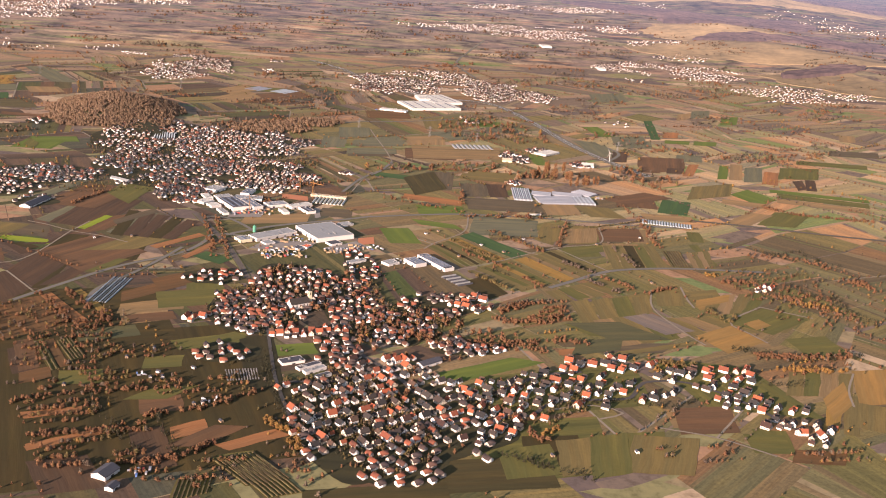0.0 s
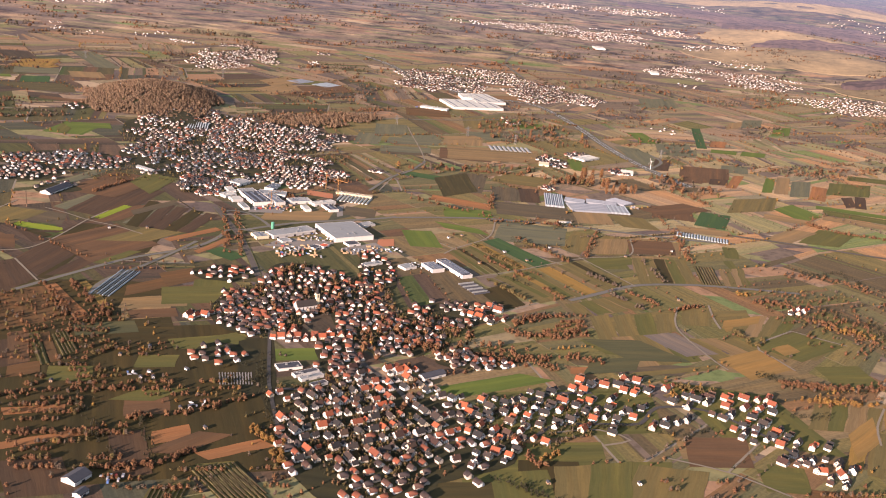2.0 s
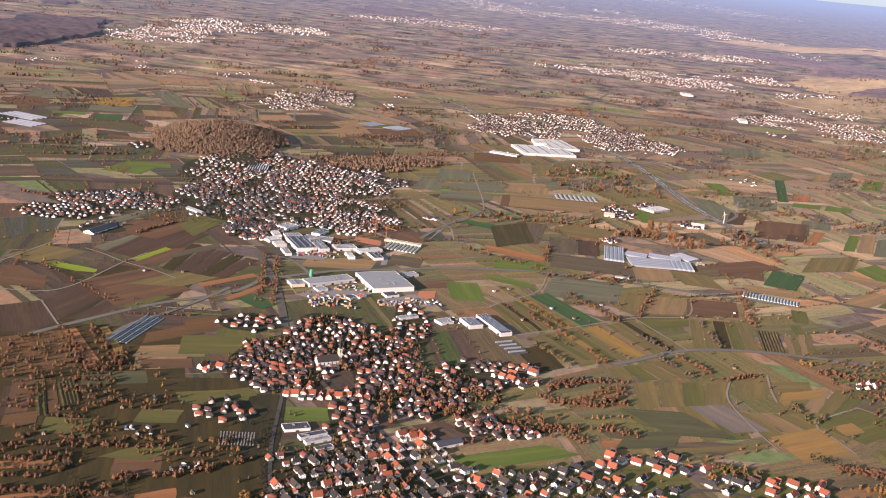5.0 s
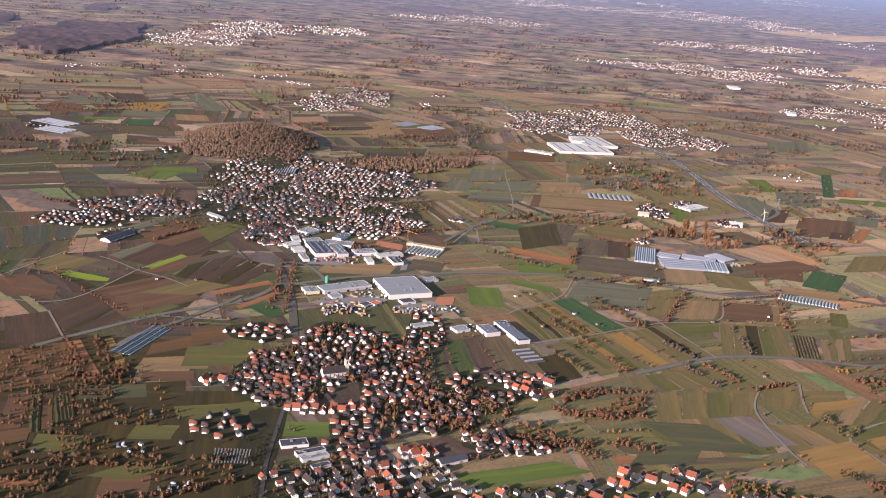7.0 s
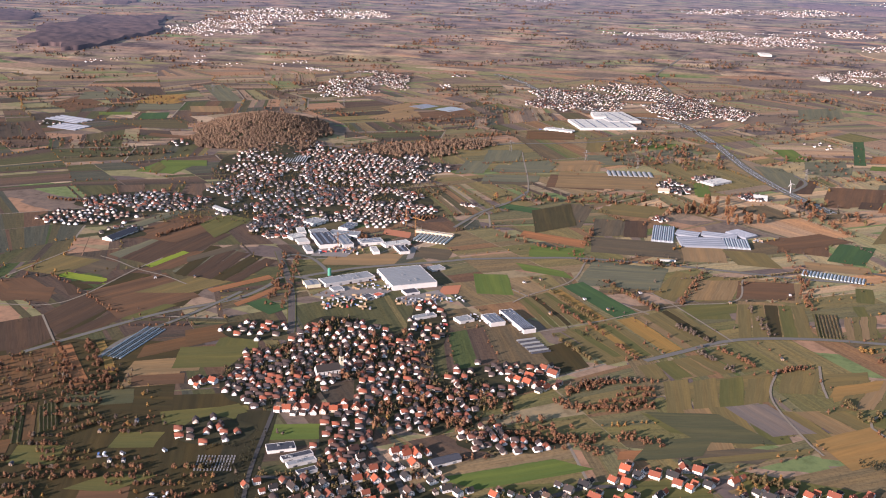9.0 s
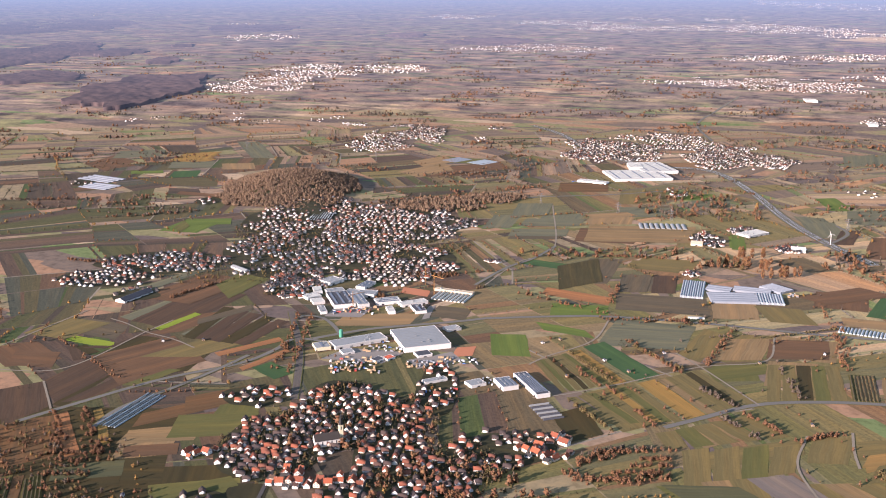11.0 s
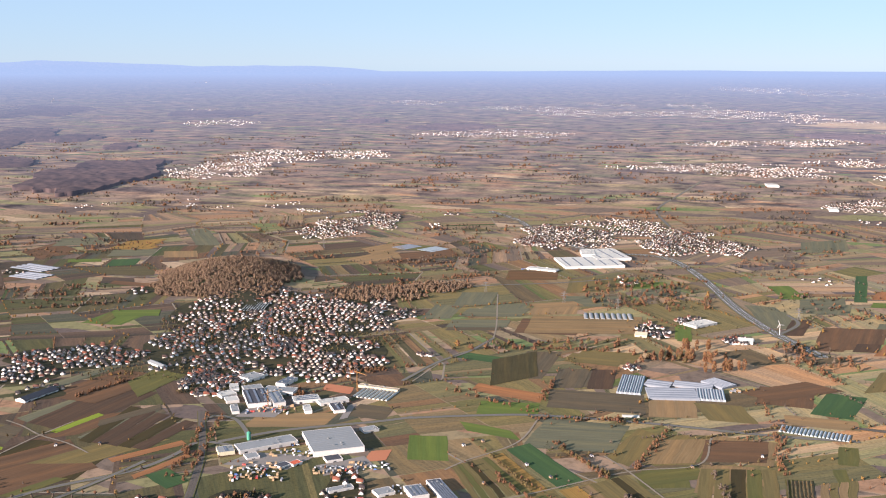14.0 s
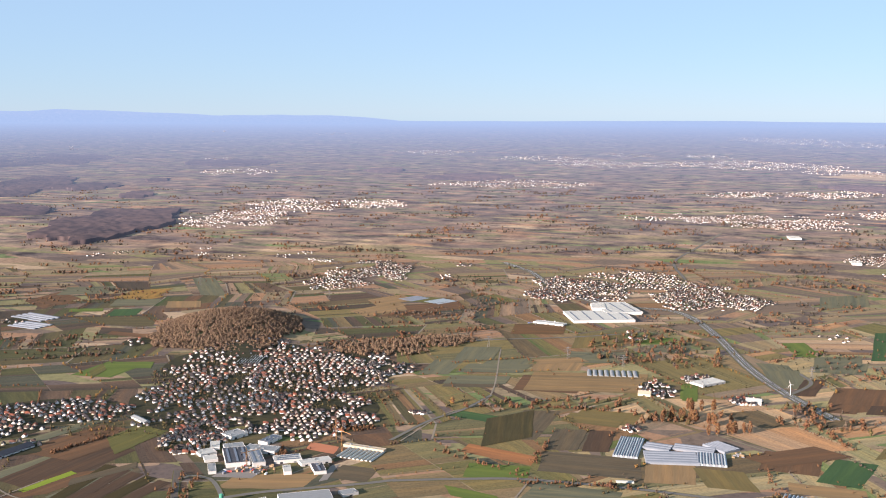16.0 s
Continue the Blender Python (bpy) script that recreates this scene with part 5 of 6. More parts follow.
hall("factory_hall", "white flat-roofed industrial building", -273, 1696, 27, 10, 120.8, 4.3, white_wall, white_roof, 0)
hall("factory_hall", "white factory hall with a dark roof", -236, 1714, 34, 16, 125.1, 4.3, white_wall, dark_roof, 1)
hall("factory_hall", "white office block with grey roof", -416, 1808, 30, 26, 66.3, 5.0, white_wall, metal_roof, 0)
hall("warehouse", "small grey flat-roofed depot", -163, 1647, 21, 16, 46.8, 3.1, white_wall, metal_roof, 0)
hall("warehouse", "dark-roofed white storage shed", -169, 1538, 20, 17, 40.4, 3.1, white_wall, dark_roof, 0)
hall("warehouse", "dark-roofed shed in the yard", -218, 1502, 16, 12, 66.3, 2.5, white_wall, dark_roof, 0)
hall("warehouse", "red-roofed shed in the yard", -207, 1512, 14, 11, 63.1, 2.5, white_wall, red_roof, 0)
hall("warehouse", "long tan wall-like store beside white rows", -212, 1816, 65, 9, 174.0, 3.7, tan_wall, tan_roof, 0)
hall("warehouse", "white workshop hall with roof lights", -40, 1470, 31, 20, 126.8, 5.0, white_wall, metal_roof, 4)
hall("warehouse", "white workshop hall with dark roof lights", -10, 1476, 72, 17, 126.5, 5.0, white_wall, dark_roof, 6)
hall("warehouse", "white depot in the village edge", -76, 1462, 21, 17, 45.7, 3.1, white_wall, metal_roof, 0)
hall("warehouse", "white depot in the village edge", -126, 1456, 30, 10, 43.9, 3.1, white_wall, metal_roof, 0)
hall("school", "long flat-roofed dark school building", -161, 1082, 27, 14, 31.8, 2.8, white_wall, dark_roof, 0)
hall("school", "long flat-roofed dark school building", -140, 1071, 30, 8, 43.6, 3.1, white_wall, dark_roof, 0)
hall("school", "long flat-roofed grey school building", -132, 1062, 28, 7, 43.7, 3.1, white_wall, metal_roof, 0)
hall("school", "small flat-roofed school building", -121, 1048, 19, 7, 46.3, 3.1, white_wall, dark_roof, 0)
hall("barn", "long white-walled farm barn with dark roof", -6, 1104, 30, 11, 43.7, 3.7, white_wall, dark_roof, 0)
hall("factory_hall", "huge white factory with a flat white roof", -69, 2880, 118, 143, 114.1, 5.6, white_wall, white_roof, 5)
hall("factory_hall", "white factory hall with a flat white roof", -46, 2993, 134, 88, 117.4, 6.2, white_wall, white_roof, 3)
hall("factory_hall", "tall white factory block", -90, 2995, 64, 33, 104.4, 7.4, white_wall, white_roof, 0)
hall("factory_hall", "low white factory store", -159, 2771, 73, 22, 168.2, 3.7, white_wall, white_roof, 0)
hall("factory_hall", "white hall of a far town", 370, 4700, 90, 44, 99.0, 6.2, white_wall, white_roof, 0)
hall("factory_hall", "white hall of a far town", 551, 4030, 60, 30, 91.3, 6.2, white_wall, white_roof, 0)
hall("barn", "dark-roofed barn of a farm", -281, 811, 20, 15, 70.7, 3.7, white_wall, dark_roof, 0)
hall("barn", "small white-walled farmhouse barn", -268, 789, 11, 8, 75.3, 3.1, white_wall, dark_roof, 0)
hall("barn", "long pink-grey shed among fields", -672, 1641, 61, 19, 80.3, 3.1, white_wall, dark_roof, 0)
hall("barn", "long grey shed at the village edge", -591, 1828, 43, 10, 151.5, 3.1, white_wall, metal_roof, 0)
hall("barn", "white farm hall among fields", 220, 2350, 56, 32, 50.8, 3.7, white_wall, white_roof, 0)
hall("barn", "white farm hall among fields", 302, 2247, 25, 22, 179.1, 3.7, white_wall, white_roof, 0)
hall("barn", "cream farm hall among trees", 125, 2238, 21, 18, 179.3, 3.7, yellow_wall, tan_roof, 0)

glass_rows("glasshouse block with pale blue ridged roofs", 142, 1943, 88, 35, 91.5, 3.8, 10, glass_roof)
glass_rows("long grey ridged glasshouse", 181, 1958, 38, 30, 172.9, 3.8, 3, blue_roof)
glass_rows("long grey ridged glasshouse", 231, 1966, 57, 26, 176.2, 3.8, 3, blue_roof)
glass_rows("long slate-blue ridged glasshouse", 204, 1916, 72, 52, 12.9, 3.8, 5, blue_roof)
glass_rows("glasshouse block with pale blue ridged roofs", 258, 1926, 49, 40, 95.9, 3.8, 10, glass_roof)
glass_rows("slanted grey-blue glasshouse roof", 267, 1986, 42, 32, 140.8, 3.8, 6, blue_roof)
glass_rows("row of white polytunnels", 395, 1804, 88, 24, 170.0, 2.2, 18, glass_roof)
glass_rows("rows of white storage tents", -208, 1791, 58, 44, 176.2, 2.2, 9, white_roof)
glass_rows("rows of silver polytunnels", -427, 1269, 95, 27, 87.6, 1.3, 7, glass_roof)
glass_rows("rows of silver polytunnels", 23, 1408, 46, 25, 126.2, 2.2, 8, dark_roof)
glass_rows("tilted solar panel field in the village", -625, 2236, 72, 46, 104.3, 2.2, 9, glass_roof)
glass_rows("field under pale fleece covers", -561, 2972, 66, 51, 62.8, 0.8, 4, blue_roof)
glass_rows("field under pale fleece covers", -483, 2957, 66, 56, 61.7, 0.8, 4, glass_roof)
glass_rows("pale polytunnels in far fields", -1299, 2446, 106, 61, 166.8, 2.2, 4, blue_roof)
glass_rows("pale polytunnels in far fields", -1247, 2366, 82, 60, 172.5, 2.2, 4, blue_roof)
glass_rows("grey netting rows over an orchard", 49, 2363, 94, 43, 11.9, 2.2, 9, metal_roof)
glass_rows("long white polytunnel beside the road", 158, 1803, 23, 8, 12.3, 2.2, 1, white_roof)

# near quarter in its gardens, then the old core
village("white-walled houses in dark gardens", (-72, 945, 60, 108, 12, 80), (12, 965, 66, 78, 12, 55), (-30, 868, 48, 40, 12, 26))
village("dense red-roofed village houses round the church", (-199, 1326, 50, 91, 17, 70), (-233, 1234, 54, 72, 16, 60), (-116, 1276, 35, 120, 16, 60), (-51, 1214, 47, 58, 16, 36), (1, 1300, 50, 38, 16, 30), (-237, 1096, 36, 26, 15, 11), (-312, 1351, 36, 30, 17, 14), (-114, 1132, 25, 59, 15, 26), (40, 1164, 45, 24, 15, 22), (-115, 1439, 24, 70, 18, 14))
village("white-walled houses of a village below a wooded hill", (-618, 2212, 133, 170, 17, 150), (-450, 2211, 119, 138, 17, 120), (-544, 1971, 127, 151, 17, 130), (-365, 1948, 103, 120, 17, 110), (-744, 1831, 104, 65, 17, 60), (-779, 1717, 71, 46, 17, 26), (-465, 1779, 44, 66, 17, 40), (-361, 2254, 49, 47, 17, 20), (-678, 1651, 34, 29, 17, 8))
village("far white and red village houses", (-849, 3147, 87, 118, 20, 90), (-841, 3379, 119, 181, 20, 170))
village("far white and red houses beside a factory", (-170, 3282, 139, 204, 20, 210), (-48, 3397, 142, 216, 20, 130), (149, 3230, 132, 187, 20, 210), (-263, 3141, 45, 69, 20, 40))
village("far white houses and halls of a town", (-1988, 4637, 222, 363, 18, 138), (-2021, 5324, 224, 366, 18, 110), (-1686, 5537, 194, 240, 18, 60))
village("far small white houses of a town", (-27, 5371, 118, 221, 18, 60), (-224, 5280, 118, 81, 18, 15), (322, 5294, 293, 315, 18, 170), (796, 5811, 110, 187, 18, 27), (603, 4133, 114, 75, 18, 34))
village("far small white houses of a town", (377, 6978, 475, 233, 18, 90), (813, 7311, 105, 252, 18, 20), (-1359, 7357, 496, 401, 18, 100), (-3660, 7933, 285, 394, 18, 40))
village("white houses of towns near the horizon", (-1892, 11337, 472, 546, 19, 50), (-1178, 10420, 481, 675, 19, 90), (-1152, 12513, 256, 484, 19, 20), (148, 10638, 793, 784, 19, 170), (954, 9631, 350, 534, 18, 70), (-317, 12474, 220, 468, 19, 20), (-3384, 12445, 465, 697, 19, 35))
village("white houses on the horizon", (966, 19074, 903, 2941, 20, 110), (-7884, 11654, 472, 798, 19, 40), (-8154, 21148, 348, 811, 21, 10), (-12806, 21199, 301, 945, 22, 9), (-11467, 22414, 176, 792, 22, 6), (-4850, 9923, 166, 189, 19, 7))
village("white village houses below vineyard hills", (870, 4139, 230, 240, 38, 131), (957, 4588, 110, 120, 40, 22), (614, 4062, 110, 70, 39, 16), (1226, 3714, 270, 160, 34, 128), (926, 5153, 217, 139, 44, 24), (2358, 7574, 349, 373, 48, 27), (2450, 7099, 317, 330, 46, 27), (768, 5811, 206, 176, 48, 20), (1231, 8081, 227, 206, 55, 10))
village("white farm buildings among fields", (207, 2364, 28, 37, 19, 12), (289, 2249, 26, 21, 19, 12), (142, 2281, 25, 53, 19, 12), (134, 2036, 13, 12, 19, 3), (-201, 2007, 13, 9, 19, 3), (-1101, 3532, 25, 52, 20, 6), (-902, 2497, 38, 19, 20, 5))

village("lone white farm buildings in the plain", (-1795, 3454, 26, 40, 20, 3), (-1523, 3525, 26, 40, 20, 3), (-1245, 3568, 26, 40, 20, 3), (-1581, 3662, 26, 40, 20, 3), (-1372, 3499, 26, 40, 20, 3), (-613, 3573, 26, 40, 20, 3), (584, 4127, 26, 40, 20, 3), (-1833, 3383, 26, 40, 20, 3), (-1068, 3524, 26, 40, 20, 3), (-790, 3332, 26, 40, 20, 3), (-596, 3335, 26, 40, 20, 3), (450, 2817, 26, 40, 20, 3), (45, 2692, 26, 40, 20, 3), (-1316, 2402, 26, 40, 20, 3), (-851, 2617, 26, 40, 20, 3), (-924, 2302, 26, 40, 20, 3), (-1205, 3670, 26, 40, 20, 3), (641, 3779, 26, 40, 20, 3))

# ---- parked cars, containers and stacked goods in the yards ----
PAINTS = {"white": surface("white_car_paint", (0.7, 0.7, 0.68), (0.6, 0.6, 0.58), 1, 0.1, 0.4), "grey": surface("grey_car_paint", (0.2, 0.2, 0.21), (0.28, 0.28, 0.29), 1, 0.1, 0.4),
          "red": surface("red_car_paint", (0.42, 0.06, 0.04), (0.36, 0.05, 0.04), 1, 0.1, 0.4), "blue": surface("blue_car_paint", (0.06, 0.12, 0.28), (0.08, 0.15, 0.32), 1, 0.1, 0.4),
          "wood": surface("stacked_timber", (0.36, 0.24, 0.13), (0.44, 0.30, 0.17), 1, 0.1, 0.9)}
car_models = {}


def car(colour, x, y, turn, van=False):
    key = (colour, van)
    q, s = spot(x, y)
    m = Matrix.Translation((q[0], q[1], q[2] + 0.55)) @ Matrix.Rotation(radians(turn), 4, "Z")
    if key in car_models:
        return copy_thing(car_models[key], m)
    base = tagged(new("van" if van else "car"), colour + (" delivery van parked in a yard" if van else " passenger car parked in a yard"), "van" if van else "car", "parked vehicles")
    l, h = (5.4, 2.3) if van else (4.3, 1.45)
    bm = bmesh.new()
    prism(bm, ((-l / 2, 0.3), (l / 2, 0.3), (l / 2, 0.75), (l / 2 - 0.9, 0.9), (l / 2 - 1.5, h), (-l / 2 + 0.3, h), (-l / 2, 0.95)), -0.85, 0.85)
    part("body", tidy(bm), PAINTS[colour], base)
    bm = bmesh.new()
    prism(bm, ((l / 2 - 0.98, 0.95), (l / 2 - 0.94, 0.98), (l / 2 - 1.44, h - 0.08), (l / 2 - 1.5, h - 0.12)), -0.75, 0.75)
    part("windscreen", tidy(bm), window_glass, base)
    for u in (-l / 2 + 0.85, l / 2 - 0.85):
        for v in (-0.8, 0.8):
            bm = bmesh.new()
            bmesh.ops.create_cone(bm, cap_ends=True, segments=10, radius1=0.33, radius2=0.33, depth=0.2, matrix=Matrix.Translation((u, v, 0.33)) @ Matrix.Rotation(radians(90), 4, "X"))
            part("wheel", bm, dark_roof, base)
    base.matrix_basis = m
    car_models[key] = base


def stack(x, y, turn, kind):
    words = {"wood": ("timber_stack", "stacked tan timber in a yard"), "white": ("container", "white freight container in a yard"), "red": ("container", "red freight container in a yard"), "blue": ("container", "blue freight container in a yard"), "grey": ("container", "grey freight container in a yard")}[kind]
    base = thing(words[0], x, y, turn, words[1], words[0].replace("_", " "), "yard goods")
    base.location.z += 0.5
    bm = bmesh.new()
    l, w, h = random.uniform(4, 7), random.uniform(1.8, 2.6), random.uniform(1.5, 2.6)
    box(bm, -l / 2, l / 2, -w / 2, w / 2, 0, h)
    bmesh.ops.bevel(bm, geom=bm.edges[:], offset=0.06, segments=1, affect="EDGES")
    part("body", bm, PAINTS[kind], base)
    for s in (-1, 1):
        bm = bmesh.new()
        box(bm, s * l * 0.3 - 0.12, s * l * 0.3 + 0.12, -w / 2 - 0.05, w / 2 + 0.05, 0, h + 0.06)
        part("strap" if kind == "wood" else "frame", bm, dark_roof if kind == "wood" else crash_rail, base)


def yard(cx, cy, a, b, turn, cars, goods):
    """Vehicles and goods strewn over a yard round cx, cy."""
    c, s = math.cos(radians(turn)), math.sin(radians(turn))
    spots = []
    while len(spots) < cars + goods:
        u, v = random.uniform(-a, a), random.uniform(-b, b)
        x, y = cx + u * c - v * s, cy + u * s + v * c
        if not all((x - p) ** 2 + (y - q) ** 2 > 20 for p, q in spots):
            a, b = a * 1.01, b * 1.01
            continue
        spots.append((x, y))
    for k, (x, y) in enumerate(spots):
        way = turn + random.choice((0, 90, 90)) + random.uniform(-8, 8)
        if k < cars:
            car(random.choice(("white", "white", "white", "white", "grey", "grey", "grey", "grey", "grey", "red" if random.random() < 0.4 else "blue")), x, y, way, random.random() < 0.25)
        else:
            stack(x, y, way, random.choice(("wood", "wood", "wood", "wood", "wood", "white", "grey", "red")))


yard(-240, 1477, 22, 18, 16, 16, 34)
yard(-324, 1687, 32, 20, 15, 8, 26)
yard(-226, 1544, 28, 12, 16, 14, 8)
yard(-151, 1508, 27, 11, 16, 14, 10)
yard(-117, 1532, 21, 11, 16, 16, 4)
yard(-245, 1570, 15, 6, 15, 8, 2)
yard(-113, 1424, 23, 14, 17, 10, 4)
yard(-57, 1478, 16, 12, 18, 8, 2)
yard(-314, 1019, 8, 4, 17, 4, 0)
yard(-227, 970, 9, 5, 16, 5, 0)
yard(-252, 817, 7, 5, 14, 5, 2)
yard(-178, 2776, 32, 19, 20, 16, 0)
yard(290, 1959, 7, 9, 17, 5, 4)

# ---- landmarks ----
def church(x, y, turn):
    base = thing("church", x, y, turn, "white village church with a pale tower and dark nave roof", "church")
    bm = bmesh.new()
    prism(bm, ((-5.5, 0), (5.5, 0), (5.5, 8), (0, 13.5), (-5.5, 8)), -15, 12)
    for s in (-1, 1):
        for k in range(5):
            box(bm, s * 5.5 - 0.06, s * 5.5 + 0.06, -12 + k * 5 - 0.6, -12 + k * 5 + 0.6, 2.5, 6.5, 1)
    part("nave", tidy(bm), (white_wall, window_glass), base)
    bm = bmesh.new()
    for s in (-1, 1):
        prism(bm, ((0, 13.6), (s * 6.1, 7.5), (s * 6.1, 7.85), (0, 14.0)), -15.4, 12)
    part("nave_roof", tidy(bm), TILES["grey"], base)
    bm = bmesh.new()
    box(bm, -2.1, 2.1, 12, 16.2, 0, 21)
    for s in (-1, 1):
        box(bm, s * 2.1 - 0.05, s * 2.1 + 0.05, 13.5, 14.7, 16, 19.5, 1)
        box(bm, -0.6, 0.6, 14.1 + s * 2.1 - 0.05, 14.1 + s * 2.1 + 0.05, 16, 19.5, 1)
    part("tower", bm, (yellow_wall, window_glass), base)
    bm = bmesh.new()
    bmesh.ops.create_cone(bm, cap_ends=True, segments=8, radius1=2.5, radius2=0.08, depth=13, matrix=Matrix.Translation((0, 14.1, 27.5)))
    part("spire", bm, TILES["grey"], base)


church(-178, 1254, -53)


def wind_turbine(x, y):
    base = thing("wind_turbine", x, y, 200, "small white wind turbine beside the motorway", "wind turbine")
    bm = bmesh.new()
    bmesh.ops.create_cone(bm, cap_ends=True, segments=12, radius1=1.0, radius2=0.55, depth=26, matrix=Matrix.Translation((0, 0, 13)))
    part("tower", bm, white_wall, base)
    bm = bmesh.new()
    box(bm, -0.9, 0.9, -2.2, 2.2, 25.6, 27.4)
    part("nacelle", bm, white_wall, base)
    for k in range(3):
        bm = bmesh.new()
        r = Matrix.Translation((0, -2.5, 26.5)) @ Matrix.Rotation(radians(20 + 120 * k), 4, "Y")
        prism(bm, ((-0.6, 0.4), (0.6, 0.4), (0.85, 3), (0.25, 12), (-0.15, 12), (-0.5, 3)), -0.12, 0.12)
        bmesh.ops.transform(bm, matrix=r, verts=bm.verts)
        part("blade", tidy(bm), white_wall, base)
    base.scale = (0.7, 0.7, 0.7)


wind_turbine(359, 2317)
steel = surface("galvanised_steel", (0.15, 0.145, 0.135), (0.20, 0.19, 0.175), 0.5, 0.05, 0.5, 0.5)


def lattice(bm, z0, z1, r0, r1, n, t=0.16):
    """Four leaning corner posts with crossed braces."""
    def bar(a, b):
        a, b = Vector(a), Vector(b)
        d = b - a
        m = Matrix.Translation(a) @ d.to_track_quat("Z", "Y").to_matrix().to_4x4()
        box(bm, -t, t, -t, t, 0, d.length, 0, m)
    sides = ((-1, -1), (1, -1), (1, 1), (-1, 1))
    for i in range(n):
        za, zb = z0 + (z1 - z0) * i / n, z0 + (z1 - z0) * (i + 1) / n
        ra, rb = r0 + (r1 - r0) * i / n, r0 + (r1 - r0) * (i + 1) / n
        for k in range(4):
            (ax, ay), (bx, by) = sides[k], sides[(k + 1) % 4]
            bar((ax * ra, ay * ra, za), (ax * rb, ay * rb, zb))
            bar((ax * ra, ay * ra, za), (bx * rb, by * rb, zb))


def pylon(x, y, turn, h=38):
    base = thing("pylon", x, y, turn, "grey steel lattice power pylon in fields", "pylon", "power line pylons")
    bm = bmesh.new()
    lattice(bm, 0, h, 2.4, 0.4, 7, 0.11)
    part("tower", bm, steel, base)
    for z, w in ((h * 0.62, 8), (h * 0.76, 10), (h * 0.9, 6.5)):
        bm = bmesh.new()
        prism(bm, ((-w, z), (w, z), (0.6, z + 1.3), (-0.6, z + 1.3)), -0.3, 0.3)
        part("crossarm", tidy(bm), steel, base)


for px_, py_ in ((-760, 2889), (-225, 2497), (-52, 2454), (60, 2420), (-1180, 2960), (395, 2440)):
    pylon(px_, py_, 20, 24)

crane_paint = surface("orange_crane_paint", (0.36, 0.18, 0.06), (0.30, 0.15, 0.05))


def tower_crane(x, y, h, turn):
    base = thing("tower_crane", x, y, turn, "orange-yellow tower crane on a building site", "crane", "building cranes")
    bm = bmesh.new()
    lattice(bm, 0, h, 0.7, 0.7, 12, 0.07)
    part("mast", bm, crane_paint, base)
    bm = bmesh.new()
    box(bm, -0.3, 0.3, -22, 7, h, h + 0.6)
    part("jib", bm, crane_paint, base)
    bm = bmesh.new()
    box(bm, -1, 1, 6.5, 9, h - 2, h)
    part("counterweight", bm, dark_roof, base)
    bm = bmesh.new()
    lattice(bm, h + 1, h + 6, 0.7, 0.1, 2, 0.08)
    part("tower_head", bm, crane_paint, base)


tower_crane(-238, 1795, 30, 60)
tower_crane(-330, 1690, 22, 150)
tower_crane(-268, 1842, 26, 20)


def silo(x, y):
    base = thing("silo", x, y, 0, "turquoise cylindrical silo beside the road", "silo")
    bm = bmesh.new()
    bmesh.ops.create_cone(bm, cap_ends=True, segments=20, radius1=2.6, radius2=2.6, depth=10, matrix=Matrix.Translation((0, 0, 5)))
    teal = surface("teal_paint", (0.06, 0.24, 0.16), (0.08, 0.28, 0.19), 0.6, 0.1, 0.5)
    part("tank", bm, teal, base)
    bm = bmesh.new()
    bmesh.ops.create_cone(bm, cap_ends=True, segments=20, radius1=2.8, radius2=0.4, depth=1.6, matrix=Matrix.Translation((0, 0, 10.8)))
    part("cap", bm, teal, base)


silo(-298, 1570)

# ---- garden sheds, graves and fences ----
shed_wood = surface("shed_boards", (0.22, 0.15, 0.09), (0.30, 0.21, 0.13), 1.5, 0.2)
stone = surface("grave_stone", (0.10, 0.10, 0.10), (0.19, 0.185, 0.18), 1.5, 0.2)


def shed(x, y, turn, bright):
    base = thing("garden_shed", x, y, turn, "small white garden shed on pasture" if bright else "small brown wooden garden shed", "shed", "garden sheds")
    base.location.z += 0.3
    bm = bmesh.new()
    prism(bm, ((-1.6, 0), (1.6, 0), (1.6, 2.1), (0, 2.9), (-1.6, 2.1)), -2.2, 2.2)
    part("wall", tidy(bm), white_wall if bright else shed_wood, base)
    bm = bmesh.new()
    for s in (-1, 1):
        prism(bm, ((0, 2.95), (s * 1.9, 2.0), (s * 1.9, 2.1), (0, 3.07)), -2.4, 2.4)
    part("roof", tidy(bm), dark_roof, base)
    bm = bmesh.new()
    box(bm, -0.4, 0.4, -2.25, -2.15, 0, 1.9)
    part("door", bm, window_glass, base)


for sx, sy, st, sb in ((-300, 1012, 20, 1), (-288, 1016, 20, 1), (-296, 1028, 70, 1), (-240, 958, 25, 0), (-232, 962, 25, 1), (-340, 1060, 10, 0), (-318, 1090, 15, 1), (-205, 925, 40, 0),
                       (-380, 980, 10, 0), (-262, 1045, 60, 1), (60, 1590, 40, 1), (95, 1560, 40, 0), (130, 1640, 35, 1), (25, 1520, 40, 0), (250, 1640, 20, 0), (310, 1460, 10, 0),
                       (120, 905, 20, 0), (205, 925, 15, 1), (-30, 1630, 40, 1), (-10, 1650, 40, 0), (330, 1700, 0, 1), (-520, 1480, 30, 1), (-470, 1500, 30, 0)):
    shed(sx, sy, st, sb)


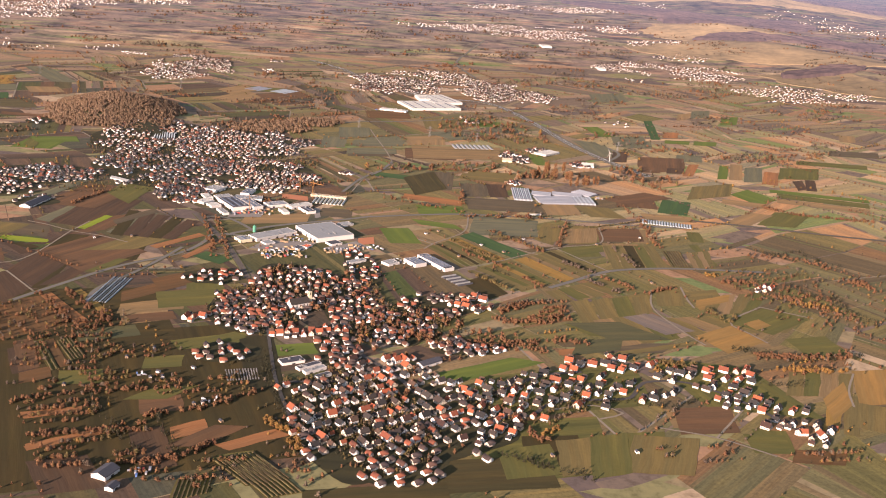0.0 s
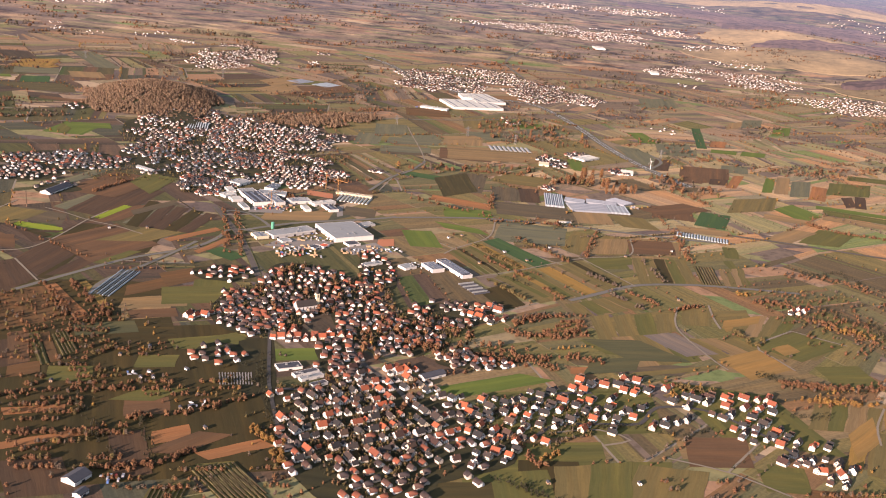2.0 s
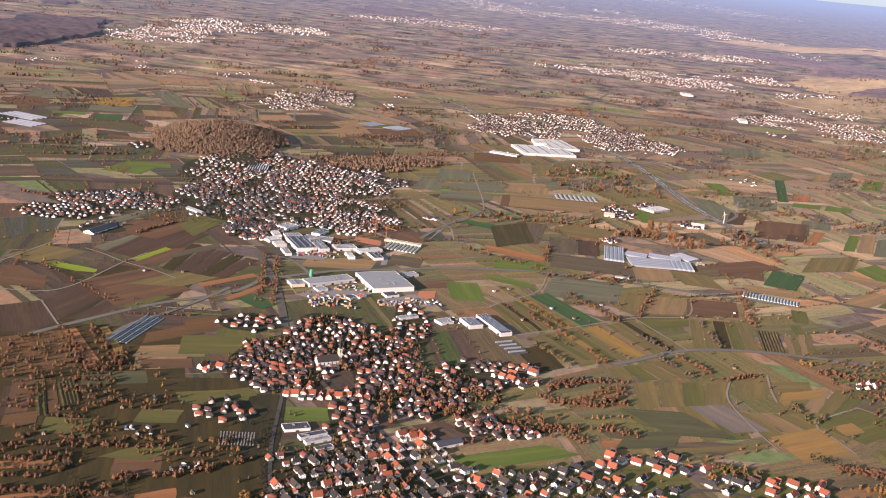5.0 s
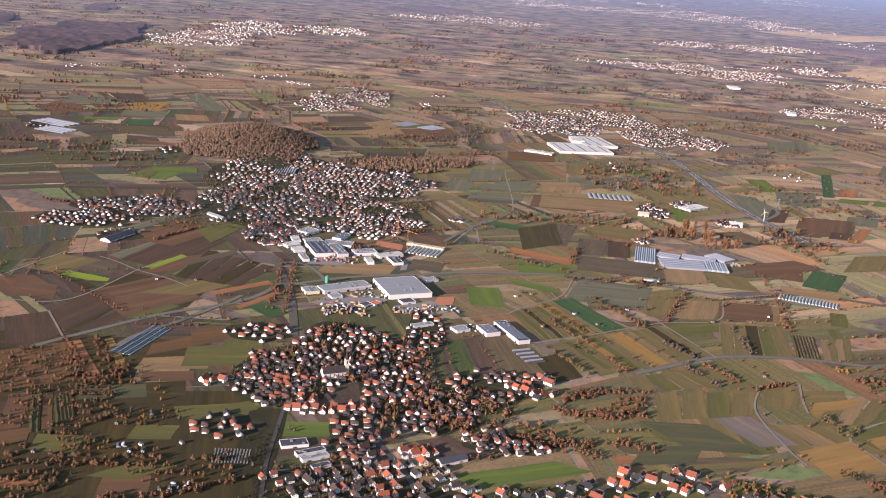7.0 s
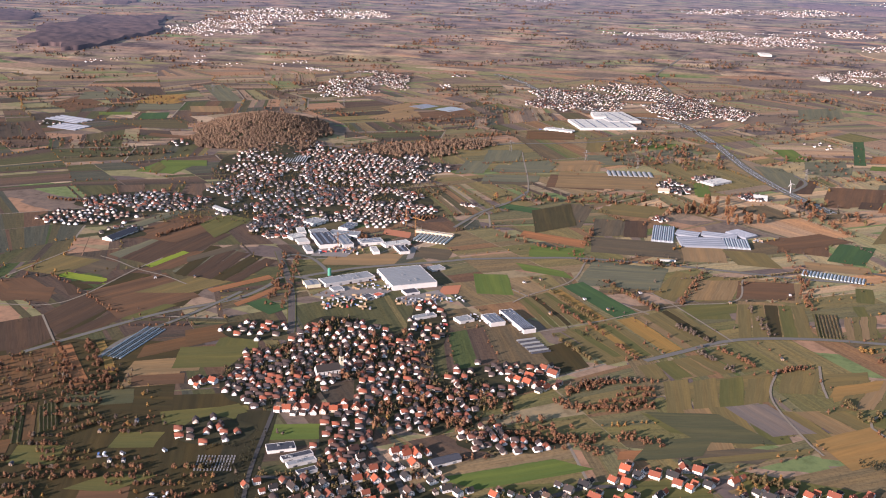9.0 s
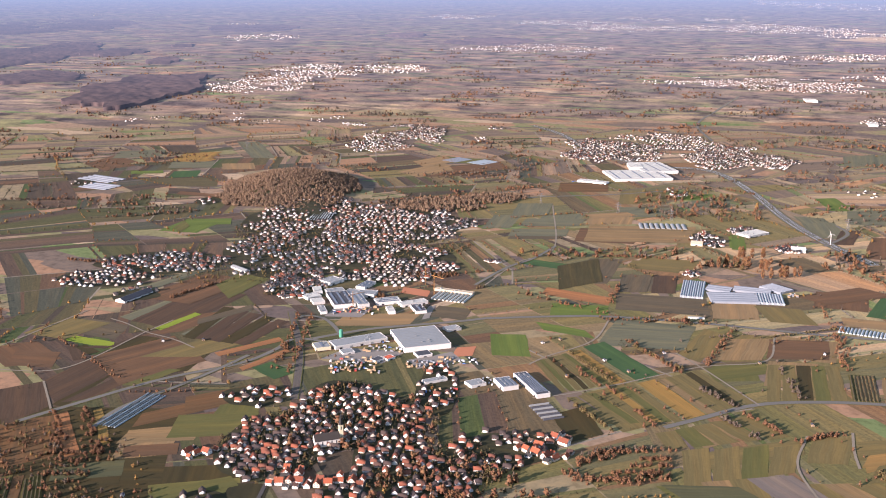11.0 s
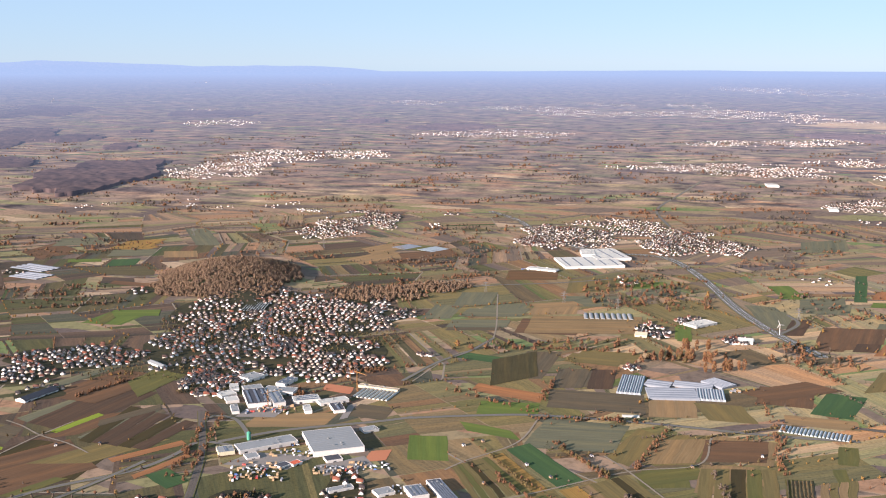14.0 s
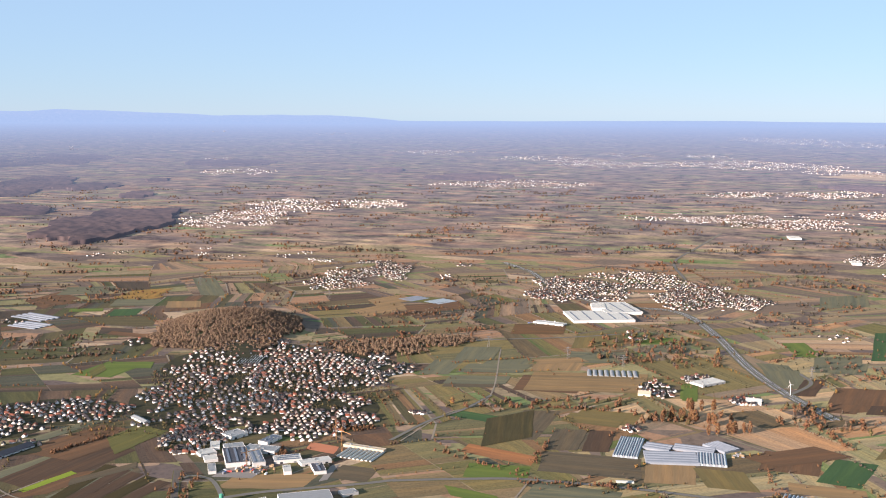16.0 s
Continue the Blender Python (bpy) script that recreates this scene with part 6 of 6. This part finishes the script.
def cemetery(cx, cy, turn, rows, cols):
    """Rows of low gravestones, each a thing of its own."""
    c, s = math.cos(radians(turn)), math.sin(radians(turn))
    for i in range(rows):
        for j in range(cols):
            u, v = (j - cols / 2) * 3.0 + random.uniform(-0.3, 0.3), (i - rows / 2) * 5.0
            base = thing("gravestone", cx + u * c - v * s, cy + u * s + v * c, turn, "grey gravestone with low border in a cemetery", "gravestone", "graves")
            base.location.z += 0.25
            bm = bmesh.new()
            box(bm, -0.6, 0.6, -0.12, 0.12, 0, 1.1)
            bmesh.ops.bevel(bm, geom=bm.edges[:], offset=0.04, segments=1, affect="EDGES")
            part("headstone", bm, stone, base)
            bm = bmesh.new()
            box(bm, -0.7, 0.7, -2.2, -0.15, 0, 0.25)
            part("border", bm, stone, base)


cemetery(-207, 1042, 17, 6, 12)

# ---- trees ----
def crown_of(seed, kind, clumps, size):
    """Leaf clumps round limbs: verts and triangles of a crown about 1 m wide and high over its trunk."""
    r = random.Random(seed)
    v, f = [], []
    for k in range(clumps):
        a, q = r.uniform(0, 6.283), r.random() ** 0.3
        z = r.random()
        if kind == "poplar":
            wide = 0.16 * (math.sin(math.pi * (0.12 + 0.8 * z)) + 0.1)
        elif kind == "dark":
            wide = 0.3 * (1 - z) + 0.04
        else:
            wide = 0.42 * math.sqrt(max(0.05, 1 - (2 * z - 0.9) ** 2 * 0.9)) * (0.75 + 0.5 * r.random())
        c = Vector((math.cos(a) * q * wide, math.sin(a) * q * wide, 0.16 + 0.84 * z))
        if k < 2 and kind not in ("poplar", "dark"):
            n = len(v)
            for d in ((1, 0, 0), (-1, 0, 0), (0, 1, 0), (0, -1, 0), (0, 0, 1), (0, 0, -1)):
                e = Matrix.Rotation(0.8 * k, 3, "Z") @ Vector(d)
                v.append((e.x * 0.33 * r.uniform(0.85, 1.15), e.y * 0.33 * r.uniform(0.85, 1.15), 0.54 + e.z * 0.34 * r.uniform(0.9, 1.1)))
            f += [(n + i, n + j, n + m) for i, j, m in ((0, 2, 4), (2, 1, 4), (1, 3, 4), (3, 0, 4), (2, 0, 5), (1, 2, 5), (3, 1, 5), (0, 3, 5))]
            continue
        s = size * r.uniform(0.6, 1.3) * (0.6 if kind in ("poplar", "dark") else 1)
        n = len(v)
        spin = Matrix.Rotation(r.uniform(0, 6.3), 3, Vector((r.uniform(-1, 1), r.uniform(-1, 1), r.uniform(-1, 1.01))))
        for d in ((1, 0, 0), (-1, 0, 0), (0, 1, 0), (0, -1, 0), (0, 0, 0.8), (0, 0, -0.8)):
            v.append(tuple(c + spin @ Vector(d) * s * r.uniform(0.6, 1.2)))
        f += [(n + i, n + j, n + k) for i, j, k in ((0, 2, 4), (2, 1, 4), (1, 3, 4), (3, 0, 4), (2, 0, 5), (1, 2, 5), (3, 1, 5), (0, 3, 5))]
    return np.array(v), np.array(f)


def trunk_bm(seed, h):
    r = random.Random(seed)
    bm = bmesh.new()
    bmesh.ops.create_cone(bm, cap_ends=True, segments=7, radius1=h * 0.03, radius2=h * 0.012, depth=h * 0.6, matrix=Matrix.Translation((0, 0, h * 0.3)))
    for k in range(5):
        tilt = Matrix.Translation((0, 0, h * (0.22 + 0.07 * k))) @ Matrix.Rotation(radians(72 * k + r.uniform(-20, 20)), 4, "Z") @ Matrix.Rotation(radians(r.uniform(35, 55)), 4, "Y")
        bmesh.ops.create_cone(bm, cap_ends=True, segments=5, radius1=h * 0.014, radius2=h * 0.004, depth=h * 0.42, matrix=tilt @ Matrix.Translation((0, 0, h * 0.21)))
    return bm


TREE_WORDS = {"russet": "brown autumn wood tree crown", "rust": "russet-leaved autumn tree in grassland", "gold": "golden-yellow autumn tree in grassland", "dark": "dark green tree in grassland", "poplar": "tall slender autumn poplar beside fields", "mixed": "olive-brown autumn tree in grassland", "bare": "leafless grey-brown tree in grassland"}
tree_models, tree_count = {}, [0]


def lone_tree(kind, x, y, h):
    v = random.randrange(4)
    q, s = spot(x, y)
    m = Matrix.Translation(q) @ Matrix.Rotation(random.uniform(0, 6.28), 4, "Z")
    if (kind, v) not in tree_models:
        base = tagged(new("tree"), TREE_WORDS[kind], "tree", "trees among fields")
        vv, ff = crown_of(v * 7 + 1, kind, 84, 0.12)
        part("trunk", trunk_bm(v, 1.0), bark, base)
        part("crown", mesh_of("crown", vv, ff, [LEAVES[kind]]), None, base)
        base.matrix_basis, base.scale = m, (h, h, h)
        tree_models[(kind, v)] = base
        return
    copy_thing(tree_models[(kind, v)], m).scale = (h * s,) * 3


far_crowns = {(k, c): [crown_of(40 + i, k, c, 0.115 if c > 20 else 0.145 if c > 16 else 0.19 if c > 8 else 0.3) for i in range(5)] for k in ("rust", "russet", "gold", "bare", "dark", "poplar", "mixed") for c in (6, 10, 14, 20, 32)}


def heap(kind, places, clumps):
    """Many crowns in one mesh: places are rows of x, y, height, width."""
    vs, fs, n = [], [], 0
    for x, y, h, w in places:
        v, f = random.choice(far_crowns[(kind, clumps)])
        a = random.uniform(0, 6.28)
        c, s = math.cos(a), math.sin(a)
        g = float(relief(np.array(x), np.array(y)))
        vs.append(np.stack([x + (v[:, 0] * c - v[:, 1] * s) * w, y + (v[:, 0] * s + v[:, 1] * c) * w, g - 0.1 * h + v[:, 2] * h * 1.05], -1))
        fs.append(f + n)
        n += len(v)
    return mesh_of("crowns", fold(np.concatenate(vs)), np.concatenate(fs), [LEAVES[kind]])


def wood(kind, label, count, *ovals):
    areas = [a * b for _, _, a, b, _ in ovals]
    places = []
    for (cx, cy, a, b, turn), area in zip(ovals, areas):
        c, s = math.cos(radians(turn)), math.sin(radians(turn))
        need, size_up = int(count * area / sum(areas)), 1.0
        if cy > 3500:
            size_up = max(1.0, min(4.0, math.sqrt(area * 3.14 / max(need, 1)) / 13))
        for _ in range(need * 5):
            if need <= 0:
                break
            u, v = random.uniform(-1, 1), random.uniform(-1, 1)
            edge = 0.85 + 0.7 * noise.noise((u * 2.2 + cx, v * 2.2, 1.7))
            if u * u + v * v > edge:
                continue
            if "orchard" in label:
                v = round(v * b / 15) * 15 / b + random.gauss(0, 1.2) / b
            x, y = cx + u * a * c - v * b * s, cy + u * a * s + v * b * c
            if ("distance" in label or "far" in label) and noise.noise((x / 190 + y / 400, y / 210, 8.8)) < -0.02:
                continue
            if "orchard" in label and noise.noise((x / 40, y / 40, 3.3)) < -0.15:
                continue
            if any((x - p) ** 2 + (y - q) ** 2 < g * g for p, q, g in footprints) or (cy < 2600 and not clear_of(x, y, 6.5)):
                continue
            need -= 1
            h = random.uniform(6, 11) if "wood" not in label else random.uniform(6, 9)
            if "scrub" in label or "orchard" in label or "garden" in label:
                h = random.uniform(2.6, 5.8) if "garden" not in label else random.uniform(2.4, 5.0)
            if "far" in label or "distance" in label:
                h = random.uniform(10, 15)
            k = kind if kind != "mixed" else random.choice(("dark", "dark", "mixed", "dark", "mixed", "rust" if random.random() < 0.3 else "bare") if "garden" in label else ("mixed", "rust", "rust", "rust", "dark", "gold" if random.random() < 0.2 else "bare"))
            places.append((k, x, y, h, h * random.uniform(0.8, 1.15) * size_up))
    for k in sorted({p[0] for p in places}):
        tagged(new("trees", heap(k, [p[1:] for p in places if p[0] == k], 6 if "distance" in label or "far" in label else 20 if "orchard" in label or "scrub" in label else 10 if "garden" in label else 20 if kind == "russet" else 14)), label if kind != "mixed" else TREE_WORDS[k] + " crowns, " + label, "trees", kind="stuff")


def hedge(kind, count, spread, *pts):
    line = smooth_line(pts, 6.0)
    places = []
    for _ in range(count):
        p = random.choice(line)
        x, y = p.x + random.gauss(0, spread * 0.4), p.y + random.gauss(0, spread * 0.4)
        h = random.uniform(3.0, 6.2) if kind != "poplar" else random.uniform(15, 22)
        if y < 1300 and tree_count[0] < 290 or kind == "poplar":
            tree_count[0] += 1
            lone_tree(kind, x, y, h)
        else:
            places.append((x, y, h, h * random.uniform(0.8, 1.2)))
    if places:
        tagged(new("hedgerow", heap(kind, places, 14)), "hedgerow along a field edge, " + TREE_WORDS[kind], "hedge", kind="stuff")


tagged(new("trees", heap("dark", far_greens, 6)), "dark garden trees between houses of far villages", "trees", kind="stuff")

hedge("rust", 26, 8, (29, 1836), (24, 1928))
hedge("rust", 40, 7, (34, 1757), (170, 1782), (187, 1763))
hedge("rust", 34, 8, (329, 1908), (346, 1789), (356, 1648))
hedge("rust", 30, 8, (356, 1839), (354, 1629))
hedge("rust", 30, 6, (80, 1673), (157, 1577))
hedge("rust", 24, 6, (211, 1736), (186, 1614))
hedge("rust", 40, 10, (-509, 1239), (-430, 1147), (-390, 1134))
hedge("rust", 40, 9, (-478, 1251), (-394, 1160))
hedge("rust", 50, 10, (395, 1205), (440, 1203), (525, 1228))
hedge("rust", 44, 14, (509, 1641), (578, 1639), (637, 1582))
hedge("rust", 44, 14, (493, 1440), (531, 1410), (567, 1363))
hedge("gold", 30, 9, (418, 1163), (503, 1173))
hedge("gold", 40, 10, (-166, 935), (-133, 910), (-118, 871))
hedge("dark", 40, 9, (-347, 957), (-262, 844))
hedge("dark", 30, 8, (-269, 930), (-232, 851))
hedge("rust", 34, 7, (-250, 837), (-225, 853), (-203, 880))
hedge("rust", 60, 6, (-412, 938), (-357, 967), (-264, 995))
hedge("rust", 50, 6, (-375, 866), (-302, 891))
hedge("rust", 50, 6, (-279, 927), (-218, 962), (-179, 1006))
hedge("rust", 40, 6, (-617, 1655), (-588, 1753))
hedge("rust", 30, 6, (-903, 1791), (-829, 1796))
hedge("rust", 24, 8, (-110, 1839), (32, 1779))
hedge("rust", 30, 6, (-118, 2077), (58, 2122))
hedge("poplar", 16, 5, (169, 2084), (194, 2108), (253, 2090))
hedge("poplar", 8, 5, (204, 2165), (245, 2176))
hedge("poplar", 8, 5, (238, 2037), (301, 2070))
hedge("rust", 30, 9, (-16, 2106), (151, 2132))
hedge("rust", 40, 8, (382, 2253), (402, 2130), (439, 2057))
hedge("rust", 26, 8, (50, 2466), (101, 2484))
hedge("rust", 30, 9, (-338, 2602), (-250, 2697))
hedge("rust", 20, 6, (149, 2776), (211, 2738))
hedge("rust", 30, 7, (75, 1001), (115, 932))
hedge("rust", 40, 7, (63, 1202), (136, 1159))
hedge("dark", 24, 7, (73, 900), (115, 881))
hedge("dark", 40, 4, (41, 1008), (67, 1027), (100, 1063), (128, 1088))
hedge("dark", 40, 4, (123, 1011), (178, 1031), (218, 1043))
hedge("mixed", 40, 5, (-163, 1031), (-108, 1045), (-77, 1038), (-30, 997))
hedge("dark", 50, 8, (-193, 1107), (-174, 1028), (-140, 930))
hedge("rust", 30, 7, (-42, 1005), (-23, 1029), (-19, 1082))
hedge("rust", 60, 12, (-50, 1211), (-20, 1186), (22, 1151))
hedge("rust", 40, 9, (73, 1264), (120, 1260), (175, 1284))
hedge("rust", 40, 7, (83, 1183), (134, 1197), (188, 1204))
hedge("dark", 24, 5, (222, 1036), (256, 1038), (285, 1052))
hedge("gold", 12, 8, (119, 950), (129, 963))
hedge("dark", 20, 10, (385, 1114), (428, 1124))
hedge("mixed", 40, 9, (269, 1158), (304, 1153))
hedge("gold", 14, 7, (260, 1134), (300, 1166))
hedge("dark", 40, 6, (-225, 1064), (-196, 1073), (-186, 1039), (-215, 1029))
hedge("mixed", 46, 2.5, (8, 1609), (80, 1518))
hedge("rust", 16, 3, (30, 1554), (70, 1500))
hedge("dark", 16, 3, (54, 1478), (98, 1448))
hedge("rust", 14, 3, (76, 1502), (101, 1470))
hedge("rust", 16, 3, (120, 1440), (145, 1408))
hedge("bare", 26, 6, (187, 1528), (233, 1483))
hedge("mixed", 40, 3, (85, 1656), (159, 1585))
hedge("rust", 16, 3, (183, 1624), (208, 1753))
hedge("bare", 24, 5, (217, 1447), (256, 1407))
hedge("rust", 24, 4, (237, 1470), (278, 1429))
hedge("bare", 24, 8, (270, 1652), (299, 1539))
hedge("mixed", 46, 2.5, (40, 1447), (106, 1374))
hedge("rust", 50, 7, (80, 1289), (121, 1329), (172, 1346))
hedge("rust", 50, 6, (89, 1255), (130, 1268), (164, 1292))
hedge("bare", 30, 6, (76, 1308), (120, 1336), (158, 1348))

hedge("dark", 60, 9, (537, 1665), (558, 1658), (593, 1685), (615, 1636), (636, 1615))
hedge("dark", 110, 12, (524, 1500), (543, 1452), (574, 1446), (581, 1394), (603, 1350))
hedge("gold", 40, 14, (509, 1414), (531, 1411), (559, 1398))
hedge("dark", 90, 9, (371, 1218), (403, 1219), (428, 1197), (461, 1194), (508, 1215), (534, 1230))
hedge("gold", 24, 9, (419, 1163), (439, 1164), (462, 1175))
hedge("rust", 40, 6, (403, 1207), (427, 1207), (451, 1207))
hedge("gold", 14, 11, (404, 1517), (414, 1515), (430, 1531))
hedge("rust", 50, 12, (426, 1492), (456, 1494), (508, 1471))
hedge("rust", 60, 22, (630, 1543), (660, 1514))
hedge("mixed", 30, 6, (405, 1340), (386, 1318), (373, 1361))
hedge("dark", 40, 8, (94, 894), (117, 882), (152, 867))
hedge("rust", 30, 5, (295, 1412), (340, 1446))
hedge("rust", 90, 9, (622, 1980), (677, 1943), (809, 1932))
hedge("rust", 60, 8, (569, 2839), (728, 2867), (928, 2789))

wood("russet", "dense russet autumn wood covering a hill", 3800, (-807, 2468, 165, 216, 20))
wood("russet", "russet autumn wood at the field edge", 620, (-420, 2414, 103, 71, 20), (-334, 2516, 71, 54, 20))
wood("rust", "orange-brown orchard trees and scrub", 260, (124, 1297, 57, 39, 18), (150, 1196, 42, 14, 17), (57, 1167, 41, 19, 17))
wood("mixed", "russet and olive scrub in rough grassland", 340, (504, 1481, 101, 89, 19), (526, 1393, 77, 92, 18), (462, 1209, 89, 18, 16))
wood("mixed", "scattered orchard trees on grass", 680, (-392, 1033, 67, 87, 17), (-353, 932, 62, 48, 16), (-248, 1001, 61, 39, 16), (-413, 1155, 44, 53, 19), (-324, 1080, 47, 24, 18))
wood("mixed", "scattered orchard trees on grass", 460, (-280, 862, 72, 51, 15), (-207, 829, 56, 28, 14), (-131, 882, 20, 60, 15), (267, 929, 45, 16, 14), (403, 953, 47, 23, 14))
wood("mixed", "small village garden trees", 2600, (-40, 900, 50, 60, 14), (-199, 1327, 65, 101, 17), (-233, 1237, 60, 90, 16), (-103, 1279, 42, 120, 16), (-12, 1226, 61, 67, 16), (-84, 987, 70, 102, 14), (-43, 947, 57, 63, 14), (101, 1027, 74, 59, 14), (-29, 1255, 41, 53, 16))
wood("mixed", "small village garden trees", 1900, (-583, 2139, 170, 223, 17), (-407, 2103, 132, 203, 17), (-614, 1796, 109, 59, 17), (-465, 1779, 52, 75, 17))
wood("mixed", "brown scrub trees in rough grassland", 170, (-500, 1150, 62, 60, 30), (-450, 1090, 40, 30, 30))
wood("rust", "autumn trees between village houses", 75, (-199, 1327, 65, 101, 17), (-103, 1279, 42, 120, 16), (-12, 1226, 61, 67, 16), (-60, 1150, 50, 40, 16), (60, 1210, 60, 24, 16))
wood("russet", "russet autumn wood at the foot of the hill", 260, (-710, 2327, 70, 48, 17))
wood("rust", "russet scrub along the railway and halls", 280, (-362, 1537, 6, 127, 17), (-344, 1543, 6, 126, 17), (-340, 1756, 34, 28, 17), (-285, 1896, 54, 19, 17))
wood("mixed", "scattered hedges and trees among fields", 300, (11, 2131, 117, 37, 17), (202, 2116, 103, 35, 17), (-128, 2087, 68, 30, 17), (91, 2591, 143, 169, 17), (408, 2183, 84, 91, 17), (111, 1763, 70, 9, 17))

# ---- small parcels that fill the plain between the single fields ----
def parcels(label, x0, x1, y0, y1, size, turn, near, far):
    c, s = math.cos(radians(turn)), math.sin(radians(turn))
    nx, ny = int((x1 - x0) / size), int((y1 - y0) / size)
    jig = rng.uniform(-0.3, 0.3, (nx + 1, ny + 1, 2)) * size
    knot = lambda i, j: np.array((x0 + i * size, y0 + j * size)) + jig[i, j]
    V, F, UV, trees, lanes = [], [], [], {"rust": [], "mixed": [], "dark": [], "bare": [], "gold": []}, []
    world_of = lambda p: np.array((p[0] * c - p[1] * s, p[0] * s + p[1] * c))
    for i in range(nx):
        for j in range(ny):
            k = [knot(i, j), knot(i + 1, j), knot(i + 1, j + 1), knot(i, j + 1)]
            if rng.random() < 0.5:
                k = k[1:] + k[:1]
            for e in range(2):
                p, q = world_of(k[e]), world_of(k[e + 1])
                mid, luck = (p + q) / 2, rng.random()
                if mid[1] < near or math.hypot(*(mid - EYE[:2])) > far or float(relief(*mid)) > 0.2:
                    continue
                if luck < 0.22 and not any(np.hypot(*((a + z) / 2 - mid)) < 1 for a, z in lanes):
                    lanes.append((p, q))
                if luck > 0.4:
                    dense = float(rng.uniform(7, 30))
                    kind = ("rust", "rust", "mixed", "bare", "dark", "rust", "gold")[int(rng.integers(0, 7))]
                    for t in np.arange(0, 1, dense / np.linalg.norm(q - p)):
                        g = p + (q - p) * t + rng.normal(0, 2.5, 2)
                        trees[kind].append((*g, float(rng.uniform(2.4, 6))))
            n = int(rng.integers(5, 15))
            cuts = np.sort(np.r_[0, rng.uniform(0.03, 0.97, n - 1), 1])
            halves = ((0.0, 1.0),) if rng.random() < 0.4 else ((0.0, float(rng.uniform(0.35, 0.65))),)
            halves = halves if halves[0][1] == 1.0 else (halves[0], (halves[0][1] + 0.01, 1.0))
            for u0, u1 in zip(cuts, cuts[1:]):
                for v0, v1 in halves:
                    q = [(1 - u) * (1 - v) * k[0] + u * (1 - v) * k[1] + u * v * k[2] + (1 - u) * v * k[3] for u, v in ((u0, v0), (u0, v1), (u1, v1), (u1, v0))]
                    q = [np.array((p[0] * c - p[1] * s, p[0] * s + p[1] * c)) for p in q]
                    mid = sum(q) / 4
                    r = math.hypot(mid[0] - EYE[0], mid[1] - EYE[1])
                    if r > far or mid[1] < near or float(relief(*mid)) > 0.2 or rng.random() < 0.16:
                        continue
                    a, b = np.linalg.norm(q[1] - q[0]), np.linalg.norm(q[3] - q[0])
                    if rng.random() < 0.22:
                        kind = ("rust", "rust", "mixed", "bare", "dark", "gold")[int(rng.integers(0, 6))]
                        gap = float(rng.uniform(6, 26))
                        for t in np.arange(0, 1, gap / max(a, gap)):
                            trees[kind].append((*(q[0] + (q[1] - q[0]) * t + rng.normal(0, 1.2, 2)), float(rng.uniform(2, 5))))
                    m = len(V)
                    V += [(*p, 0.06) for p in q]
                    F.append((m, m + 3, m + 2, m + 1))
                    UV += [(0, 0), (0, b), (a, b), (a, 0)]
    # palette by bearing and distance: darker left, haze-lightened right and far
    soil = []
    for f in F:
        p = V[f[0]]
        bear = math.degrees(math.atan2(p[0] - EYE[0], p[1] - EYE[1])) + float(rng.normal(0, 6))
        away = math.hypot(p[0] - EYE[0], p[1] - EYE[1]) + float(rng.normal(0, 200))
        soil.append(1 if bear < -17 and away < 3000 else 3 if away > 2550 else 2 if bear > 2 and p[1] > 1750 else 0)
    tagged(new("fields", mesh_of("fields", np.array(V), F, [parcels_mat, dark_left_mat, hazy_right_mat, hazy_far_mat], soil, uv=UV)), label, "fields", kind="stuff")
    for kind, rows in trees.items():
        rows = [(x, y, h, h * float(rng.uniform(0.8, 1.3))) for x, y, h in rows if x < 0.62 * y - 100 and x > 250 - 0.85 * y and clear_of(x, y, 9) and not any((x - p) ** 2 + (y - q) ** 2 < g * g for p, q, g in taken + footprints)]
        if rows:
            tagged(new("hedgerow_trees", heap(kind, rows, 10)), "scattered hedgerow trees between fields, " + TREE_WORDS[kind], "trees", kind="stuff")
    V, F = [], []
    for p, q in lanes:
        d = (q - p) / np.linalg.norm(q - p)
        side, m = np.array((d[1], -d[0])) * 1.5, len(V)
        V += [(*(p + side), 0.1), (*(p - side), 0.1), (*(q - side), 0.1), (*(q + side), 0.1)]
        F.append((m, m + 3, m + 2, m + 1))
    tagged(new("farm_tracks", mesh_of("farm_tracks", np.array(V), F, [ROADS["gravel"]])), "pale narrow farm tracks between fields", "track", kind="stuff")


def far_scrub(count):
    """Single trees and thickets over the far plain."""
    for kind in ("rust", "bare", "dark"):
        rows = []
        while len(rows) < count:
            r, a = float(2200 + 4800 * rng.random() ** 1.4), radians(90 + float(rng.uniform(-42, 58)))
            x, y = EYE[0] + r * math.cos(a), EYE[1] + r * math.sin(a)
            if noise.noise((x / 260, y / 260, 5.0 + len(kind))) < 0.1 or not clear_of(x, y, 25) or any((x - p) ** 2 + (y - q) ** 2 < g * g * 1.5 for p, q, g in footprints):
                continue
            for _ in range(int(rng.integers(1, 7))):
                h = float(rng.uniform(4, 9)) * (0.75 if r < 3000 else 1.0)
                t = float(rng.uniform(-45, 45))
                rows.append((x + t * 0.8 + float(rng.normal(0, 5)), y + t * 0.5 + float(rng.normal(0, 5)), h, h * 1.5))
        tagged(new("far_trees", heap(kind, rows, 6)), "thin far thickets and hedges, " + TREE_WORDS[kind], "trees", kind="stuff")


far_scrub(4200)
parcels("patchwork of narrow brown, olive and green fields", -600, 3900, -1200, 4200, 170, 38, 500, 3450)
